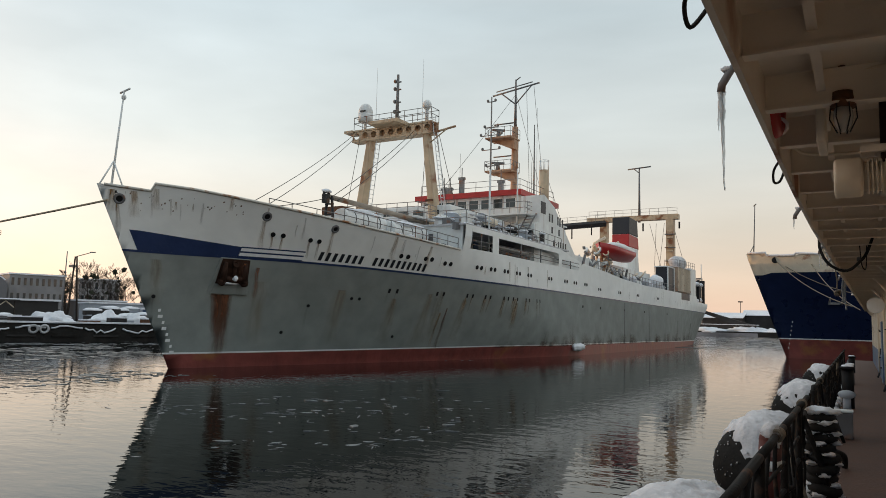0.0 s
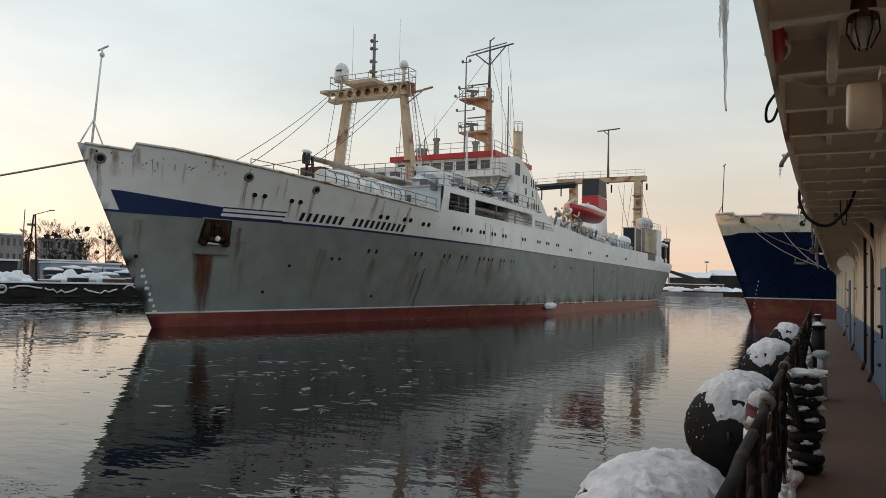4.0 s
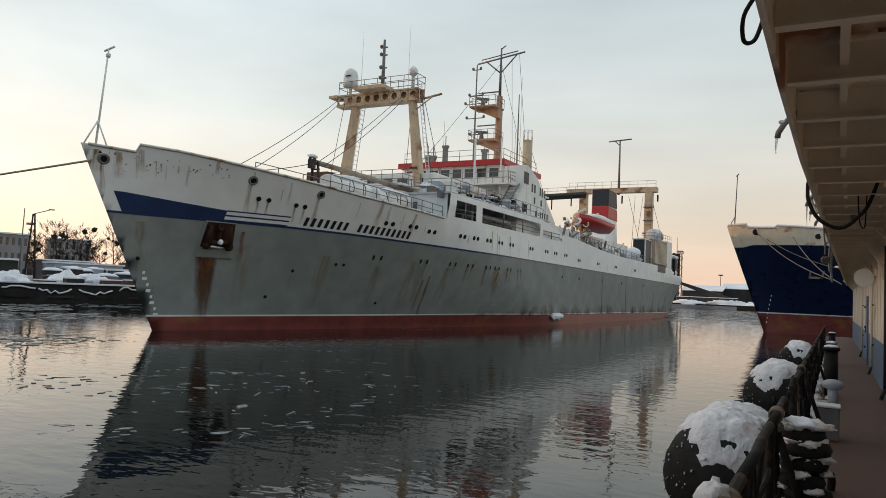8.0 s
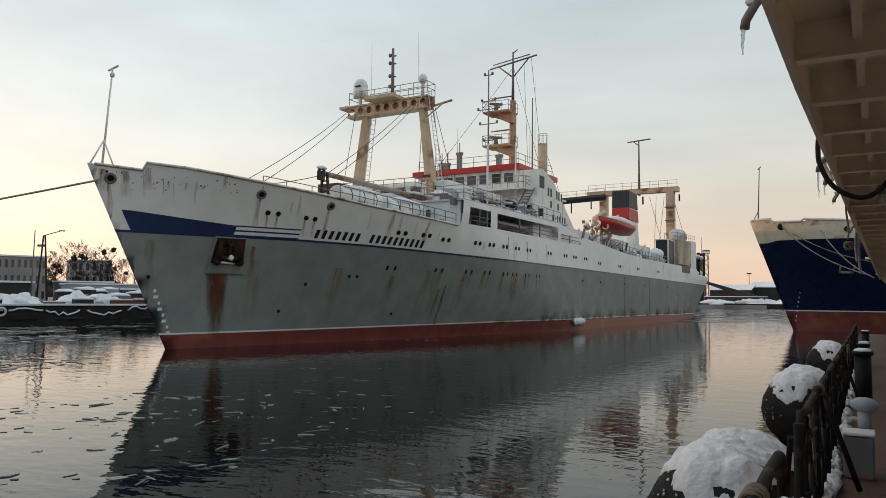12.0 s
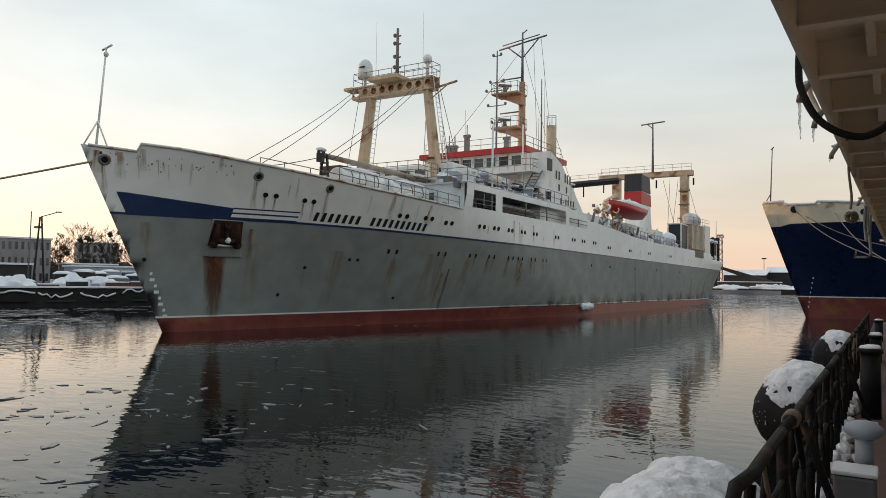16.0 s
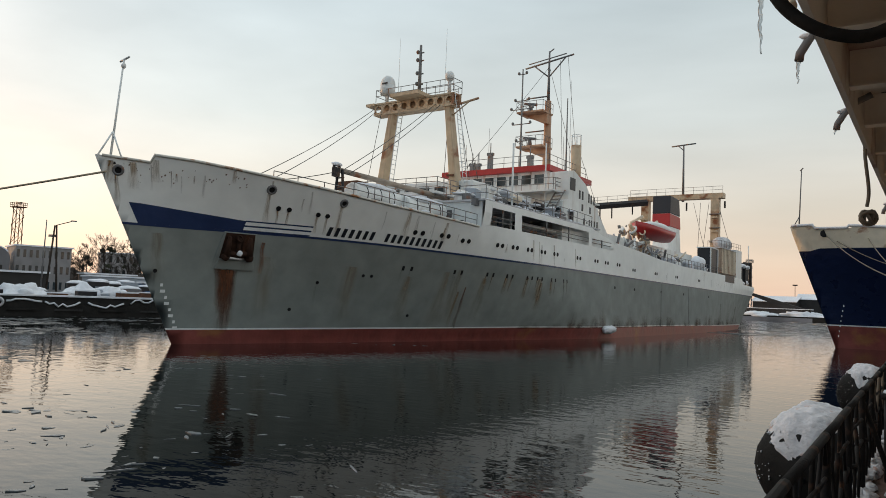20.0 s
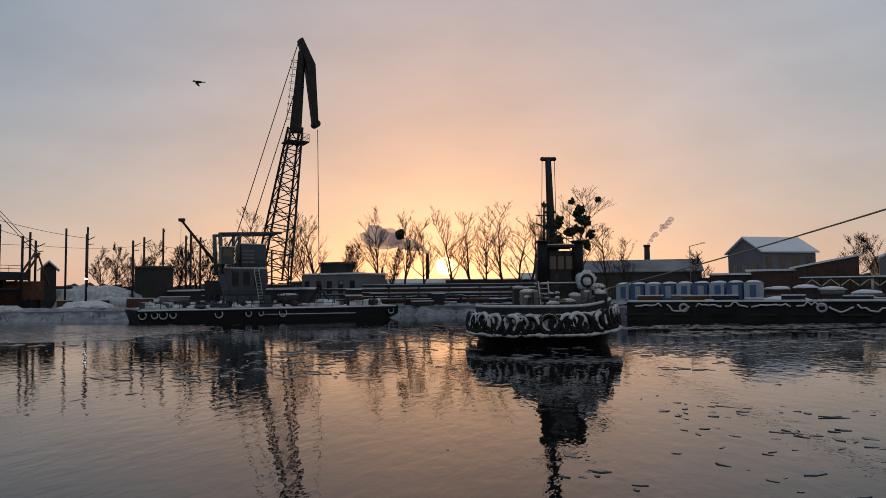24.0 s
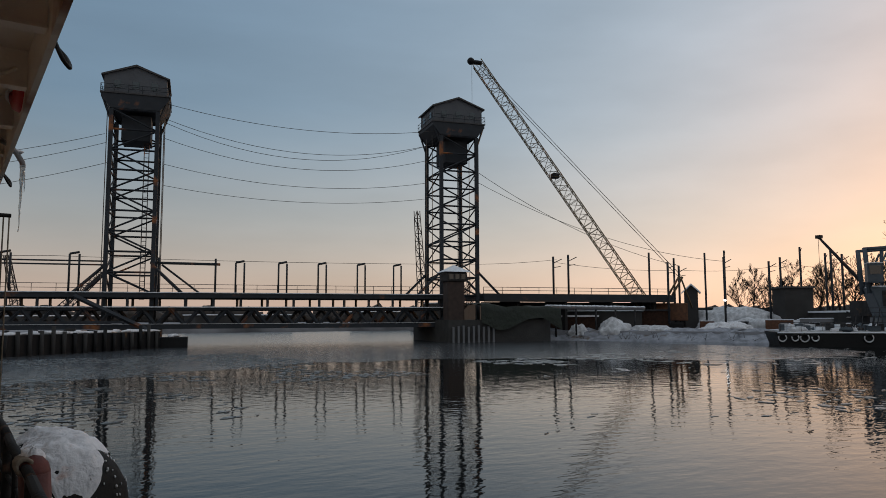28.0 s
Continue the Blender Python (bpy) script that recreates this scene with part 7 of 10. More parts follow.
def yard_bundle(x, y, rz, w, h, seed):
    """Stacked pallets or a covered trailer, deep in snow."""
    rq = random.Random(seed)
    t = thing("covered_stack", "bundle of stacked timber and crates deep in snow", "stack", "snowy yard stacks", pose(x, y, 1.15, 0, 0, rz))
    n = 3
    for k in range(n):
        boxpart("layer", (rq.uniform(-0.1, 0.1), 0, (k + 0.5) * h / n), (w * rq.uniform(0.86, 1.0), 1.3, h / n * 0.72), rq.choice(("bldg_dark", "bark", "steel", "box_pale")), t)
        for q in (-0.4, 0.4):
            boxpart("bearer", (w * q, 0, k * h / n + 0.03), (0.15, 1.3, 0.1), "bark", t)
    bm = nb()
    blob(bm, (0, 0, h - 0.05), (w * 0.54, 0.75, 0.34), 0.22, 22, 10, seed * 1.3, 1.6, lo=-0.1)
    part("snow_cap", bm, "snow", t)


plank_shed()
hangar()
canopy()
for k, (x, y, w, h) in enumerate(((-80.7, 23.5, 2.4, 1.7), (-80.0, 26.0, 2.2, 1.8), (-79.3, 28.3, 2.5, 1.6), (-78.4, 31.3, 2.6, 1.2), (-77.2, 34.0, 2.0, 1.1), (-75.2, 39.4, 1.6, 1.0), (-72.6, 45.5, 2.6, 1.3), (-73.4, 48.4, 2.4, 1.5), (-70.4, 52.0, 2.8, 1.2), (-71.0, 55.6, 2.4, 1.6), (-68.6, 59.4, 2.6, 1.2), (-75.5, 53.0, 3.2, 1.8), (-77.0, 57.6, 3.4, 1.9), (-80.5, 46.5, 2.0, 1.9), (-82.0, 50.0, 2.4, 2.2), (-84.5, 53.5, 2.0, 2.0), (-80.0, 62.5, 3.0, 2.2), (-88, 57.5, 2.2, 2.3), (-76.5, 64.0, 3.2, 1.6))):
    yard_bundle(x, y, 74 + 5 * math.sin(k * 2.3), w, h, 30 + k)
building("warehouse", -150, 16, 25, 10, 5.4, 87, "bldg_warm", "long brown warehouse with a dark roof streaked with snow", roof="land", gable=2.2)
gh = building("gable_house", -124.5, 35.2, 10, 8.2, 7.6, 114, "bldg", "grey two-storey house with a snowy pitched roof", gable=2.3, storeys=2, bays=4)
for z in (2.4, 5.0):
    for k in (-2.4, 0.0, 2.4):
        boxpart("window", (-5.02, k, z), (0.06, 1.1, 1.2), "glass", gh)
building("site_office", -112, -32.5, 10.5, 8, 4.6, 72, "bldg", "grey flat-roofed harbour building behind the floating crane", storeys=1, bays=5)
building("roof_hut", -113, -34, 3.6, 4, 6.4, 72, "bldg_dark", "dark rooftop plant room", roof="roof_dark")
building("tank_store", -97.5, -56.5, 3.4, 4, 5.6, 60, "bldg_dark", "dark block on the bank", roof="roof_dark")
building("small_hut", -93.4, -70.2, 1.9, 1.9, 5.6, 40, "bldg_dark", "small hut with a pyramid roof", gable=0.9)
building("bank_wall", -96, -50, 50, 1.2, 2.2, 60, "concrete", "snow-topped retaining wall on the bank", category="wall")
building("bank_wall", -104, -12, 36, 1.0, 2.2, 88, "concrete", "snow-topped retaining wall on the bank", category="wall")
for k, (x, y, w, h, g) in enumerate(((-176, -52, 22, 4.6, 0), (-181, -33, 17, 4.0, 1.0), (-176, -16, 18, 4.6, 0), (-184, 0, 15, 4.8, 1.4), (-175, 15, 16, 4.8, 0), (-178, -70, 14, 4.0, 0))):
    building("far_hall", x, y, w, 12, h, 86 + 3 * (k % 3), "bldg_dark", "dark hall in the distance with a snowy roof", roof="snow_dirty_shaded", storeys=1, bays=7, gable=g)
building("far_hall", -230, 30, 80, 16, 5.0, 80, "bldg_dark", "long dark hall in the distance", roof="roof_dark")
for i in range(9):
    u = i / 8
    x, y = -82.5 + 7.2 * u, 8.2 + 11.8 * u
    c = thing("cabin_box", "blue and white site cabin with snow on top", "cabin", "row of site cabins", pose(x - 1.0, y, 1.8, 0, 0, 62))
    boxpart("body", (0, 0, 0.85), (1.45, 1.6, 1.7), "box_blue" if i % 2 else "box_pale", c)
    boxpart("panel", (0.1, -0.81, 0.8), (0.6, 0.03, 1.3), "box_pale" if i % 2 else "box_blue", c)
    bm = nb()
    blob(bm, (0, 0, 1.68), (0.78, 0.85, 0.24), 0.1, 12, 6, i, lo=-0.1)
    part("snow_cap", bm, "snow", c)
heap("snow_mound", (-73.8, 37.1, 1.2), (1.4, 2.4, 1.5), 1.0)
heap("snow_mound", (-70.0, 41.0, 1.2), (1.4, 2.0, 1.6), 2.0)
heap("snow_mound", (-69.0, 44.0, 1.2), (1.2, 2.2, 1.4), 2.4)
heap("snow_mound", (-66.5, 50.0, 1.2), (1.4, 2.6, 1.5), 2.7)
heap("snow_mound", (-82, 31, 1.2), (2.0, 3.2, 0.9), 3.0)
heap("snow_mound", (-79, 24, 1.2), (1.5, 2.6, 0.9), 4.0)
# Duller snow here: the shade on these heaps is put into their colour.
heap("snow_mound", (-69.6, -63.6, 0.9), (2.2, 1.9, 1.6), 5.0, "snow_dirty_shaded")
heap("snow_mound", (-72.4, -60.6, 0.8), (1.6, 3.4, 1.0), 5.6, "snow_dirty_shaded")
heap("snow_mound", (-66.6, -67.2, 0.8), (1.2, 1.2, 1.0), 5.9, "snow_dirty_shaded")
building("bank_shed", -72.2, -70.2, 13.0, 2.4, 2.5, 134, "bldg_dark", "long low dark shed with a thin snowy roof", category="shed")
building("snowy_hut", -68.6, -69.9, 6.0, 1.8, 1.75, 134, "rust_dark", "small brown hut on the bank under ragged snow", roof="snow_crust", category="hut")
for k in range(7):
    heap("snow_heap", (-69.4 - 1.05 * k, -74.3 + 1.25 * k, 3.9), (0.75, 0.75, 0.3 + 0.15 * (k % 3)), 50.0 + k, "snow_crust", "lump of snow lying on the shed roof")
building("machine_body", -79.3, -66.2, 4.6, 2.2, 2.5, 134, "rust_dark", "brown snowy body of a crawler machine", roof="dark_steel", category="machine")
heap("snow_mound", (-80, -55, 1.2), (2.0, 3.2, 0.9), 6.0, "snow_crust")
# These two heaps also carry their shade as greyer snow.
heap("snow_mound", (-95.6, -65.0, 1.6), (3.0, 8.5, 2.6), 10.0, "snow_dirty_shaded")
heap("snow_mound", (-92.0, -58.0, 1.2), (2.4, 7.0, 1.4), 10.6, "snow_dirty_shaded")
pw = thing("snowy_pipe", "long raised pipe under a ridge of snow on the bank", "pipe", m=pose(0, 0, 0))
rodpart("pipe", (-61.8, -67.9, 4.1), (-74.6, -63.2, 3.9), 0.22, "steel", pw, n=10)
for k in range(24):
    p = Vector((-61.8, -67.9, 4.32)).lerp(Vector((-74.6, -63.2, 4.12)), (k + 0.5) / 24)
    bm = nb()
    blob(bm, p, (0.42, 0.3, 0.13), 0.4, 10, 6, k * 1.3)
    part("snow_lump", bm, "snow", pw)
for k in range(5):
    p = Vector((-61.8, -67.9, 4.0)).lerp(Vector((-74.6, -63.2, 3.8)), (k + 0.5) / 5)
    rodpart("trestle", (p.x, p.y, 0.4), p, 0.12, "dark_steel", pw, n=6)
for x, y, h in ((-79.7, -66.5, 10.6), (-83.3, -65.2, 9.9), (-90.6, -65.5, 11), (-95.4, -65.6, 11.6), (-99.0, -56.0, 11.5), (-100.4, -53.2, 10.5)):
    m = thing("line_pole", "slim rail power-line pole with a bracket", "pole", "line poles", pose(x, y, 1.1, 0, 0, 40))
    rodpart("post", (0, 0, 0), (0, 0, h), 0.14, "bridge", m, n=6)
    rodpart("bracket", (0, 0, h - 0.9), (1.3, 0, h - 0.3), 0.05, "bridge", m, n=5)


def snow_bank():
    """A low ragged bank of snow, brush and dirt along the west shore."""
    shore = [Vector((x, y, 0)) for x, y in ((-58, -70.5), (-63.7, -67.4), (-66.6, -60.9), (-69.1, -54), (-72.0, -47.6), (-83.5, -36), (-90.5, -19), (-87.2, -3.6), (-79.4, 4.6))]
    bm = nb()
    rows = []
    for p, q in zip(shore, shore[1:]):
        n = max(4, int((q - p).length / 0.45))
        for i in range(n):
            rows.append((p.lerp(q, i / n), (q - p).normalized()))
    g = []
    for c, d in rows:
        inw = Vector((-d.y, d.x, 0))
        row = []
        for j in range(22):
            u = j / 21
            p = c + inw * (u * 9.0 + 0.5 * noise.noise(c * 0.4))
            z = -0.2 + 1.45 * min(1, u * 2.4) ** 0.7 + (0.45 * noise.noise(p * 0.45) + 0.25 * noise.noise(p * 1.3) + 0.12 * noise.noise(p * 3.2)) * min(1, u * 5)
            row.append(bm.verts.new((p.x, p.y, z)))
        g.append(row)
    for a, b in zip(g, g[1:]):
        for j in range(21):
            f = bm.faces.new((a[j], b[j], b[j + 1], a[j + 1]))
            f.smooth = True
    # Brown blotches are dirt; the low grey stands in for shade on the snow.
    tagged(part("snow_bank", bm, "bank"), "ragged snowy river bank with brown dirt", "bank", kind="structure")
    bm = nb()
    rq = random.Random(66)
    for k in range(130):
        c, d = rq.choice(rows)
        p = c + Vector((rq.uniform(-2, 0.5), rq.uniform(-2, 0.5), 0))
        for m in range(3):
            rod(bm, p + Vector((0, 0, 0.2)), p + Vector((rq.uniform(-.5, .5), rq.uniform(-.5, .5), rq.uniform(0.4, 1.2))), 0.02, 0.01, 3, caps=False)
    tagged(part("dry_reeds", bm, "dry_brush"), "dry brown reeds and twigs on the bank", "reeds", kind="stuff")


snow_bank()
def pipe_rack(a, b, h, n, label):
    a, b = Vector(a), Vector(b)
    t = thing("pipe_rack", label, "rack", "pipe racks", pose(a.x, a.y, 1.15, 0, 0, math.degrees(math.atan2(b.y - a.y, b.x - a.x))))
    L = (b - a).length
    for i in range(int(L / 4.2) + 1):
        boxpart("post", (i * 4.2, 0, h / 2), (0.18, 0.5, h), "bldg_dark", t)
    for k in range(n):
        z = h * (k + 1) / n
        rodpart("pipe", (0, -0.2, z), (L, -0.2, z), 0.14, ("rust", "bldg_dark", "dark_steel")[k % 3], t, n=7)
        boxpart("snow_strip", (L / 2, -0.2, z + 0.14), (L, 0.2, 0.06), "snow", t)


pipe_rack((-99.5, 3, 0), (-98.5, -26, 0), 2.7, 5, "long rack of snowy brown pipes on the bank")
pipe_rack((-97.5, -28, 0), (-93, -47, 0), 2.2, 3, "low rack of snowy brown pipes on the bank")
pipe_rack((-96, 6, 0), (-95, -24, 0), 1.5, 2, "low rack of snowy brown pipes on the bank")
# litter of the yard on the quay
rnd = random.Random(21)
for i in range(60):
    u = rnd.random()
    y = 9 + 45 * u
    x = -72.5 + 10 * (y - 8) / 32 - rnd.uniform(1.5, 12)
    s = (rnd.uniform(0.5, 3.2), rnd.uniform(0.3, 1.0), rnd.uniform(0.25, 1.1))
    t = thing("yard_pallet", "dark stacked yard material with a lid of snow", "stack", "yard stacks", pose(x, y, 1.15, 0, 0, rnd.uniform(40, 100)))
    boxpart("stack_body", (0, 0, s[2] / 2), s, rnd.choice(("bldg_dark", "dark_steel", "box_pale", "rust", "bldg")), t)
    boxpart("snow_lid", (0, 0, s[2] + 0.05), (s[0] * 1.02, s[1] * 1.05, 0.12), "snow", t)
for i in range(70):
    u = rnd.random()
    y = -64 + 66 * u
    x = -92 - rnd.uniform(0, 16) + (10 * max(0, (-44 - y) / 20))
    s = (rnd.uniform(0.5, 4.2), rnd.uniform(0.3, 1.2), rnd.uniform(0.3, 1.5))
    t = thing("yard_pallet", "dark stacked yard material with a lid of snow", "stack", "yard stacks", pose(x, y, 1.15, 0, 0, rnd.uniform(40, 120)))
    boxpart("stack_body", (0, 0, s[2] / 2), s, rnd.choice(("bldg_dark", "dark_steel", "dark_steel", "rust", "bldg")), t)
    boxpart("snow_lid", (0, 0, s[2] + 0.05), (s[0] * 1.02, s[1] * 1.05, 0.1), "snow", t)


def lamp_post(x, y, h, rz, z=1.15, arm=1.6):
    p = thing("street_lamp", "grey street lamp on a slim pole", "lamp post", "lamp posts", pose(x, y, z, 0, 0, rz))
    rodpart("pole", (0, 0, 0), (0, 0, h), 0.1, "steel", p, r2=0.06)
    rodpart("arm", (0, 0, h), (arm, 0, h + 0.4), 0.05, "steel", p)
    boxpart("head", (arm + 0.25, 0, h + 0.45), (0.6, 0.2, 0.12), "steel", p)


def a_pole(x, y, h, rz):
    p = thing("street_lamp", "A-shaped timber lamp pole with a bracket lamp", "lamp post", "lamp posts", pose(x, y, 1.15, 0, 0, rz))
    for s in (-1, 1):
        rodpart("leg", (s * 0.55, 0, 0), (s * 0.08, 0, h), 0.12, "bark", p, r2=0.09)
    rodpart("arm", (0, 0, h), (1.5, 0, h + 0.55), 0.05, "steel", p)
    boxpart("head", (1.7, 0, h + 0.6), (0.6, 0.2, 0.12), "steel", p)


a_pole(-78.4, 42.5, 8.0, 60)
p = thing("signal_post", "slim leaning post with a small lamp", "post", m=pose(-79.6, 42.0, 1.15, 0, 1.5, 0))
rodpart("pole", (0, 0, 0), (0, 0, 8.6), 0.09, "steel", p, r2=0.05)
boxpart("lamp_head", (0.5, 0.5, 6.9), (0.9, 0.4, 0.25), "steel", p)


def lattice_tower(name, x, y, h, w, material, label, head=True, rz=0):
    t = thing(name, label, "tower", m=pose(x, y, 1.15, 0, 0, rz))
    for sx in (-1, 1):
        for sy in (-1, 1):
            rodpart("leg", (sx * w / 2, sy * w / 2, 0), (sx * w / 2.6, sy * w / 2.6, h), 0.11, material, t, n=5)
    bm = nb()
    n = int(h / (w * 1.1))
    for i in range(n):
        for sx in (-1, 1):
            k = w / 2
            a, b = h * i / n, h * (i + 1) / n
            s = 1 if i % 2 else -1
            rod(bm, (-k * s, sx * k, a), (k * s, sx * k, b), 0.07, n=4)
            rod(bm, (sx * k, -k * s, a), (sx * k, k * s, b), 0.07, n=4)
    part("bracing", bm, material, t)
    if head:
        boxpart("platform", (0, 0, h), (w * 1.5, w * 1.3, 0.2), material, t)
        rail(t, [(-w * .75, -w * .65, h), (w * .75, -w * .65, h), (w * .75, w * .65, h), (-w * .75, w * .65, h), (-w * .75, -w * .65, h)], 1.1, material, gap=1.0, r=0.05)
        boxpart("lamp_bar", (0, 0, h + 1.0), (w * 1.3, 0.3, 0.5), "steel", t)
    return t


lattice_tower("floodlight_tower", -188, 92.2, 20.5, 2.0, "rust", "rusty lattice floodlight tower with a railed platform")
lattice_tower("floodlight_tower", -54.5, 292, 20, 1.6, "steel", "slim lattice floodlight tower in the distance")
for x, y, h in ((-52, 390, 15),):
    t = thing("floodlight_mast", "slim far floodlight mast", "mast", m=pose(x, y, 1.2))
    rodpart("pole", (0, 0, 0), (0, 0, h), 0.14, "dark_steel", t)
    boxpart("lamp_bar", (0, 0, h + 0.3), (2.2, 0.4, 0.6), "dark_steel", t)
for x, y, h, rz in ((-163, 12, 9.5, 20), (-140, -6, 8, 200), (-110, 20, 8, 80)):
    lamp_post(x, y, h, rz)
# far north shore between the two ships
building("far_conveyor", -44, 291, 22, 3, 1.2, -8, "bldg_dark", "far dark sloping conveyor gallery", z=3, roof="snow")
bm = nb()
prism(bm, [(-60, 11.2), (-58, 11.2), (-28, 2.2), (-36, 2.2)], 292, 296, "y")
tagged(part("conveyor_gallery", bm, "bldg_dark"), "dark sloping conveyor gallery far across the water", "conveyor")
for i, (x, w, h) in enumerate(((-48, 16, 6), (-34, 14, 7.2), (-20, 18, 6.5), (0, 24, 6), (-66, 14, 8))):
    building("far_shed", x, 315 + 4 * (i % 2), w, 12, h, 4 * i - 6, "bldg_dark", "far grey shed with snow on its roof", gable=2.0)
heap("snow_mound", (-36, 289, 1.2), (8, 3, 2.4), 31.0)
heap("snow_mound", (-26, 289, 1.2), (7, 3, 1.8), 32.0)
heap("snow_mound", (-50, 288, 1.2), (7, 3, 1.8), 33.0)
boxpart("far_quay_wall", (-20, 286.5, 0.6), (120, 2, 2.2), "quay", None)
tagged(bpy.data.objects["far_quay_wall"], "dark far quay wall", "quay", kind="structure")


# ---- bare trees ----
def tree(x, y, h, seed, z=1.15, spread=0.4, balls=0, dense=1.0):
    rnd = random.Random(seed)
    t = thing("bare_tree", "bare winter tree" + (" carrying dark mistletoe balls" if balls else " with fine twigs"), "tree", "bare trees", pose(x, y, z))
    tb, cb = nb(), nb()
    tips = []
    def twig(p, d, L, r, lvl):
        n = 4 if lvl < 2 else 2
        for i in range(n):
            e = (d + Vector((rnd.gauss(0, 0.12), rnd.gauss(0, 0.12), rnd.gauss(0.06, 0.08)))).normalized()
            q = p + e * (L / n)
            rod(cb, p, q, max(r * (1 - i / n * 0.7), 0.018), max(r * (1 - (i + 1) / n * 0.7), 0.015), 4 if lvl < 1 else 3, caps=False)
            if (lvl < 2 and i > 0) or (lvl == 2 and i == 0 and rnd.random() < 0.45):
                for k in range(2 if rnd.random() < 0.75 * dense + 0.2 else 1):
                    a = rnd.uniform(0, 2 * math.pi)
                    s = (e + Vector((math.cos(a), math.sin(a), rnd.uniform(-0.1, 0.5))) * rnd.uniform(0.45, 0.9)).normalized()
                    twig(q, s, L * rnd.uniform(0.35, 0.6), r * 0.5, lvl + 1)
            p, d = q, e
        tips.append(p)
    forks = 1 if spread < 0.35 else 3
    p, d = Vector((0, 0, 0)), Vector((rnd.uniform(-.08, .08), rnd.uniform(-.08, .08), 1)).normalized()
    n = 11
    r0 = h * 0.018
    for i in range(n):
        u = (i + 1) / n
        e = (d + Vector((rnd.gauss(0, 0.07), rnd.gauss(0, 0.07), 0.05))).normalized()
        q = p + e * (h * 0.86 / n)
        rod(tb, p, q, max(r0 * (1 - i / n), 0.03), max(r0 * (1 - u), 0.025), 6, caps=False)
        if u > 0.26:
            for k in range(2 if rnd.random() < 0.7 else 3):
                a = rnd.uniform(0, 2 * math.pi)
                s = (Vector((math.cos(a), math.sin(a), 0)) * (spread * 2.0) + Vector((0, 0, rnd.uniform(0.6, 1.1)))).normalized()
                twig(q, s, h * (0.2 + spread * 0.35) * (1 - 0.62 * u) * rnd.uniform(0.7, 1.25), r0 * 0.42 * (1 - u * 0.6), 0)
        p, d = q, e
    part("trunk", tb, "bark", t)
    part("crown", cb, "bark", t)
    for i in range(balls):
        bm = nb()
        c = rnd.choice(tips) * rnd.uniform(0.72, 1.0)
        s = rnd.uniform(0.35, 0.85) * h / 16
        for k in range(30):
            d = Vector((rnd.gauss(0, 1), rnd.gauss(0, 1), rnd.gauss(0, 1))).normalized()
            blob(bm, c + d * s * rnd.uniform(0.2, 0.9), (s * 0.33, s * 0.33, s * 0.3), 0.5, 6, 5, i + k * .3)
        part("mistletoe", bm, "mistle", t, "dark mistletoe ball")
    return t


for i, (x, y, h) in enumerate(((-109.4, -44.0, 15), (-112, -36.5, 14.5), (-114.7, -27.5, 15), (-116.8, -15.4, 15), (-117.3, -13, 14.5), (-117.8, -7.5, 15.5), (-118, -3.3, 14.5), (-118, -0.2, 14.5), (-103.8, -55.9, 9), (-104.8, -53.8, 9), (-101.7, -59.4, 9.5), (-105.5, -52, 10), (-111, -39, 12), (-113.6, -31.6, 10), (-115.2, -25.5, 9), (-116.4, -20.4, 13), (-119, -10.2, 14), (-119, -5.4, 13.5), (-110.5, -41.5, 13), (-107, -48, 10), (-106, -50, 9.5), (-121, 9, 12), (-122, 12, 10))):
    tree(x, y, h * 1.04, 400 + i, spread=0.34, dense=0.35)
for i, (x, y, h) in enumerate(((-100.5, -66.5, 8.5), (-101.3, -64.8, 9.0), (-103.0, -63.4, 7.5), (-104.2, -60.8, 8.0), (-106.0, -57.6, 9.5), (-106.6, -56.0, 9.0), (-107.2, -53.4, 8.0), (-108.0, -50.2, 9.5), (-108.6, -47.4, 9))):
    tree(x, y, h, 460 + i, spread=0.4, dense=1.2)
bt = tree(-115.6, -23.3, 14.5, 431, spread=0.28, dense=0.5)
bm = nb()
rq = random.Random(3)
for k in range(60):
    d = Vector((rq.gauss(0, 1), rq.gauss(0, 1), rq.gauss(0, 1))).normalized()
    blob(bm, Vector((0.2, -0.9, 11.2)) + d * rq.uniform(0.2, 0.75), (0.3, 0.3, 0.28), 0.5, 6, 5, k * .3)
part("mistletoe", bm, "mistle", bt, "big dark mistletoe ball")
tree(-109.9, 4.2, 17, 7, spread=0.5, balls=20)
for i, (x, y, h, b) in enumerate(((-130, 25, 8, 0), (-122, 47, 10, 0), (-120, 50, 10, 0), (-160, 95, 11, 4), (-150, 108, 13, 5), (-142, 90, 6, 0), (-139.9, 87.4, 12.5, 7), (-138.2, 90.2, 11.5, 6), (-143.4, 81.6, 9, 0), (-142.2, 83.5, 8, 2), (-136.5, 93, 9, 3), (-196, 138, 12, 0), (-200, 150, 13, 0), (-190, 152, 11, 0), (-180, 160, 10, 0), (-172, 170, 10, 0), (-68, -95, 7, 0), (-160, 40, 8, 0))):
    tree(x, y, h, 200 + i, spread=0.5, balls=b, dense=1.4)
# poplars, narrow
for i, (x, y, h) in enumerate(((-121, -34, 10), (-123, -28, 9.5), (-128, -36, 11))):
    tree(x, y, h, 300 + i, spread=0.18, dense=1.6)
# far woods as a low ragged line
bm = nb()
rnd = random.Random(5)
for i in range(900):
    a = rnd.uniform(0.9, 3.25)
    d = rnd.uniform(420, 640)
    x, y = -d * math.sin(a), d * math.cos(a)
    h = rnd.uniform(4, 10)
    blob(bm, (x, y, 1 + h * 0.4), (rnd.uniform(4, 9), rnd.uniform(4, 9), h * 0.6), 0.6, 7, 5, i * 0.7)
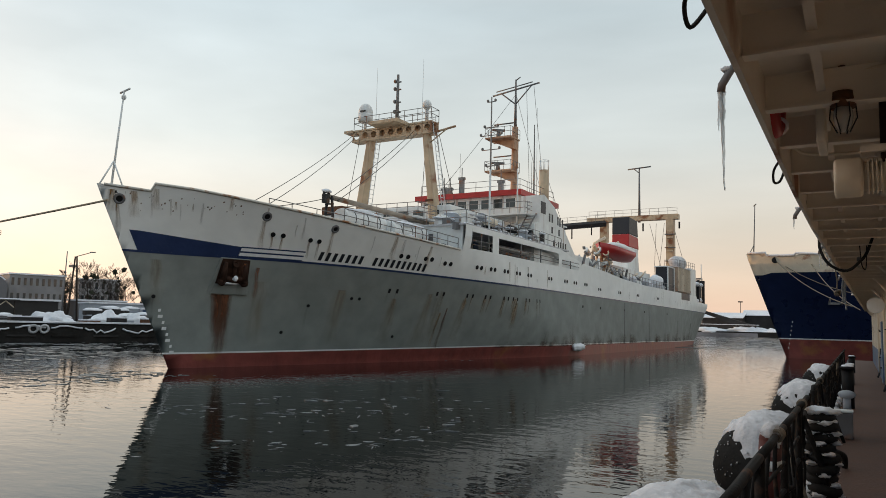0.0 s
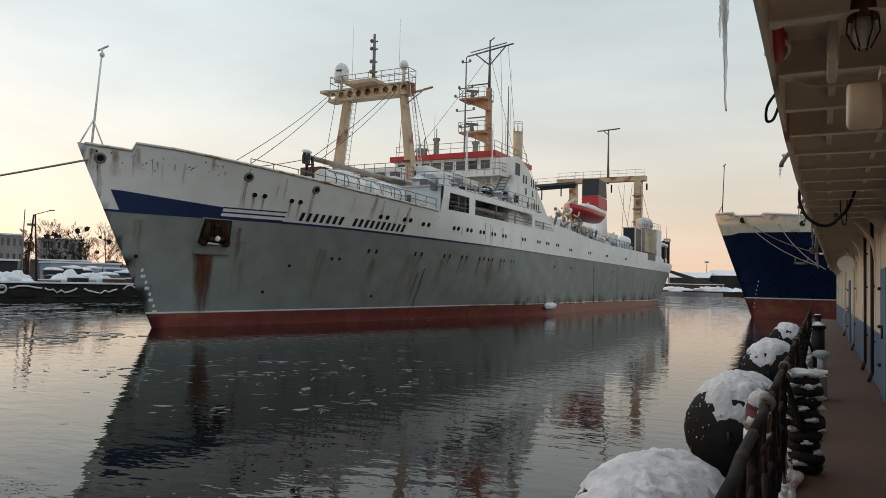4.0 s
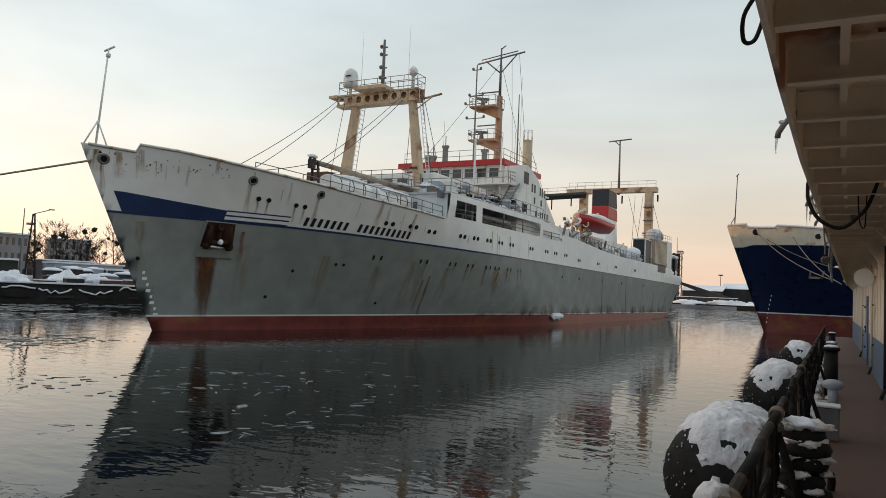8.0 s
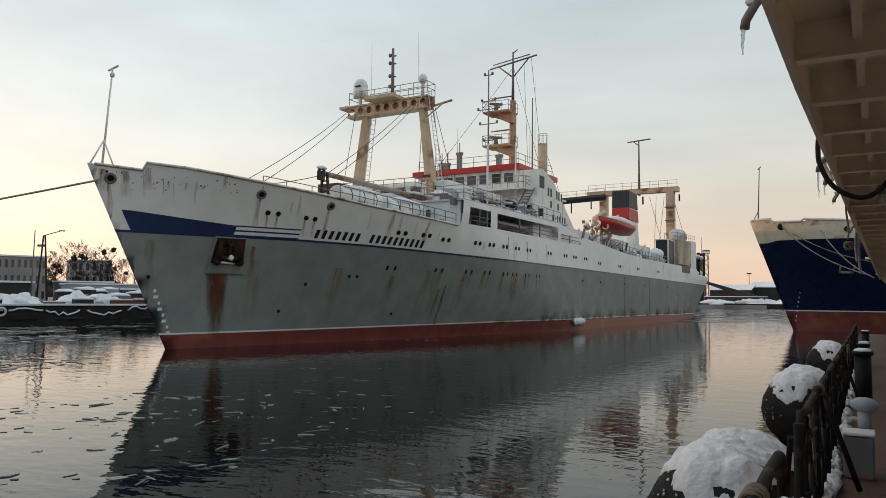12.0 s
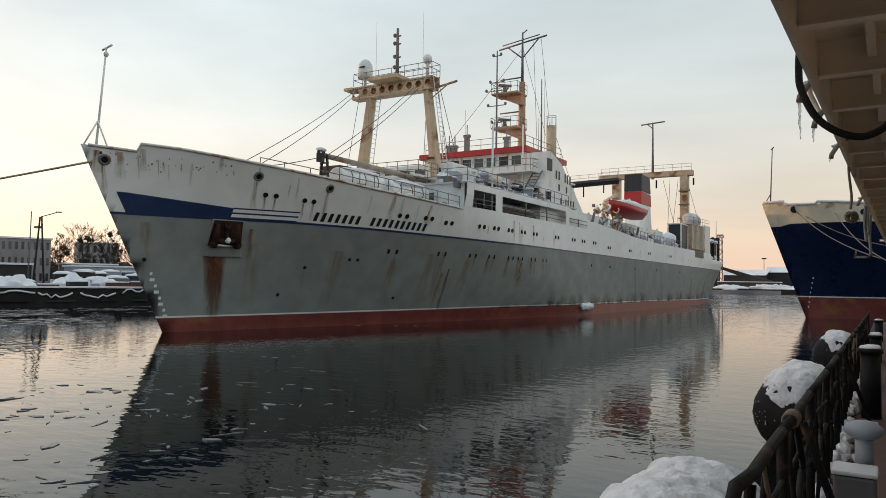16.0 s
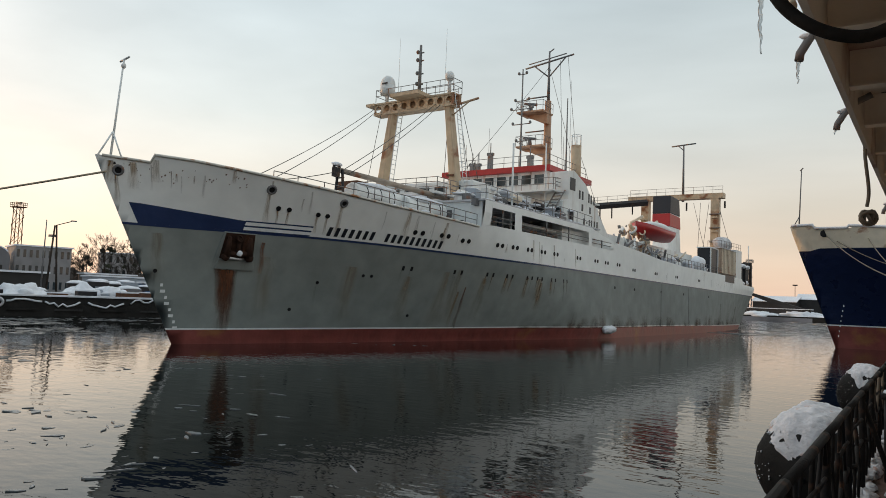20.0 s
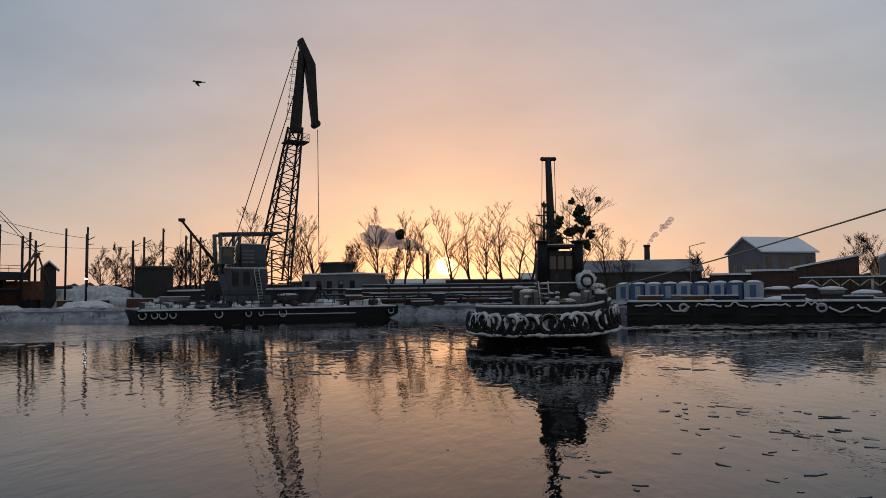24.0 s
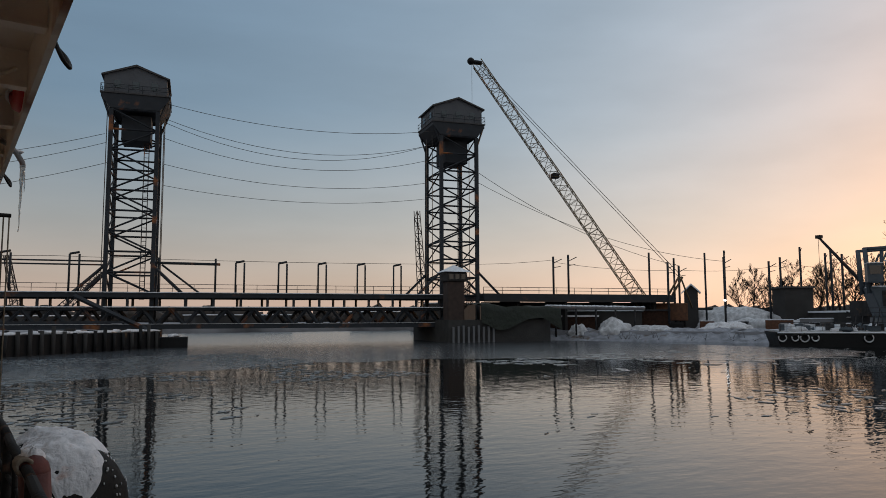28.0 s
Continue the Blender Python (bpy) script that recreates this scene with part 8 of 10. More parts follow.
tagged(part("far_woods", bm, "dry_brush"), "dark ragged line of woods on the horizon", "woods", kind="stuff")


# ---- tug ----
def tug():
    t = thing("tugboat", "small dark tugboat with a belt of snowy tyres round its bow", "boat", m=pose(-43.0, 0.2, 0, 0, 0, -10))
    def outline(k, z, n=20):
        """The deck line at height z; the shell flares and its sheer rises on the far bow."""
        pts = []
        for i in range(n + 1):
            a = -math.pi / 2 + math.pi * i / n
            y = 3.75 * k * math.sin(a) - 1.0
            pts.append(Vector((1.9 + (4.6 * k * math.cos(a) ** 0.8 if i not in (0, n) else 0.0), y, z + 0.45 * max(0.0, y / 3.0) ** 1.5 * min(1, max(0, z)))))
        pts += [Vector((-3.6, 3.1 * k - 0.95, z)), Vector((-3.6, -3.2 * k - 0.95, z))]
        return pts
    def skin(name, levels, material, label=""):
        bm = nb()
        rows = [[bm.verts.new(p) for p in outline(k, z)] for k, z in levels]
        for lo, hi in zip(rows, rows[1:]):
            for i in range(len(lo)):
                j = (i + 1) % len(lo)
                bm.faces.new((lo[i], lo[j], hi[j], hi[i]))
        return part(name, bm, material, t, label)
    skin("hull", ((0.84, -0.5), (0.92, 0.1), (1.0, 0.72)), "black")
    skin("bulwark", ((0.965, 1.5), (0.97, 2.0), (0.94, 2.0), (0.935, 1.5)), "dark_steel", "dark snowy bulwark")
    bm = nb()
    bm.faces.new([bm.verts.new(p) for p in outline(0.94, 1.7)])
    part("deck", bm, "snow_dirty_shaded", t, "deck under trodden snow")
    bm = nb()
    line(bm, outline(0.958, 2.02)[:21], 0.08, 6)
    part("gunwale", bm, "snow_crust", t, "gunwale under snow")
    def side_line(k, z):
        o = outline(k, z)
        return [o[-1].lerp(o[0], m / 8) for m in range(8)] + o[:21]
    # the belt: a ledge of clinging snow with tyres hung over it
    bm = nb()
    rows = []
    for k, z in ((0.95, 0.66), (1.0, 0.74), (1.015, 1.15), (1.0, 1.55), (0.95, 1.68)):
        rows.append([bm.verts.new(p + Vector((0.08 * noise.noise(p * 2.1), 0.08 * noise.noise(p * 1.7 + Vector((5, 0, 0))), 0.13 * noise.noise(p * 1.9)))) for p in [q.lerp(r, m / 4) for q, r in zip(side_line(k, z), side_line(k, z)[1:]) for m in range(4)]])
    for lo, hi in zip(rows, rows[1:]):
        for i in range(len(lo) - 1):
            bm.faces.new((lo[i], lo[i + 1], hi[i + 1], hi[i])).smooth = True
    part("belt_snow", bm, "snow_crust", t, "snow clinging to the fender belt")
    bm = nb()
    pts = side_line(1.05, 0.6)
    for i, (p, q) in enumerate(zip(pts, pts[1:])):
        for m in range(3):
            c = p.lerp(q, m / 3)
            blob(bm, c + Vector((0, 0, 0.06 * noise.noise(c * 1.3))), (0.26, 0.26, 0.1 + 0.06 * noise.noise(c * 2.0)), 0.35, 9, 6, i * 3.0 + m, 2.0)
    part("ledge_snow", bm, "snow_crust", t, "ridge of snow on the rubbing strake")
    rg = random.Random(12)
    o = outline(1.045, 1.12, 26)[:27]
    for i in range(1, 26):
        if i in (11, 17):
            continue
        c = o[i]
        nrm = Vector(((c.x - 1.9) / 21.0, (c.y + 1.0) / 13.0, 0)).normalized()
        c = c + Vector((0, 0, rg.uniform(-0.08, 0.08)))
        g = nb()
        ring(g, c, nrm + Vector((0, 0, 0.2)), rg.uniform(0.38, 0.48), 0.15, 16, 8)
        tyre = part("tyre", g, "rubber", t)
        if rg.random() < 0.75:
            g = nb()
            ring(g, c + nrm * 0.05 + Vector((0, 0, 0.05)), nrm + Vector((0, 0, 0.2)), 0.44, rg.uniform(0.08, 0.13), 16, 6)
            for v in g.verts:
                if v.co.z < c.z + rg.uniform(-0.15, 0.2):
                    v.co = v.co.lerp(c - nrm * 0.1, 0.3)
            part("tyre_snow", g, "snow_crust", tyre)
    for i in range(8):
        c = o[0].lerp(Vector((-3.1, o[0].y + 0.35, o[0].z)), (i + 0.5) / 8) + Vector((0, -0.04, rg.uniform(-0.08, 0.08)))
        g = nb()
        ring(g, c, (0, -1, 0.2), rg.uniform(0.31, 0.4), 0.13, 16, 8)
        part("tyre", g, "rubber", t)
    # house, wheelhouse between two dark uptakes, mast behind them
    boxpart("deckhouse", (2.6, -0.1, 2.45), (2.2, 2.2, 1.5), "dark_steel", t, bevel=0.12)
    boxpart("house_snow", (2.6, -0.1, 3.22), (2.3, 2.3, 0.08), "snow_crust", t, bevel=0.03)
    wh = boxpart("wheelhouse", (2.4, -0.1, 4.1), (1.6, 1.3, 1.7), "dark_steel", t, bevel=0.08)
    for k in range(3):
        boxpart("window", (3.22, -0.53 + 0.43 * k, 4.3), (0.04, 0.34, 0.7), "glass", wh)
    for k in range(4):
        boxpart("window_post", (3.23, -0.745 + 0.43 * k, 4.3), (0.06, 0.06, 0.8), "dark_steel", wh)
    boxpart("roof", (2.4, -0.1, 5.2), (1.9, 1.6, 0.12), "dark_steel", wh)
    boxpart("roof_snow", (2.4, -0.1, 5.29), (1.8, 1.5, 0.06), "snow_crust", wh, bevel=0.02)
    rail(t, [(3.2, -0.8, 5.3), (3.2, 0.6, 5.3)], 0.6, "dark_steel", gap=0.4)
    for y in (-1.05, 0.85):
        bm = nb()
        rod(bm, (3.1, y, 3.1), (3.1, y, 5.4), 0.33, 0.3, 14)
        rod(bm, (3.1, y, 5.4), (3.1, y, 5.5), 0.37, n=14)
        part("funnel", bm, "black", t, "dark funnel beside the wheelhouse")
    boxpart("mast_house", (0.2, 0.1, 3.2), (2.0, 1.8, 3.0), "dark_steel", t, bevel=0.1)
    bm = nb()
    rod(bm, (0, 0.1, 4.5), (0, -0.05, 10.55), 0.28, 0.18, 10)
    rod(bm, (0, -0.45, 10.55), (0, 0.35, 10.55), 0.12, n=8)
    blob(bm, (0, -0.38, 10.55), (0.13, 0.15, 0.13), 0, 10, 6)
    blob(bm, (0, 0.3, 10.55), (0.13, 0.15, 0.13), 0, 10, 6)
    for z, w in ((6.6, 0.4), (7.4, 0.3)):
        rod(bm, (0.1, -w, z), (0.1, w, z), 0.08, n=6)
    part("mast", bm, "dark_steel", t)
    bm = nb()
    rod(bm, (0.3, -0.45, 4.6), (0.3, -0.4, 8.0), 0.1, 0.05, 7)
    rod(bm, (0.3, -0.9, 7.2), (0.3, -0.2, 7.15), 0.04, n=5)
    rod(bm, (1.6, -0.5, 5.3), (1.6, -0.45, 6.3), 0.08, n=7)
    rod(bm, (1.6, -0.45, 6.3), (1.6, -1.1, 6.6), 0.05, n=5)
    part("aerial_pole", bm, "dark_steel", t)
    for y in (-0.5, 0.4):
        rodpart("wire", (0, y * 0.8, 10.5), (0, y - 0.03, 5.5), 0.018, "wire", t, n=4)
    # winch drum under snow, ladder, lockers
    bm = nb()
    rod(bm, (4.1, 1.0, 1.7), (4.1, 1.0, 3.0), 0.38, 0.28, 12)
    part("winch_stand", bm, "steel", t)
    bm = nb()
    blob(bm, (4.1, 1.0, 3.3), (0.42, 0.5, 0.55), 0.35, 20, 12, 4.4, 2.2)
    part("winch_drum", bm, "snow_crust", t, "winch drum packed with snow")
    bm = nb()
    ring(bm, (4.45, 1.0, 3.3), (1, 0.1, 0), 0.3, 0.07, 16, 6)
    part("drum_flange", bm, "dark_steel", t)
    for s in (-0.25, 0.25):
        rodpart("ladder_rail", (4.5, -1.2 + s, 1.8), (3.8, -1.2 + s, 3.3), 0.035, "snow_dirty_shaded", t)
    for k in range(6):
        boxpart("step", (4.45 - 0.12 * k, -1.2, 1.92 + 0.25 * k), (0.2, 0.5, 0.05), "snow_dirty_shaded", t)
    for x, y, w, h in ((4.0, -2.0, 0.8, 1.0), (5.1, -0.2, 0.7, 0.5), (2.2, -2.2, 0.7, 1.2), (4.9, 1.6, 0.5, 0.9), (5.3, -1.0, 0.5, 0.4), (3.4, 2.0, 0.6, 1.0), (2.2, 2.2, 0.6, 1.3), (4.6, 0.3, 0.5, 0.8)):
        lk = boxpart("locker", (x, y, 1.72 + h / 2), (w, w * 1.1, h), rg.choice(("steel", "dark_steel", "concrete")), t, bevel=0.04)
        bm = nb()
        blob(bm, (x, y, 1.76 + h), (w * 0.55, w * 0.6, 0.14), 0.35, 14, 7, x * 3, 2.0)
        part("snow_cap", bm, "snow_crust", lk)
    for k in range(26):
        x, y = rg.uniform(1.5, 5.4), rg.uniform(-2.3, 2.3)
        h = rg.uniform(0.4, 1.3)
        bm = nb()
        rod(bm, (x, y, 1.7), (x + rg.uniform(-.2, .2), y + rg.uniform(-.2, .2), 1.7 + h), rg.uniform(0.03, 0.1), n=7)
        g = part("stanchion", bm, "dark_steel", t)
        bm = nb()
        blob(bm, (x, y, 1.72 + h), (0.12, 0.14, 0.07), 0.4, 10, 6, k * 1.7, 2.5)
        part("snow_cap", bm, "snow_crust", g)
    bm = nb()
    line(bm, [(2.6, 2.75, 2.2), (3.6, 2.4, 2.9), (4.6, 1.7, 2.6), (5.5, 0.4, 2.2)], 0.05, 6)
    line(bm, [(5.6, -0.4, 2.3), (5.0, -1.6, 2.45), (3.8, -2.5, 2.35)], 0.05, 6)
    part("hose_run", bm, "rope", t, "stiff rope lying along the bulwark")
    return t


TUG = tug()


# ---- lattice members ----
def lattice_boom(bm, p, q, w0, w1, n, r=0.07, rd=0.045, up=Vector((0, 0, 1)), depth=1.0):
    """A four-chord lattice boom from p to q."""
    p, q = Vector(p), Vector(q)
    z = (q - p).normalized()
    x = z.cross(up).normalized()
    y = z.cross(x)
    def c(i, k):
        u = i / n
        w = (w0 + (w1 - w0) * u) / 2
        e = min(1, u * 5 + 0.25) if depth < 1 else 1
        sx, sy = ((-1, -1), (1, -1), (1, 1), (-1, 1))[k % 4]
        return p.lerp(q, u) + x * sx * w * e + y * sy * w * e
    for k in range(4):
        for i in range(n):
            rod(bm, c(i, k), c(i + 1, k), r, n=4, caps=False)
            a = i + (k % 2)
            rod(bm, c(i, k) if (i + k) % 2 else c(i + 1, k), c(i + 1, k + 1) if (i + k) % 2 else c(i, k + 1), rd, n=3, caps=False)
            rod(bm, c(i, k), c(i, k + 1), rd, n=3, caps=False)


def floating_crane():
    a, b = Vector((-65, -39.2, 0)), Vector((-82, -17.6, 0))
    d = (b - a).normalized()
    ang = math.degrees(math.atan2(d.y, d.x))
    L = (b - a).length
    m = pose(a.x, a.y, 0, 0, 0, ang)
    t = thing("floating_crane", "snowy floating crane barge with side tyres and a tall jib", "crane", m=m)
    W = -9.0
    bm = nb()
    prism(bm, [(-0.2, 1.35), (0.4, -0.4), (L - 1.8, -0.4), (L + 0.3, 0.5), (L + 0.3, 1.45), (L - 3, 1.3)], W, 0, "y")
    for v in bm.verts:
        v.co.y = -v.co.y + 0.0
    part("barge_hull", bm, "black", t)
    boxpart("snow_deck", (L / 2, -W / 2, 1.42), (L - 0.6, 8.6, 0.14), "snow_dirty_shaded", t)
    bm = nb()
    line(bm, [(0, -0.06, 1.3), (L, -0.06, 1.35)], 0.07, 6)
    part("gunwale", bm, "snow", t)
    bm = nb()
    line(bm, [(12, -0.04, 0.7), (L - 5, -0.04, 0.65)], 0.06, 6)
    part("fender_bar", bm, "snow_dirty_shaded", t)
    for x, s in ((0.4, .42), (1.5, .36), (2.3, .45), (3.2, .36), (7.6, .45), (10.6, .36), (11.9, .3), (14.2, .48), (26.8, .4)):
        bm = nb()
        ring(bm, (x, -0.12, 0.8), (0, 1, 0.1), s * 0.8, 0.11, 16, 6)
        ty = part("tyre", bm, "rubber", t)
        bm = nb()
        ring(bm, (x, -0.17, 0.82), (0, 1, 0.1), s * 0.8, 0.075, 16, 6, 0.7)
        part("tyre_snow", bm, "snow_dirty_shaded", ty)
    rnd = random.Random(9)
    for i in range(90):
        x = rnd.uniform(0.5, L - 1)
        bm = nb()
        if i % 2:
            box(bm, (x, rnd.uniform(0.3, 7), 1.5 + 0.2), (rnd.uniform(0.2, 1.4), rnd.uniform(0.2, 0.8), rnd.uniform(0.3, 0.9)))
        else:
            blob(bm, (x, rnd.uniform(0.3, 7), 1.6), (rnd.uniform(0.3, 0.9), 0.5, rnd.uniform(0.2, 0.6)), 0.5, 8, 6, i)
        part("deck_gear", bm, rnd.choice(("dark_steel", "snow", "crane_blue", "snow_dirty_shaded")), t)
    rail(t, [(0.3, 0.15, 1.45), (L - 0.5, 0.15, 1.45)], 0.8, "dark_steel", gap=1.8)
    for x in (14.5, 21.8):
        rodpart("bollard", (x, 0.4, 1.4), (x, 0.4, 2.5), 0.16, "dark_steel", t)
    # turning house: centre about 9.5 along, 5 in
    cx, cy = 11.6, 5.0
    boxpart("pedestal", (cx, cy, 2.0), (4.4, 4.4, 1.4), "crane_blue", t)
    bm = nb()
    prism(bm, [(-2.9, 5.6), (-2.0, 2.7), (1.6, 2.7), (2.0, 4.2), (1.9, 5.6)], -1.9, 1.9, "y")
    for v in bm.verts:
        v.co += Vector((cx, cy, 0))
    part("machine_house", bm, "crane_blue", t, bevel=0.12)
    for k in range(3):
        boxpart("house_door", (cx - 1.6 + 1.2 * k, cy - 1.93, 4.5), (0.7, 0.05, 1.5), "dark_steel", t)
    boxpart("house_snow", (cx - 0.4, cy, 5.66), (4.6, 3.7, 0.12), "snow", t)
    rail(t, [(cx - 2.8, cy - 1.85, 5.65), (cx + 1.8, cy - 1.85, 5.65)], 0.8, "dark_steel", gap=0.9)
    rail(t, [(cx - 3.4, cy - 2.6, 2.7), (cx + 2.4, cy - 2.6, 2.7)], 0.9, "dark_steel", gap=0.9)
    cab = boxpart("cab", (cx + 0.4, cy - 0.6, 7.0), (2.7, 2.4, 2.4), "crane_blue", t, bevel=0.08)
    for k in range(4):
        boxpart("louvre", (cx - 0.2, cy - 1.83, 6.3 + 0.4 * k), (1.3, 0.05, 0.2), "steel", cab)
    boxpart("cab_snow", (cx + 0.4, cy - 0.6, 8.26), (2.8, 2.5, 0.1), "snow", t)
    bm = nb()
    for y in (-1.4, 1.4):
        rod(bm, (cx - 2.9, cy + y, 5), (cx - 3.1, cy + y, 9.4), 0.24)
        rod(bm, (cx - 1.2, cy + y, 5), (cx - 1.0, cy + y, 9.3), 0.2)
        rod(bm, (cx - 3.2, cy + y, 9.3), (cx + 3.6, cy + y, 9.6), 0.16)
        rod(bm, (cx - 2.9, cy + y, 5.4), (cx - 1.2, cy + y, 9.0), 0.1)
    part("a_frame", bm, "crane_blue", t)
    # operator's cabin, ladders, tanks and hoses round the turning house
    oc = boxpart("operator_cabin", (cx - 2.6, cy - 2.1, 6.9), (1.3, 1.2, 1.8), "crane_blue", t, bevel=0.06)
    boxpart("cabin_window", (cx - 2.6, cy - 2.72, 7.2), (1.0, 0.05, 0.8), "glass", oc)
    boxpart("cabin_roof_snow", (cx - 2.6, cy - 2.1, 7.84), (1.4, 1.3, 0.1), "snow_crust", oc, bevel=0.04)
    for s in (-0.25, 0.25):
        rodpart("ladder_rail", (cx + 1.2 + s, cy - 2.3, 1.5), (cx + 0.6 + s, cy - 2.0, 5.7), 0.04, "snow_dirty_shaded", t)
    for k in range(12):
        z = 1.7 + 0.33 * k
        rodpart("ladder_rung", (cx + 0.95 - 0.047 * k, cy - 2.3, z), (cx + 1.45 - 0.047 * k, cy - 2.3, z), 0.025, "snow_dirty_shaded", t, n=5)
    rodpart("fuel_tank", (cx + 3.2, cy - 1.4, 2.2), (cx + 5.4, cy - 1.4, 2.2), 0.55, "dark_steel", t, n=14)
    bm = nb()
    blob(bm, (cx + 4.3, cy - 1.4, 2.72), (1.15, 0.42, 0.16), 0.35, 16, 8, 7.7, 2.0)
    part("tank_snow", bm, "snow_crust", t)
    rk = random.Random(52)
    for k in range(26):
        x, y = rk.uniform(cx - 7, cx + 9), rk.uniform(0.5, 3.0)
        h = rk.uniform(0.5, 1.6)
        bm = nb()
        rod(bm, (x, y, 1.45), (x + rk.uniform(-.5, .5), y, 1.45 + h), rk.uniform(0.03, 0.09), n=6)
        st = part("stanchion", bm, "dark_steel", t)
        bm = nb()
        blob(bm, (x, y, 1.5), (rk.uniform(0.3, 0.8), 0.4, rk.uniform(0.1, 0.3)), 0.5, 12, 7, k * 1.3, 2.0)
        part("snow_heap", bm, "snow_crust", st)
    # jib: lattice below, box above, and the drooping head
    foot, mid, top = Vector((cx + 3.0, cy, 4.6)), Vector((cx + 5.6, cy, 22.0)), Vector((cx + 6.4, cy, 31.0))
    bm = nb()
    lattice_boom(bm, foot, mid, 3.2, 1.3, 12, 0.13, 0.07, Vector((0, 1, 0)))
    part("jib_lattice", bm, "dark_steel", t)
    boxpart("jib_platform", (cx + 5.6, cy, 20.2), (2.6, 2.2, 0.15), "dark_steel", t)
    rail(t, [(cx + 5.6, cy - 1.1, 20.2), (cx + 6.9, cy - 1.1, 20.2), (cx + 6.9, cy + 1.1, 20.2)], 0.9, "dark_steel", gap=0.7)
    rodpart("jib_upper", mid - Vector((0, 0, 0.6)), top, 0.72, "dark_steel", t, r2=0.45, n=4)
    bm = nb()
    for i in range(9):
        p = mid.lerp(top, 0.1 + 0.095 * i) + Vector((-0.75, 0, 0))
        ring(bm, p, (0.1, 0, 1), 0.42, 0.03, 8, 4)
    rod(bm, mid + Vector((-1.1, 0, 0.5)), top + Vector((-0.95, 0, -1)), 0.03)
    part("ladder_hoops", bm, "dark_steel", t)
    bm = nb()
    prism(bm, [(-1.0, 32.3), (-0.55, 32.6), (1.0, 29.6), (1.35, 23.0), (1.15, 22.2), (0.75, 22.8), (-0.1, 29.2)], -0.5, 0.5, "y")
    for v in bm.verts:
        v.co += Vector((cx + 6.9, cy, 0))
    part("jib_head", bm, "dark_steel", t, bevel=0.08)
    rodpart("head_sheave", (cx + 8.05, cy - 0.6, 22.6), (cx + 8.05, cy + 0.6, 22.6), 0.42, "dark_steel", t, n=12)
    for p, q in (((cx - 1.0, cy, 9.4), (cx + 6.0, cy, 32.2)), ((cx + 0.5, cy + .5, 9.4), (cx + 5.6, cy + .5, 26))):
        rodpart("luffing_rope", p, q, 0.05, "wire", t, n=4)
    rodpart("hoist_rope", (cx + 8.3, cy, 22), (cx + 8.5, cy, 3.8), 0.045, "wire", t, n=4)
    grab = rodpart("grab", (cx + 8.5, cy, 3.7), (cx + 8.5, cy, 4.3), 0.3, "dark_steel", t, "hanging grab", n=10)
    for i in range(6):
        w = i * math.pi / 3
        rodpart("claw", (cx + 8.5, cy, 3.9), (cx + 8.5 + 1.4 * math.cos(w), cy + 1.4 * math.sin(w), 1.6), 0.1, "dark_steel", grab, n=6)
    return t


floating_crane()


def crawler_crane():
    t = thing("crawler_crane", "dark crawler crane with a long lattice boom on the bank", "crane", m=pose(0, 0, 0))
    base = Vector((-82.3, -67.0, 1.15))
    foot, tip = Vector((-80.6, -68.2, 4.4)), Vector((-63.2, -83.5, 40.4))
    for s in (-1.6, 1.6):
        boxpart("track", base + Vector((s * 0.65, s * 0.75, 0.5)), (5.4, 0.9, 1.0), "black", t, rot=138, bevel=0.2)
    boxpart("turntable_house", base + Vector((-0.6, 0.6, 2.4)), (5.2, 3.2, 2.4), "rust", t, rot=138, bevel=0.1)
    boxpart("cab", base + Vector((1.6, -0.2, 2.4)), (1.5, 1.4, 2.0), "dark_steel", t, rot=138)
    bm = nb()
    lattice_boom(bm, foot, tip, 1.7, 1.5, 34, 0.085, 0.045)
    part("boom", bm, "boom_yellow", t, "lattice boom")
    bm = nb()
    rod(bm, tip + Vector((-.6, .4, 0)), tip + Vector((0.7, -0.6, 0.3)), 0.32, n=8)
    blob(bm, tip + Vector((0.7, -0.6, 0.35)), (0.55, 0.55, 0.55), 0, 10, 7)
    part("boom_head", bm, "black", t)
    gt = Vector((-83.0, -63.9, 8.3))
    for s in (-0.4, 0.4):
        rodpart("mast_leg", base + Vector((-0.2 + s, 0.4, 3)), gt + Vector((s, 0, 0)), 0.14, "boom_yellow", t)
        rodpart("pendant", gt + Vector((s, 0, 0)), tip + Vector((s, -0.3, 0.2)), 0.05, "wire", t, n=4)
    rodpart("back_leg", base + Vector((-3.2, 2.9, 3)), gt, 0.12, "boom_yellow", t)
    rodpart("hoist_rope", tip + Vector((0.6, -0.5, 0)), tip + Vector((0.6, -0.5, -9.5)), 0.03, "wire", t, n=4)
    blk = foot.lerp(tip, 0.52)
    boxpart("boom_block", blk, (0.9, 0.9, 0.7), "black", t)


crawler_crane()


def mobile_crane():
    t = thing("mobile_crane", "small dark mobile crane with its telescopic boom raised", "crane", m=pose(-91, -42.5, 1.15))
    boxpart("chassis", (0, 0, 1.2), (6, 2.4, 1.2), "dark_steel", t, rot=60)
    boxpart("cab", (1.2, -1, 2.6), (1.8, 1.8, 1.8), "dark_steel", t, rot=60)
    rodpart("boom", (0.6, -0.5, 5.0), (3.0, -4.7, 11.3), 0.24, "dark_steel", t, r2=0.14)
    rodpart("boom_foot", (0.2, 0.2, 2), (0.6, -0.5, 5.2), 0.25, "dark_steel", t)
    boxpart("boom_head", (3.0, -4.7, 11.4), (0.5, 0.7, 0.4), "dark_steel", t)
    rodpart("hoist_rope", (3.0, -4.8, 11.3), (3.0, -4.8, 8), 0.03, "wire", t, n=4)


mobile_crane()

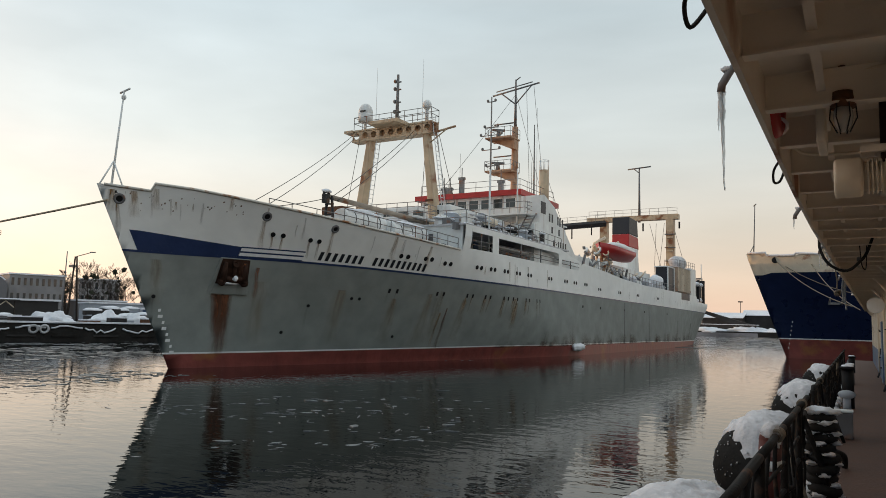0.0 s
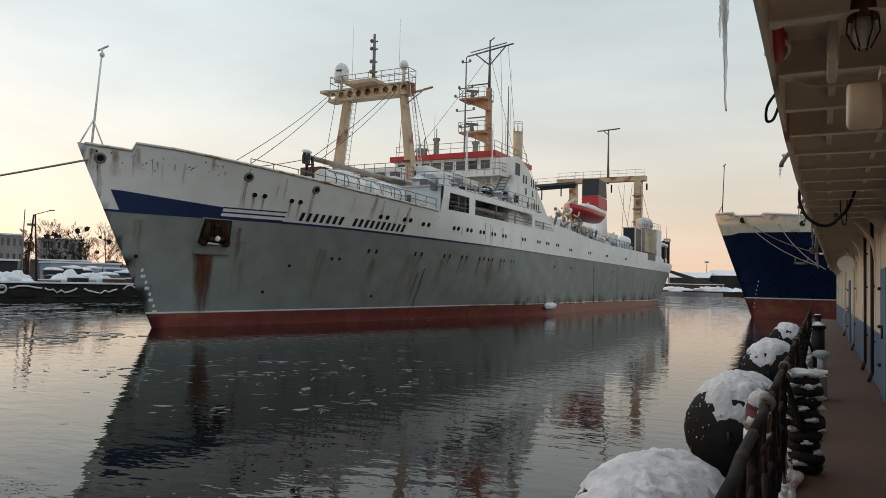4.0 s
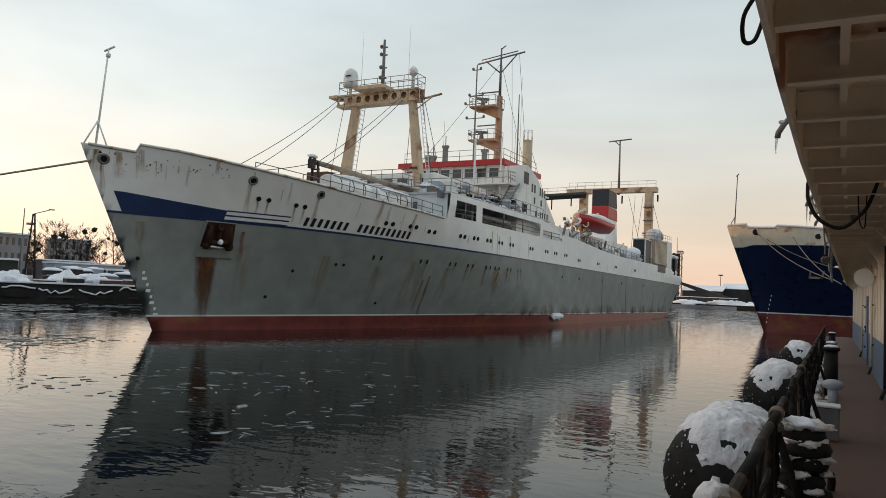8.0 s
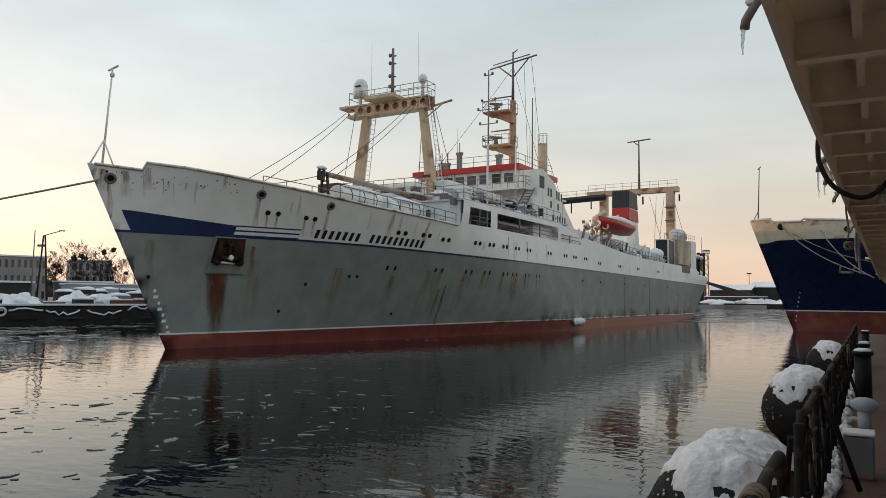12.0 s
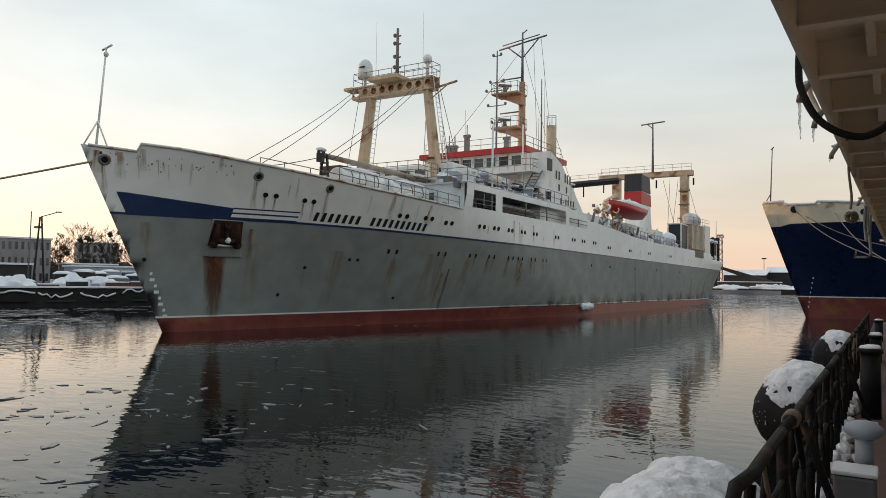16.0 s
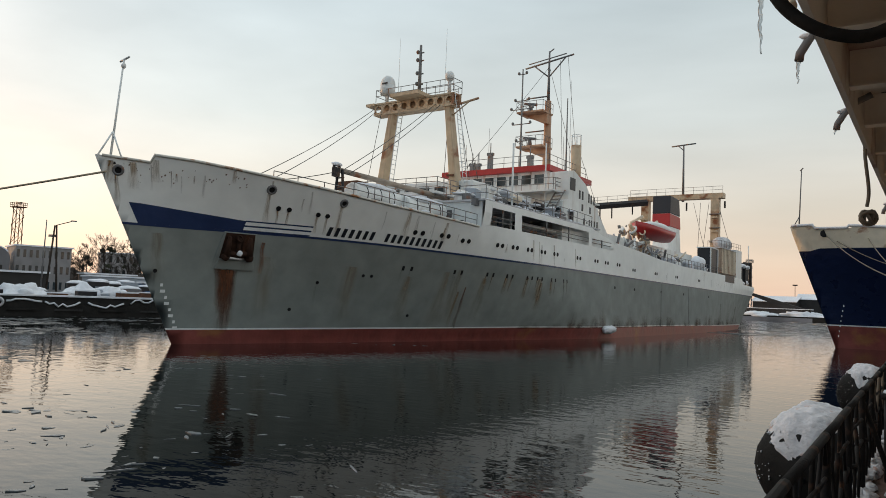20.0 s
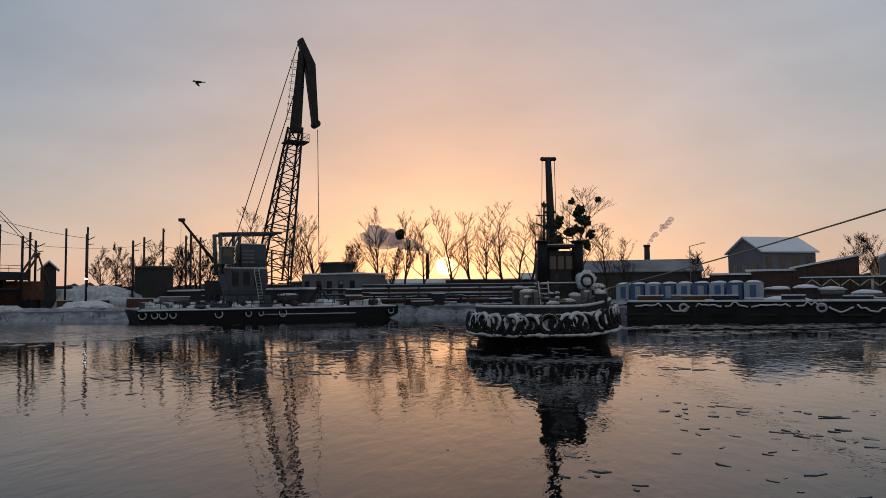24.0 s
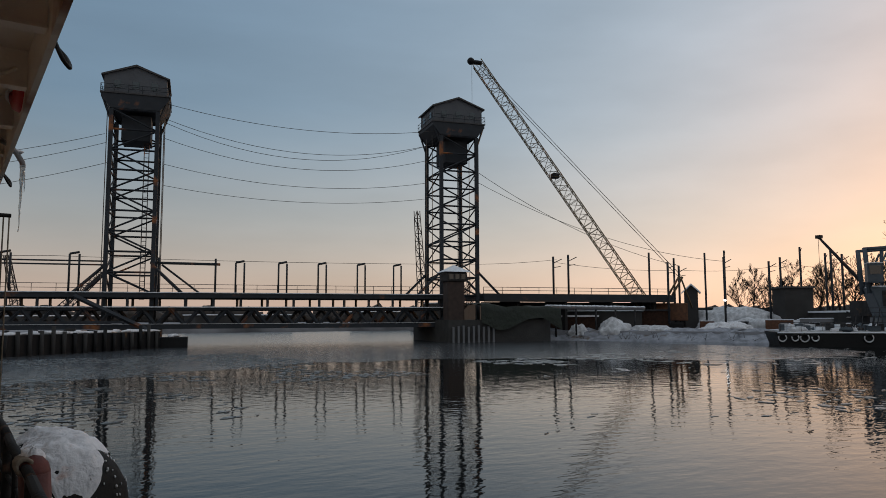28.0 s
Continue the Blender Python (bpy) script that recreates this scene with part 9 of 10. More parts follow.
# ---- lift bridge ----
TL, TR = Vector((-16.8, -86.0, 0)), Vector((-53.2, -76.0, 0))
AX = (TR - TL).normalized()
AY = Vector((-AX.y, AX.x, 0))          # toward the far side or near side of the bridge
if AY.y < 0:
    AY = -AY
BRZ = math.degrees(math.atan2(AX.y, AX.x))
SPAN = (TR - TL).length


def lift_tower(c, label):
    t = thing("lift_tower", label, "bridge tower", "lift bridge towers", pose(c.x, c.y, 0, 0, 0, BRZ))
    w, d, h0, h1 = 4.7, 6.0, 1.5, 25.6
    for sx in (-1, 1):
        for sy in (-1, 1):
            boxpart("leg", (sx * w / 2, sy * d / 2, (h0 + h1) / 2), (0.42, 0.42, h1 - h0), "bridge", t)
    n = 9
    for i in range(n + 1):
        z = 5.6 + (h1 - 5.6) * i / n
        for sy in (-1, 1):
            rodpart("strut", (-w / 2, sy * d / 2, z), (w / 2, sy * d / 2, z), 0.11, "bridge", t, n=4)
        for sx in (-1, 1):
            rodpart("strut", (sx * w / 2, -d / 2, z), (sx * w / 2, d / 2, z), 0.11, "bridge", t, n=4)
        if i < n:
            z2 = 5.6 + (h1 - 5.6) * (i + 1) / n
            s = 1 if i % 2 else -1
            for sy in (-1, 1):
                rodpart("brace", (-w / 2 * s, sy * d / 2, z), (w / 2 * s, sy * d / 2, z2), 0.1, "bridge", t, n=4)
            for sx in (-1, 1):
                rodpart("brace", (sx * w / 2, -d / 2 * s, z), (sx * w / 2, d / 2 * s, z2), 0.1, "bridge", t, n=4)
    bm = nb()
    for k in (-0.5, 0.5):
        rod(bm, (w / 2 - 1.2 + k * 0.5, 0, 5), (w / 2 - 1.2 + k * 0.5, 0, 25), 0.05, n=4)
    for i in range(40):
        rod(bm, (w / 2 - 1.45, 0, 5 + i * 0.5), (w / 2 - 0.95, 0, 5 + i * 0.5), 0.035, n=4)
    part("ladder", bm, "bridge", t)
    bm = nb()
    prism(bm, [(-3.45, 27.3), (-3.45, 26.9), (-2.5, 25.7), (2.5, 25.7), (3.45, 26.9), (3.45, 27.3)], -3.1, 3.1, "y")
    part("machine_platform", bm, "bridge", t, "dark corbelled platform")
    house = boxpart("machine_house", (0, 0, 28.35), (6.4, 5.6, 2.1), "tower_house", t)
    for k in (-1.9, 0.0, 1.9):
        for sy in (-1, 1):
            boxpart("window", (k, sy * 2.82, 28.45), (0.7, 0.06, 0.8), "glass", house)
    for k in (-1.4, 1.4):
        for sx in (-1, 1):
            boxpart("window", (sx * 3.22, k, 28.45), (0.06, 0.7, 0.8), "glass", house)
    bm = nb()
    prism(bm, [(-3.2, 29.4), (3.2, 29.4), (0, 30.55)], -2.8, 2.8, "y")
    part("gable_wall", bm, "tower_house", house)
    for sx in (-1, 1):
        bm = nb()
        prism(bm, [(sx * 3.5, 29.25), (0, 30.5), (0, 30.72), (sx * 3.5, 29.42)], -3.1, 3.1, "y")
        part("roof", bm, "roof_dark", t)
    boxpart("eave_band", (0, 0, 27.38), (7.1, 6.4, 0.14), "roof_dark", t)
    boxpart("counterweight", (0.1, 0, 23.9), (3.0, 3.6, 2.8), "bridge", t)
    for sx in (-1, 1):
        for sy in (-1, 1):
            rodpart("corbel_strut", (sx * w / 2, sy * d / 2, 24.2), (sx * 3.3, sy * 2.9, 26.9), 0.12, "bridge", t, n=4)
    rail(t, [(-3.5, 3.15, 27.4), (3.5, 3.15, 27.4), (3.5, -3.15, 27.4), (-3.5, -3.15, 27.4), (-3.5, 3.15, 27.4)], 0.9, "bridge", gap=1.5, r=0.03)
    for s in (-1, 1):
        for y in (-1.2, 1.2):
            rodpart("lift_rope", (s * 2.95, y, 26), (s * 2.95, y, 5.5), 0.045, "wire", t, n=4)
    for s in (-1, 1):
        for y in (-d / 2, d / 2):
            rodpart("side_strut", (s * w / 2, y, 8.6), (s * (w / 2 + 3.3), y, 5.4), 0.16, "bridge", t, n=5)
    return t


lift_tower(TL, "dark lattice bridge lift tower with a gabled machine house on top")
lift_tower(TR, "dark lattice bridge lift tower beside a brick cabin")


def truss_span(x0, x1, label, near=3.6):
    """A two-deck truss between x0 and x1 metres along the bridge axis."""
    t = thing("truss_span", label, "bridge span", "bridge spans", pose(TL.x, TL.y, 0, 0, 0, BRZ))
    L = x1 - x0
    for y in (-near, near):
        for z, h in ((5.35, 0.5), (3.9, 0.3), (2.0, 0.5)):
            boxpart("chord", ((x0 + x1) / 2, y, z), (L, 0.35, h), "bridge", t)
        n = max(2, round(L / 2.9))
        for i in range(n):
            a, b = x0 + L * i / n, x0 + L * (i + 0.5) / n
            c = x0 + L * (i + 1) / n
            rodpart("diagonal", (a, y, 2.1), (b, y, 3.9), 0.21, "bridge", t, n=4)
            rodpart("diagonal", (b, y, 3.9), (c, y, 2.1), 0.21, "bridge", t, n=4)
            rodpart("post", (a, y, 3.9), (a, y, 5.3), 0.15, "bridge", t, n=4)
    boxpart("upper_deck", ((x0 + x1) / 2, 0, 5.55), (L, 7.6, 0.2), "bridge", t)
    boxpart("snow_edge", ((x0 + x1) / 2, -near - 0.2, 4.1), (L, 0.36, 0.1), "snow", t)
    boxpart("snow_verge", ((x0 + x1) / 2, -near - 0.05, 5.66), (L, 0.4, 0.08), "snow", t)
    boxpart("snow_ledge", ((x0 + x1) / 2, -near - 0.1, 2.28), (L, 0.25, 0.05), "snow_dirty_shaded", t)
    boxpart("lower_deck", ((x0 + x1) / 2, 0, 2.0), (L, 6.6, 0.25), "bridge", t)
    rail(t, [(x0, -near - 0.2, 5.65), (x1, -near - 0.2, 5.65)], 0.9, "bridge", gap=2.2, r=0.03)
    return t


truss_span(0, SPAN, "dark two-deck truss lift span of the bridge")
truss_span(-34, 0, "dark two-deck truss approach span of the bridge")


def along(s, y, z):
    return TL + AX * s + AY * y + Vector((0, 0, z))


def catenary_mast(s, h=4.4, w=0.95, rz=0):
    p = along(s, 1.5, 5.6)
    m = thing("catenary_portal", "slim rail-line portal on the bridge deck", "portal", "portals on the bridge", pose(p.x, p.y, p.z, 0, 0, BRZ))
    rodpart("post", (0, 0, 0), (0, 0, h), 0.11, "bridge", m, n=6)
    rodpart("post", (w, 0, 0), (w, 0, h), 0.11, "bridge", m, n=6)
    rodpart("beam", (0, 0, h), (w, 0, h + 0.2), 0.13, "bridge", m, n=6)


for s in (11.1, 15.9, 20.5, 25.2, 29.7):
    catenary_mast(s, 3.6)
for i in range(4):
    catenary_mast(-6 - 6.5 * i, 4.2)
# approach viaduct beyond the right tower
v = thing("approach_viaduct", "dark low approach viaduct with a railing", "viaduct", m=pose(TL.x, TL.y, 0, 0, 0, BRZ))
boxpart("girder", (SPAN + 17, 0, 5.45), (28, 7, 0.8), "bridge", v)
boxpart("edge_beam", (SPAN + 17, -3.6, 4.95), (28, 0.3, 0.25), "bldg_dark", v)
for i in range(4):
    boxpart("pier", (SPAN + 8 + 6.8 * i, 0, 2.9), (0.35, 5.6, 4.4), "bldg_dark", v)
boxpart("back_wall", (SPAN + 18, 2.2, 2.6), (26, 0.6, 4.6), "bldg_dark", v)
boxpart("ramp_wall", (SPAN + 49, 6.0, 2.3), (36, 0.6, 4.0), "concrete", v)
rail(v, [(SPAN + 3, -3.4, 5.85), (SPAN + 31, -3.4, 5.85)], 0.8, "bridge", gap=2.5, r=0.035)
for s, y, h, z in ((SPAN + 14.5, 0, 5.2, 5.8), (SPAN + 17.3, -1, 5.6, 5.8), (SPAN + 33, 2, 8, 2), (SPAN + 39, 4, 9.2, 2), (SPAN + 45, 6, 8.6, 2), (SPAN + 47, 6, 9.2, 2), (SPAN + 52, 10, 10, 2), (SPAN + 54, 10, 9.5, 2), (SPAN + 60, 12, 8, 2), (SPAN + 29, 5, 8.2, 2), (SPAN + 66, 14, 8, 2)):
    p = along(s, y, z)
    m = thing("line_pole", "slim rail power-line pole with a bracket", "pole", "line poles", pose(p.x, p.y, p.z, 0, 0, BRZ))
    rodpart("post", (0, 0, 0), (0, 0, h), 0.15, "bridge", m, n=6)
    rodpart("bracket", (0, 0, h - 0.9), (1.3, 0, h - 0.3), 0.06, "bridge", m, n=5)
    rodpart("bracket", (0, 0, h - 1.5), (1.1, 0, h - 1.3), 0.05, "bridge", m, n=5)
# the long cables between the towers and away from them
for p, q, d in ((along(3, 2.5, 26.8), along(SPAN - 3, 2.5, 26.2), 1.5), (along(3, 2, 25.2), along(SPAN - 3, 2, 24.6), 2.6), (along(3, 1, 25), along(SPAN - 3, 1, 24.8), 3.1), (along(3, 0, 23.4), along(SPAN - 3, 0, 23.0), 2.4),
                (along(3, -1, 20.6), along(SPAN - 3, -1, 20.2), 1.6), (along(3, -1.5, 18.2), along(SPAN - 3, -1.5, 18.2), 1.2), (along(-3, 2, 23), along(-34, 2, 17.5), 1.2), (along(-3, 0, 22.5), along(-34, 0, 16.4), 1.2), (along(-3, -1, 20.4), along(-34, -1, 14), 1.0),
                (along(SPAN + 3, 1, 21.8), along(SPAN + 33, 2, 10), 1.6), (along(SPAN + 3, 0, 20.8), along(SPAN + 39, 4, 10.6), 2.0), (along(-8, 1, 9.6), along(SPAN, 1, 9.6), 0.2), (along(SPAN, 1, 9.6), along(SPAN + 15, 0, 10.6), 0.2), (along(-34, 1, 9.6), along(-8, 1, 9.6), 0.2),
                (along(SPAN + 15, 0, 10.2), along(SPAN + 33, 2, 9.4), .4), (along(SPAN + 33, 2, 9.4), along(SPAN + 47, 6, 10), .4), (along(SPAN + 47, 6, 10.4), along(SPAN + 66, 14, 9), .5)):
    bm = nb()
    line(bm, sag(p, q, d, 16), 0.032, 4)
    tagged(part("overhead_cable", bm, "wire", weld=True), "thin overhead cable sagging between supports", "cable", "overhead cables")
# pier with cabin and tarpaulin beside the right tower
c = thing("control_cabin", "round-cornered brick bridge cabin with a windowed top and snowy roof", "cabin", m=pose(-49.6, -70.4, 1.6, 0, 0, BRZ))
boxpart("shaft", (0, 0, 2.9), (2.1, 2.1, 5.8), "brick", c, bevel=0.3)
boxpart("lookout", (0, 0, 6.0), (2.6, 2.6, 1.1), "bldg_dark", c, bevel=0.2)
for k in (-0.75, 0, 0.75):
    boxpart("window", (k, -1.31, 6.05), (0.5, 0.05, 0.6), "glass_warm", c)
bm = nb()
vs = [bm.verts.new((x, y, 6.6)) for x, y in ((-1.6, -1.6), (1.6, -1.6), (1.6, 1.6), (-1.6, 1.6))]
tp = bm.verts.new((0, 0, 7.5))
bm.faces.new(vs[::-1])
for i in range(4):
    bm.faces.new((vs[i], vs[(i + 1) % 4], tp))
part("roof", bm, "snow", c)
pier = thing("bridge_pier", "concrete bridge pier under a dark green tarpaulin", "pier", m=pose(-54.2, -72.0, 0, 0, 0, BRZ))
bm = nb()
prism(bm, [(-5.5, -5.2), (6.5, -5.2), (8.5, -3.0), (8.5, 9), (-5.5, 9)], -0.5, 2.6, "z")
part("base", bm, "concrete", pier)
for i in range(9):
    boxpart("mooring_post", (-5.0 + 0.62 * i, -5.35, 0.8), (0.22, 0.22, 2.0 + 0.15 * (i % 3)), "bldg", pier)
bm = nb()
g = []
for i in range(17):
    u = i / 16
    row = []
    for j in range(11):
        w = j / 10
        x = -1.6 + 10.3 * u
        if w < 0.6:
            y, z = 0.2 + 5.2 * w / 0.6, 4.3 - 0.4 * u + 0.25 * math.sin(3 * u * 3 + 0.5)
        else:
            y, z = 5.4 + 0.35 * (w - 0.6) / 0.4, 4.3 - 0.4 * u - (w - 0.6) / 0.4 * (2.0 + 0.8 * math.sin(7 * u)) 
        z += 0.28 * noise.noise(Vector((x * 0.7, y * 0.7, 2.0)))
        row.append(bm.verts.new((x, -y + 0.18 * noise.noise(Vector((x, z, 9.0))), z)))
    g.append(row)
for a, b in zip(g, g[1:]):
    for j in range(10):
        f = bm.faces.new((a[j], b[j], b[j + 1], a[j + 1]))
        f.smooth = True
part("tarpaulin", bm, "tarp", pier, "dark green tarpaulin draped in folds")
pl = thing("bridge_pier", "low dark bridge pier with timber fendering", "pier", m=pose(TL.x, TL.y, 0, 0, 0, BRZ))
boxpart("base", (0, 0, 0.6), (6.5, 9, 2.2), "concrete", pl)
boxpart("fender_raft", (4.5, -9.5, 0.35), (3.4, 3.0, 1.3), "black", pl)
boxpart("fender_raft", (-12, -9.0, 0.5), (30, 2.0, 1.2), "black", pl)
boxpart("walkway", (-14, -7.6, 2.5), (28, 1.0, 0.25), "bridge", pl)
rodpart("gangway", (-5, -4.2, 5.2), (3.4, -8.5, 1.2), 0.25, "bridge", pl, n=4)
for i in range(12):
    rodpart("fender_post", (-28 + 2.3 * i, -10.2 - 0.2 * (i % 3), -0.5), (-28 + 2.3 * i, -10.2 - 0.2 * (i % 3), 1.8), 0.2, "black", pl, n=6)
# far bank seen under the bridge, far cranes and roofs
for i, (x, y, w, h) in enumerate(((-60, -178, 24, 2.6), (-100, -172, 20, 3.4), (-20, -176, 18, 2.4), (-130, -180, 30, 6), (10, -150, 30, 4))):
    building("far_store", x, y, w, 10, h, 8 * i, "bldg_dark", "low dark building under snow beyond the bridge")
for x, y, tx, ty, h in ((-97, -151, -95.8, -152.2, 29.5), (-14, -199, -11, -198, 18), (-20, -190, -30, -186, 14)):
    t = thing("far_crane", "far dark harbour crane with a lattice jib", "crane", "far cranes", pose(0, 0, 0))
    bm = nb()
    lattice_boom(bm, (x, y, 3), (tx, ty, h), 1.8, 1.0, 14, 0.12, 0.07, Vector((1, 0.3, 0)))
    part("jib", bm, "dark_steel", t)
    boxpart("house", (x, y, 3), (5, 4, 4), "dark_steel", t)

# contact-wire beam with its posts beside the left tower, snow and scrap on the fender rafts
cb_ = thing("contact_beam", "dark contact-line beam on two posts above the bridge", "beam", m=pose(TL.x, TL.y, 0, 0, 0, BRZ))
for s in (2.9, 8.9):
    rodpart("post", (s, -1.5, 5.6), (s, -1.5, 9.6), 0.12, "bridge", cb_, n=6)
rodpart("beam", (2.0, -1.5, 9.0), (9.4, -1.5, 8.95), 0.16, "bridge", cb_, n=5)
rodpart("strut", (3.2, -1.5, 8.8), (7.2, -1.5, 5.7), 0.12, "bridge", cb_, n=5)
for z in (8.7, 9.1):
    rodpart("feeder_pipe", (-33, -1.0, z), (-2.6, -1.0, z), 0.09, "bridge", cb_, n=5)
rq = random.Random(90)
for i in range(90):
    s, y = rq.uniform(-28, 5), -rq.uniform(7.6, 10.6)
    bm = nb()
    if i % 3 == 0:
        box(bm, (s, y, 1.3), (rq.uniform(0.2, 0.9), 0.3, rq.uniform(0.4, 1.3)))
        part("timber", bm, rq.choice(("black", "bldg_dark", "rust")), pl)
    else:
        blob(bm, (s, y, 1.12), (rq.uniform(0.15, 0.7), rq.uniform(0.2, 0.5), rq.uniform(0.06, 0.2)), 0.5, 8, 6, i)
        part("snow_patch", bm, "snow_crust", pl)
# timber jetty before the land at the bridge foot
jt = thing("timber_jetty", "dark timber jetty with piles and snow patches", "jetty", m=pose(0, 0, 0))
ja, jb = Vector((-16.0, -75.5, 0)), Vector((5.0, -59.0, 0))
boxpart("face", (ja + jb) / 2 + Vector((-0.9, 1.1, 0.7)), ((jb - ja).length, 1.2, 1.8), "black", jt, rot=math.degrees(math.atan2((jb - ja).y, (jb - ja).x)))
for i in range(24):
    p = ja.lerp(jb, (i + 0.5) / 24) + Vector((-1.3, 1.7, 0))
    rodpart("jetty_post", p + Vector((0, 0, -0.6)), p + Vector((0, 0, rq.uniform(1.5, 2.3))), 0.17, rq.choice(("black", "bldg_dark")), jt, n=6)
    bm = nb()
    blob(bm, p + Vector((0.4, -0.9, 1.66)), (rq.uniform(0.3, 0.9), rq.uniform(0.3, 0.6), rq.uniform(0.08, 0.25)), 0.5, 10, 6, i * 1.3)
    part("snow_patch", bm, "snow_crust", jt)

# ---- blue ship moored ahead ----
def blue_ship():
    s = thing("blue_ship", "dark blue ship with red bottom and pale bow, moored ahead", "ship", m=pose(-6.1, 69.5, 0, 0, 0, -62))
    def hb(y, z):
        st = -3.7 * z / 9.9 if z > 0 else 0
        q = y - st
        if q <= 0:
            return 0
        k = min(1, z / 8)
        L, p = 22 - 10 * k, 1.35 + 1.4 * k
        return 5.2 * (1 - (1 - min(1, q / L)) ** p)
    def band(name, lo, hi, mt, rows, label=""):
        bm = nb()
        for sg in (1, -1):
            g = []
            for i in range(37):
                u = (i / 36) ** 1.6
                ym = -3.7 + 44 * u
                row = []
                for j in range(rows + 1):
                    z = lo(ym) + (hi(ym) - lo(ym)) * j / rows
                    y = max(-3.7 * max(0, z) / 9.9, ym)
                    row.append(bm.verts.new((sg * hb(y, z), y, z)))
                g.append(row)
            for a, b in zip(g, g[1:]):
                for j in range(rows):
                    try:
                        f = bm.faces.new((a[j], b[j], b[j + 1], a[j + 1]))
                        f.smooth = True
                    except ValueError:
                        pass
        bmesh.ops.remove_doubles(bm, verts=bm.verts, dist=0.001)
        return part(name, bm, mt, s, label)
    notch = lambda y: 8.0 if y < -1.9 else 8.2
    tp = lambda y: lerp_table([(-3.7, 10.1), (-2.4, 10.1), (-2.35, 9.8), (-0.4, 9.75), (-0.35, 9.95), (8, 9.3), (20, 8.8), (60, 8.8)], y)
    band("hull_bottom", lambda y: -0.8, lambda y: 1.85, "hull_red", 3)
    band("boot_line", lambda y: 1.85, lambda y: 1.95, "stripe_white", 1)
    band("hull_side", lambda y: 1.95, notch, "deep_blue", 8, "dark blue shell plating")
    band("hull_upper", notch, tp, "cream_pale", 3, "pale bow bulwark")
    bm = nb()
    line(bm, [Vector((hb(y, tp(y)) , y, tp(y) + 0.04)) for y in (-3.65, -3.0, -2.45, -2.3, -1.4, -0.45, -0.3, 1, 2, 4, 6, 8, 11, 14, 18)], 0.12, 6)
    part("bulwark_snow", bm, "snow_crust", s, "ridge of snow along the bulwark")
    def on(y, z, o=0.03):
        return Vector((hb(y, z) + o, y, z))
    bm = nb()
    rod(bm, on(-1.7, 9.4, -0.1), on(-1.7, 9.4, 0.06), 0.3, n=14)
    part("hawse_hole", bm, "black", s)
    bm = nb()
    rod(bm, on(2.8, 9.0, -0.1), on(2.8, 9.0, 0.06), 0.25, n=14)
    part("hawse_hole", bm, "black", s)
    bm = nb()
    box(bm, on(3.2, 5.3, 0.12), (0.3, 1.1, 0.2))
    for k in (-0.45, 0.45):
        rod(bm, on(3.2 + k, 5.2, 0.15), on(3.2 + k * 1.1, 5.9, 0.15), 0.12, 0.06)
    part("anchor", bm, "steel", s)
    bm = nb()
    rod(bm, (0, -3.0, 9.8), (0, -2.8, 15.0), 0.06, 0.04)
    rod(bm, (0, -3.5, 10.0), (0, -2.95, 11), 0.04)
    rod(bm, (-0.4, -2.75, 15.0), (0.3, -2.8, 15.1), 0.05)
    part("jackstaff", bm, "steel", s)
    for i in range(7):
        bm = nb()
        box(bm, on(0.15 + 0.02 * i, 1.0 + 0.42 * i, 0.02), (0.05, 0.28, 0.14), 60)
        part("draught_mark", bm, "stripe_white", s)
    boxpart("deck", (0, 22, 8.3), (9.4, 30, 0.2), "snow_dirty_shaded", s)
    bm = nb()
    for y, z in ((9, 9.2), (11, 9.6), (13, 9.4)):
        rod(bm, (-2, y, z), (-3.2, y + 2, z + 0.6), 0.2)
    part("deck_gear", bm, "cream", s)
    return s


blue_ship()


def moor(p, q, d, r=0.035):
    bm = nb()
    line(bm, sag(p, q, d, 18), r, 6)
    tagged(part("mooring_line", bm, "rope", weld=True), "pale mooring rope hanging in a slack curve", "rope", "mooring lines")


moor((-6.6, 67.4, 9.3), (-0.2, 40, 4.2), 0.5)
moor((-3.6, 67.0, 9.0), (0.2, 40, 4.0), 0.5)
moor((-6.4, 67.6, 9.2), (1.5, 60, 5.6), 0.6)

# ---- the sun's disc, chimney, smoke ----
bm = nb()
c = sun_dir * 3600
blob(bm, c, (45, 45, 45), 0, 24, 14)
tagged(part("sun_disc", bm, "sunglow"), "low orange sun above the horizon", "sun", kind="structure")
p = thing("chimney", "dark brick factory chimney", "chimney", m=pose(-300, 37.5, 1.1))
rodpart("shaft", (0, 0, 0), (0, 0, 19.5), 1.4, "bldg_dark", p, r2=1.1, n=10)
rodpart("cap", (0, 0, 19.3), (0, 0, 20.1), 1.4, "bldg_dark", p, n=10)
p = thing("chimney", "slim far steel factory chimney", "chimney", m=pose(-325, -56, 1.1))
rodpart("shaft", (0, 0, 0), (0, 0, 20), 0.9, "bldg_dark", p, r2=0.7, n=10)


def smoke(name, start, drift, n, s0, s1, seed):
    rnd = random.Random(seed)
    bm = nb()
    for i in range(n):
        u = i / n
        c = Vector(start) + Vector(drift) * u + Vector((rnd.uniform(-1, 1), rnd.uniform(-1, 1), rnd.uniform(-1, 1))) * (s0 + (s1 - s0) * u) * 0.45
        s = (s0 + (s1 - s0) * u) * rnd.uniform(0.6, 1.2)
        blob(bm, c, (s, s, s * 0.8), 0.6, 10, 7, i * 1.1, 2.0)
    return tagged(part(name, bm, "smoke"), "puffs of grey chimney smoke", "smoke", kind="stuff")


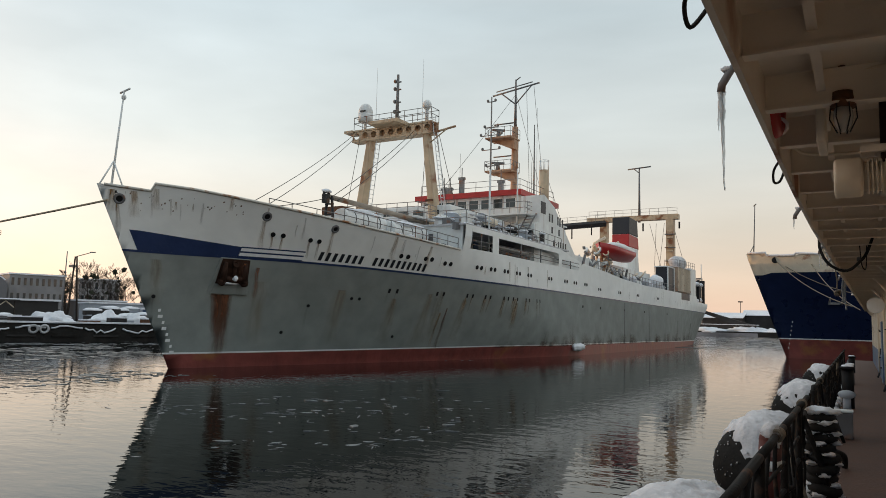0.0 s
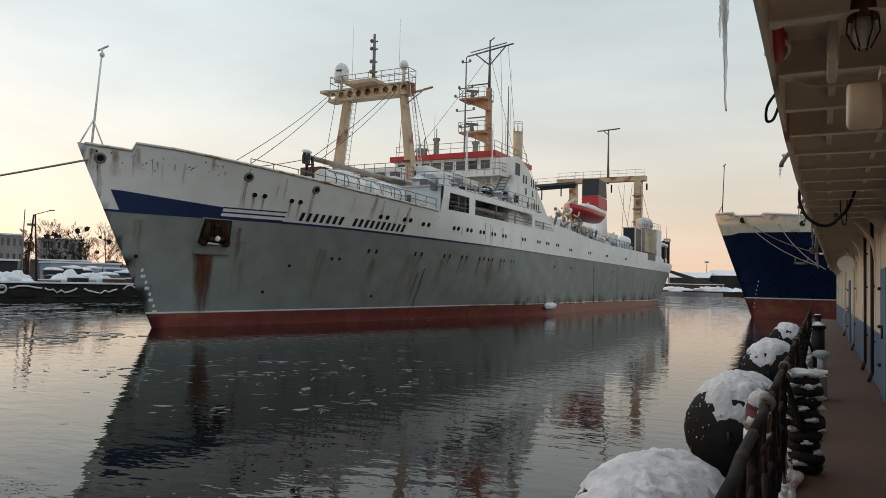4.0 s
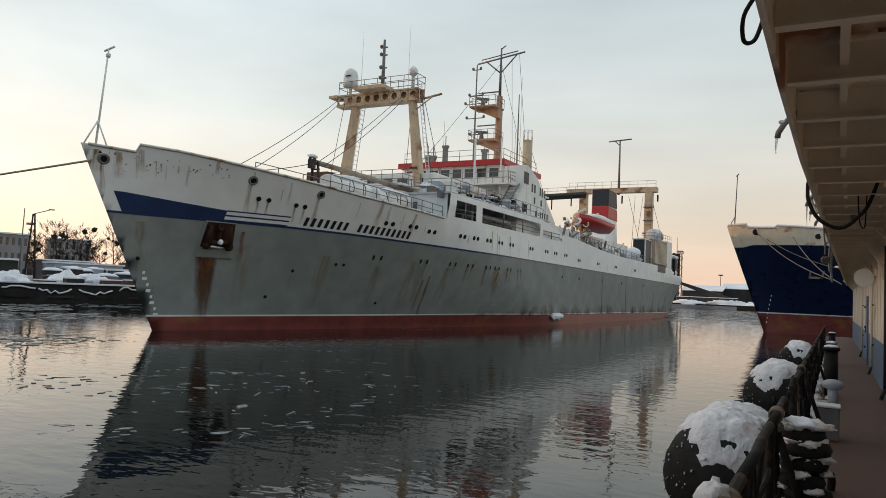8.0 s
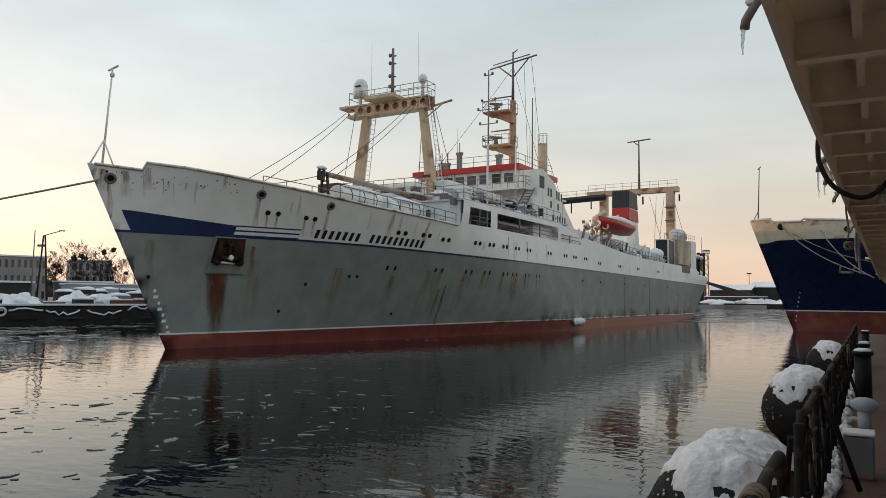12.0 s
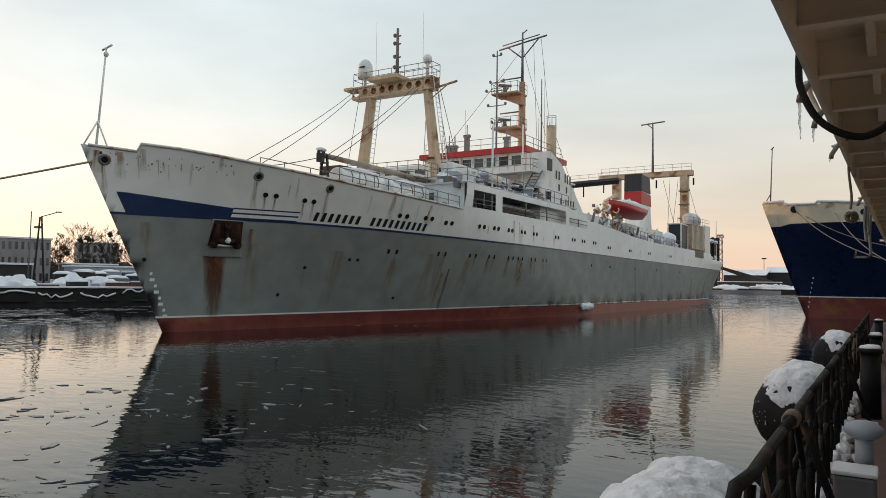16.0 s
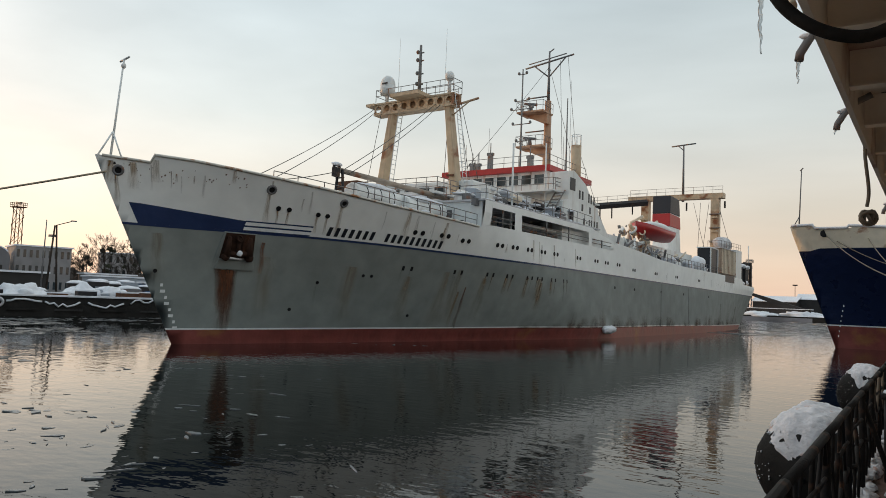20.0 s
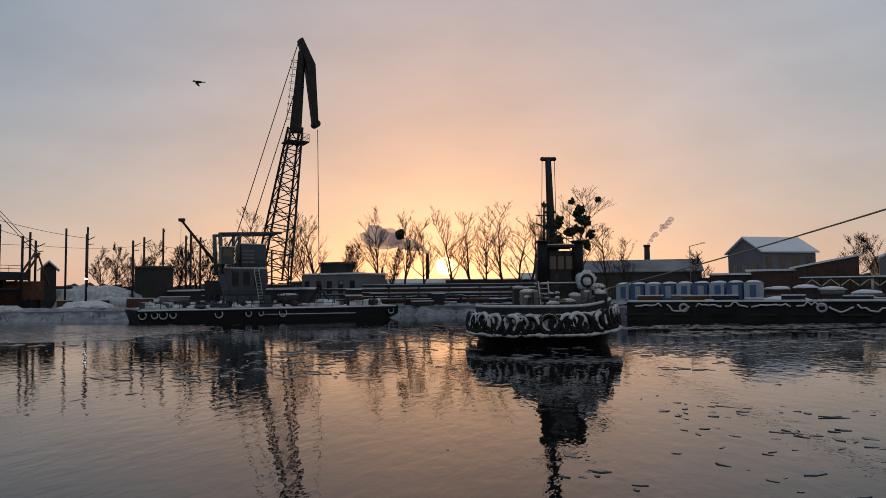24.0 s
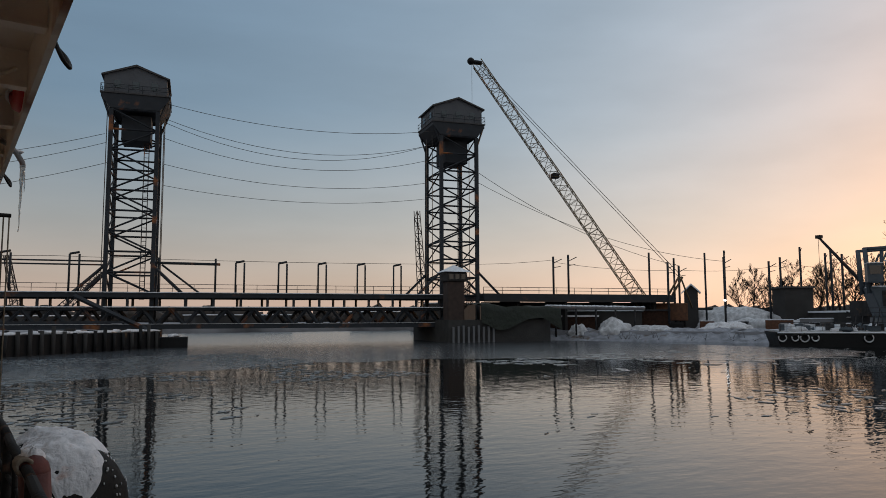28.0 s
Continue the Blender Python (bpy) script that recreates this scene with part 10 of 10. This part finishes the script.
smoke("smoke_plume", (-300, 38.0, 21.6), (2, 10, 11), 9, 0.7, 2.0, 1)
smoke("smoke_plume", (-325, -57.0, 22.2), (4, -24, 7), 13, 2.0, 5.2, 2)

# one lit floodlight on the far bank
p = thing("flood_lamp", "small lit white floodlight on a short pole", "lamp", m=pose(-86.3, -59.5, 1.15))
rodpart("pole", (0, 0, 0), (0, 0, 3.8), 0.06, "dark_steel", p)
boxpart("lamp_head", (0.05, 0.1, 3.9), (0.22, 0.22, 0.22), "lamp_lit", p)


# a gull that crosses the sky: body, and two wings that beat
def gull():
    g = thing("gull", "dark gull gliding across the evening sky", "bird")
    bm = nb()
    blob(bm, (0, 0, 0), (0.11, 0.32, 0.1), 0.0, 12, 8)
    blob(bm, (0, 0.34, 0.05), (0.07, 0.1, 0.07), 0.0, 10, 6)
    rod(bm, (0, 0.42, 0.04), (0, 0.52, 0.02), 0.025, 0.008, 6)
    prism(bm, [(-0.05, -0.28), (0.05, -0.28), (0.12, -0.52), (-0.12, -0.52)], -0.01, 0.02, "z")
    part("body", bm, "bird", g)
    wings = []
    for s in (-1, 1):
        bm = nb()
        prism(bm, [(0, 0.16), (s * 0.38, 0.26), (s * 0.8, 0.02), (s * 0.74, -0.06), (s * 0.36, 0.03), (0, -0.12)], -0.012, 0.012, "z")
        wings.append((s, part("wing", bm, "gull", g)))
    return g, wings


GULL, WINGS = gull()


def bow_line():
    """The rope from the trawler's hawse to the bank, hanging in its own fixed curve along x."""
    L = 55.0
    bm = nb()
    line(bm, sag((0, 0, 0), (L, 0, 0), 0.35, 30), 0.055, 6)
    return tagged(part("bow_mooring_line", bm, "rope_pale"), "long mooring rope from the trawler's bow to the bank", "rope", "mooring lines")


BOW_LINE = bow_line()

# ---- drifting ice ----
ICE = []
SHARDS = []
rnd = random.Random(170)
for k in range(14):
    bm = nb()
    n = rnd.randint(4, 7)
    a, b = (rnd.uniform(0.25, 0.7), rnd.uniform(0.03, 0.09)) if k < 9 else (rnd.uniform(0.3, 0.6), rnd.uniform(0.12, 0.3))
    pts = [(a * rnd.uniform(0.7, 1.2) * math.cos(2 * math.pi * i / n), b * rnd.uniform(0.7, 1.3) * math.sin(2 * math.pi * i / n)) for i in range(n)]
    prism(bm, pts, -0.04, rnd.uniform(0.015, 0.03), "z")
    finish(bm)
    me = bpy.data.meshes.new("ice_piece")
    bm.to_mesh(me)
    bm.free()
    me.materials.append(M["ice"])
    SHARDS.append(me)


def floe(x, y, r, k, seed):
    rnd = random.Random(seed)
    t = thing("ice_floe", rnd.choice(("loose raft of thin broken ice shards", "scatter of thin ice splinters on dark water", "small cluster of broken ice and slush")), "ice", "drifting ice floes", pose(x, y, 0))
    drift = radians(rnd.gauss(35, 22))
    main = math.degrees(drift) + rnd.uniform(-30, 30)
    for j in range(k):
        ob = new("ice_piece", rnd.choice(SHARDS[:9] if rnd.random() < 0.72 else SHARDS[9:]))
        ob.parent = t
        u, v = rnd.gauss(0, r * 1.5), rnd.gauss(0, r * 0.22)
        ob.matrix_basis = pose(u * math.cos(drift) - v * math.sin(drift), u * math.sin(drift) + v * math.cos(drift), rnd.uniform(-0.01, 0.01), rnd.uniform(-3, 3), rnd.uniform(-3, 3), main + rnd.gauss(0, 40)) @ Matrix.Scale(rnd.uniform(0.14, 0.5), 4)
    ICE.append((t, x, y, rnd.uniform(-0.3, 0.3)))


for i, (x, y, k) in enumerate(((-17.1, 6.5, 22), (-13.1, 6.8, 20), (-16.9, 8.4, 16), (-17, 12.8, 10), (-12.2, 9.1, 10), (-16.6, 4.2, 8), (-27, 8.1, 14), (-21.5, 16.2, 9), (-12.4, 7.7, 9), (-13.6, 5, 6),
                               (-19.2, 16.5, 7), (-12, 12.2, 8), (-10.8, 4.4, 8), (-15.4, 9.9, 6), (-14.6, 6.2, 7), (-11.8, 1.5, 9), (-10.4, 2, 9), (-9.9, 6, 10), (-11.3, 5, 9),
                               (-20.1, -10.5, 9), (-25.6, -10.6, 16), (-26.3, 2, 14), (-28.1, -3.5, 14), (-33, 1, 18), (-24, -7, 8), (-36, -20, 9), (-14, -13, 5))):
    floe(x, y, 0.9 + 0.05 * k, k + k // 2, 500 + i)
for i in range(70):
    x = -10 - rnd.random() ** 0.8 * 55
    y = rnd.uniform(-40, 44)
    if x > -30 and rnd.random() < 0.5 or (x < -26 and 16 < y and x > -46):
        continue
    floe(x, y, rnd.uniform(0.6, 1.8), rnd.randint(4, 12), 700 + i)


def brash(name, zones, label, seed):
    """A thin field of brash ice: many small flat pieces in drawn-out streaks."""
    rnd = random.Random(seed)
    vs, fs = [], []
    for x0, x1, y0, y1, n, s0, s1, ang in zones:
        for i in range(n):
            cx, cy = rnd.uniform(x0, x1), rnd.uniform(y0, y1)
            if noise.noise(Vector((cx * 0.22, cy * 0.12, seed))) < -0.08:
                continue
            s, w = rnd.uniform(s0, s1), rnd.uniform(0.15, 0.5)
            a = radians(ang + rnd.gauss(0, 35))
            m = rnd.randint(4, 6)
            b = len(vs)
            top = rnd.uniform(0.01, 0.024)
            for z in (top, -0.02):
                for j in range(m):
                    u, v = s * math.cos(2 * math.pi * j / m), s * w * math.sin(2 * math.pi * j / m)
                    vs.append((cx + u * math.cos(a) - v * math.sin(a), cy + u * math.sin(a) + v * math.cos(a), z))
            fs.append(tuple(range(b, b + m)))
            for j in range(m):
                fs.append((b + j, b + m + j, b + m + (j + 1) % m, b + (j + 1) % m))
    me = bpy.data.meshes.new(name)
    me.from_pydata(vs, [], fs)
    me.materials.append(M["ice"])
    return tagged(new(name, me), label, "ice", kind="stuff")


def thin_ice():
    """New ice from the bridge to a ragged edge, dull where the open water is bright."""
    edge = [(3.8, -34), (-2.1, -35.4), (-9.8, -39.2), (-19.1, -41.9), (-26, -41.4), (-31, -39.6), (-38, -33), (-43, -27), (-54, -27), (-62, -30)]
    pts = []
    for p, q in zip(edge, edge[1:]):
        p, q = Vector((*p, 0)), Vector((*q, 0))
        for i in range(14):
            c = p.lerp(q, i / 14)
            k = 1.6 * noise.noise(c * 0.35) + 0.5 * noise.noise(c * 1.7)
            pts.append((c.x + 0.4 * k, c.y + k))
    pts += [(-64, -34), (-64, -62), (-56, -84), (-100, -120), (-100, -150), (-34, -150), (-14, -100), (-9, -76), (3.8, -61)]
    bm = nb()
    prism(bm, pts, -0.05, 0.005, "z")
    tagged(part("ice_sheet", bm, "ice_sheet"), "smooth dull sheet of new ice before the bridge", "ice", kind="structure")


thin_ice()
brash("brash_ice", ((-62, -40, 2, 30, 2400, 0.1, 0.5, 70), (-40, -26, 4, 14, 500, 0.08, 0.35, 60), (-60, -50, 30, 60, 700, 0.12, 0.5, 75), (-62, -28, -14, 2, 1200, 0.1, 0.45, 80)), "field of brash ice along the quay", 3)
brash("brash_ice", ((-20, 4, -58, -30, 5200, 0.05, 0.28, 20), (-8, 2, -30, -20, 420, 0.05, 0.3, 20), (-40, -28, -38, -26, 260, 0.2, 0.9, 20), (-56, -40, -40, -22, 260, 0.2, 0.8, 30), (-30, -22, -16, -6, 160, 0.1, 0.4, 40)), "thin broken ice sheet before the bridge", 8)
brash("brash_ice", ((-34, -6, 92, 260, 1400, 0.3, 1.6, 5),), "streaks of thin ice on the far water", 11)


def moving_extra():
    for t, x, y, w in ICE:
        walk(t, [(0, pose(x + 0.3, y + 1.0, 0, 0, 0, 0)), (14, pose(x, y, 0, 0, 0, 14 * w)), (28, pose(x - 0.3, y - 1.0, 0, 0, 0, 28 * w))])
    # rope: from the moving bow toward its bollard on the bank
    rows = []
    for i in range(15):
        m = ship_pose(2.0 * i)
        p = m @ Vector((0.35, -4.25, 7.95))
        d = Vector((-84.0, 2.5, 2.2)) - p
        rows.append((2.0 * i, pose(p.x, p.y, p.z, 0, -math.degrees(math.atan2(d.z, math.hypot(d.x, d.y))), math.degrees(math.atan2(d.y, d.x)))))
    walk(BOW_LINE, rows)
    track = [(0, -10, -70, 20), (12, -60, -60, 20), (18, -78, -36, 19), (20.5, -74, -14, 19), (21.5, -65, -6, 19), (22.5, -59.05, -10.3, 19.25), (23.5, -55.6, -21.6, 19.5), (24.5, -50.2, -32.5, 19.7), (25, -45.9, -38.3, 19.8), (25.5, -39.4, -44.9, 20.75), (26, -32.2, -50.2, 20.5), (26.5, -24.8, -54.3, 20.3), (27, -17.9, -56.9, 19.7), (27.5, -10, -58.6, 19.9), (28, -2, -59.6, 20.2)]
    rows = []
    for i, (t, x, y, z) in enumerate(track):
        a, b = track[max(0, i - 1)], track[min(len(track) - 1, i + 1)]
        rows.append((t, pose(x, y, z, 0, 0, math.degrees(math.atan2(b[2] - a[2], b[1] - a[1])) - 90)))
    walk(GULL, rows)
    for s, w in WINGS:
        walk(w, [(0.25 * i, pose(0, 0, 0.03, 0, -s * (8 + 30 * math.sin(0.25 * i * 7.3)), 0)) for i in range(113)])


SHIP = trawler()


def ship_pose(t):
    q = t / 20
    return pose(-30.401 - 0.146 * q - 0.633 * q * q, 16.089 + 7.414 * q - 0.371 * q * q, 0, 0, 0, math.degrees(-0.015 + 0.045 * q - 0.044 * q * q))


def motions():
    walk(SHIP, [(2.0 * i, ship_pose(2.0 * i)) for i in range(15)])
    # the tug swings its bow to starboard of the view
    walk(TUG, [(t, pose(-43.0, 0.2, 0, 0, 0, a)) for t, a in ((0, -24), (19, -18), (20.5, -12), (22, -3), (23.25, 6), (24.5, 15), (25.2, 19), (26.5, 25), (28, 28))])
    moving_extra()


motions()
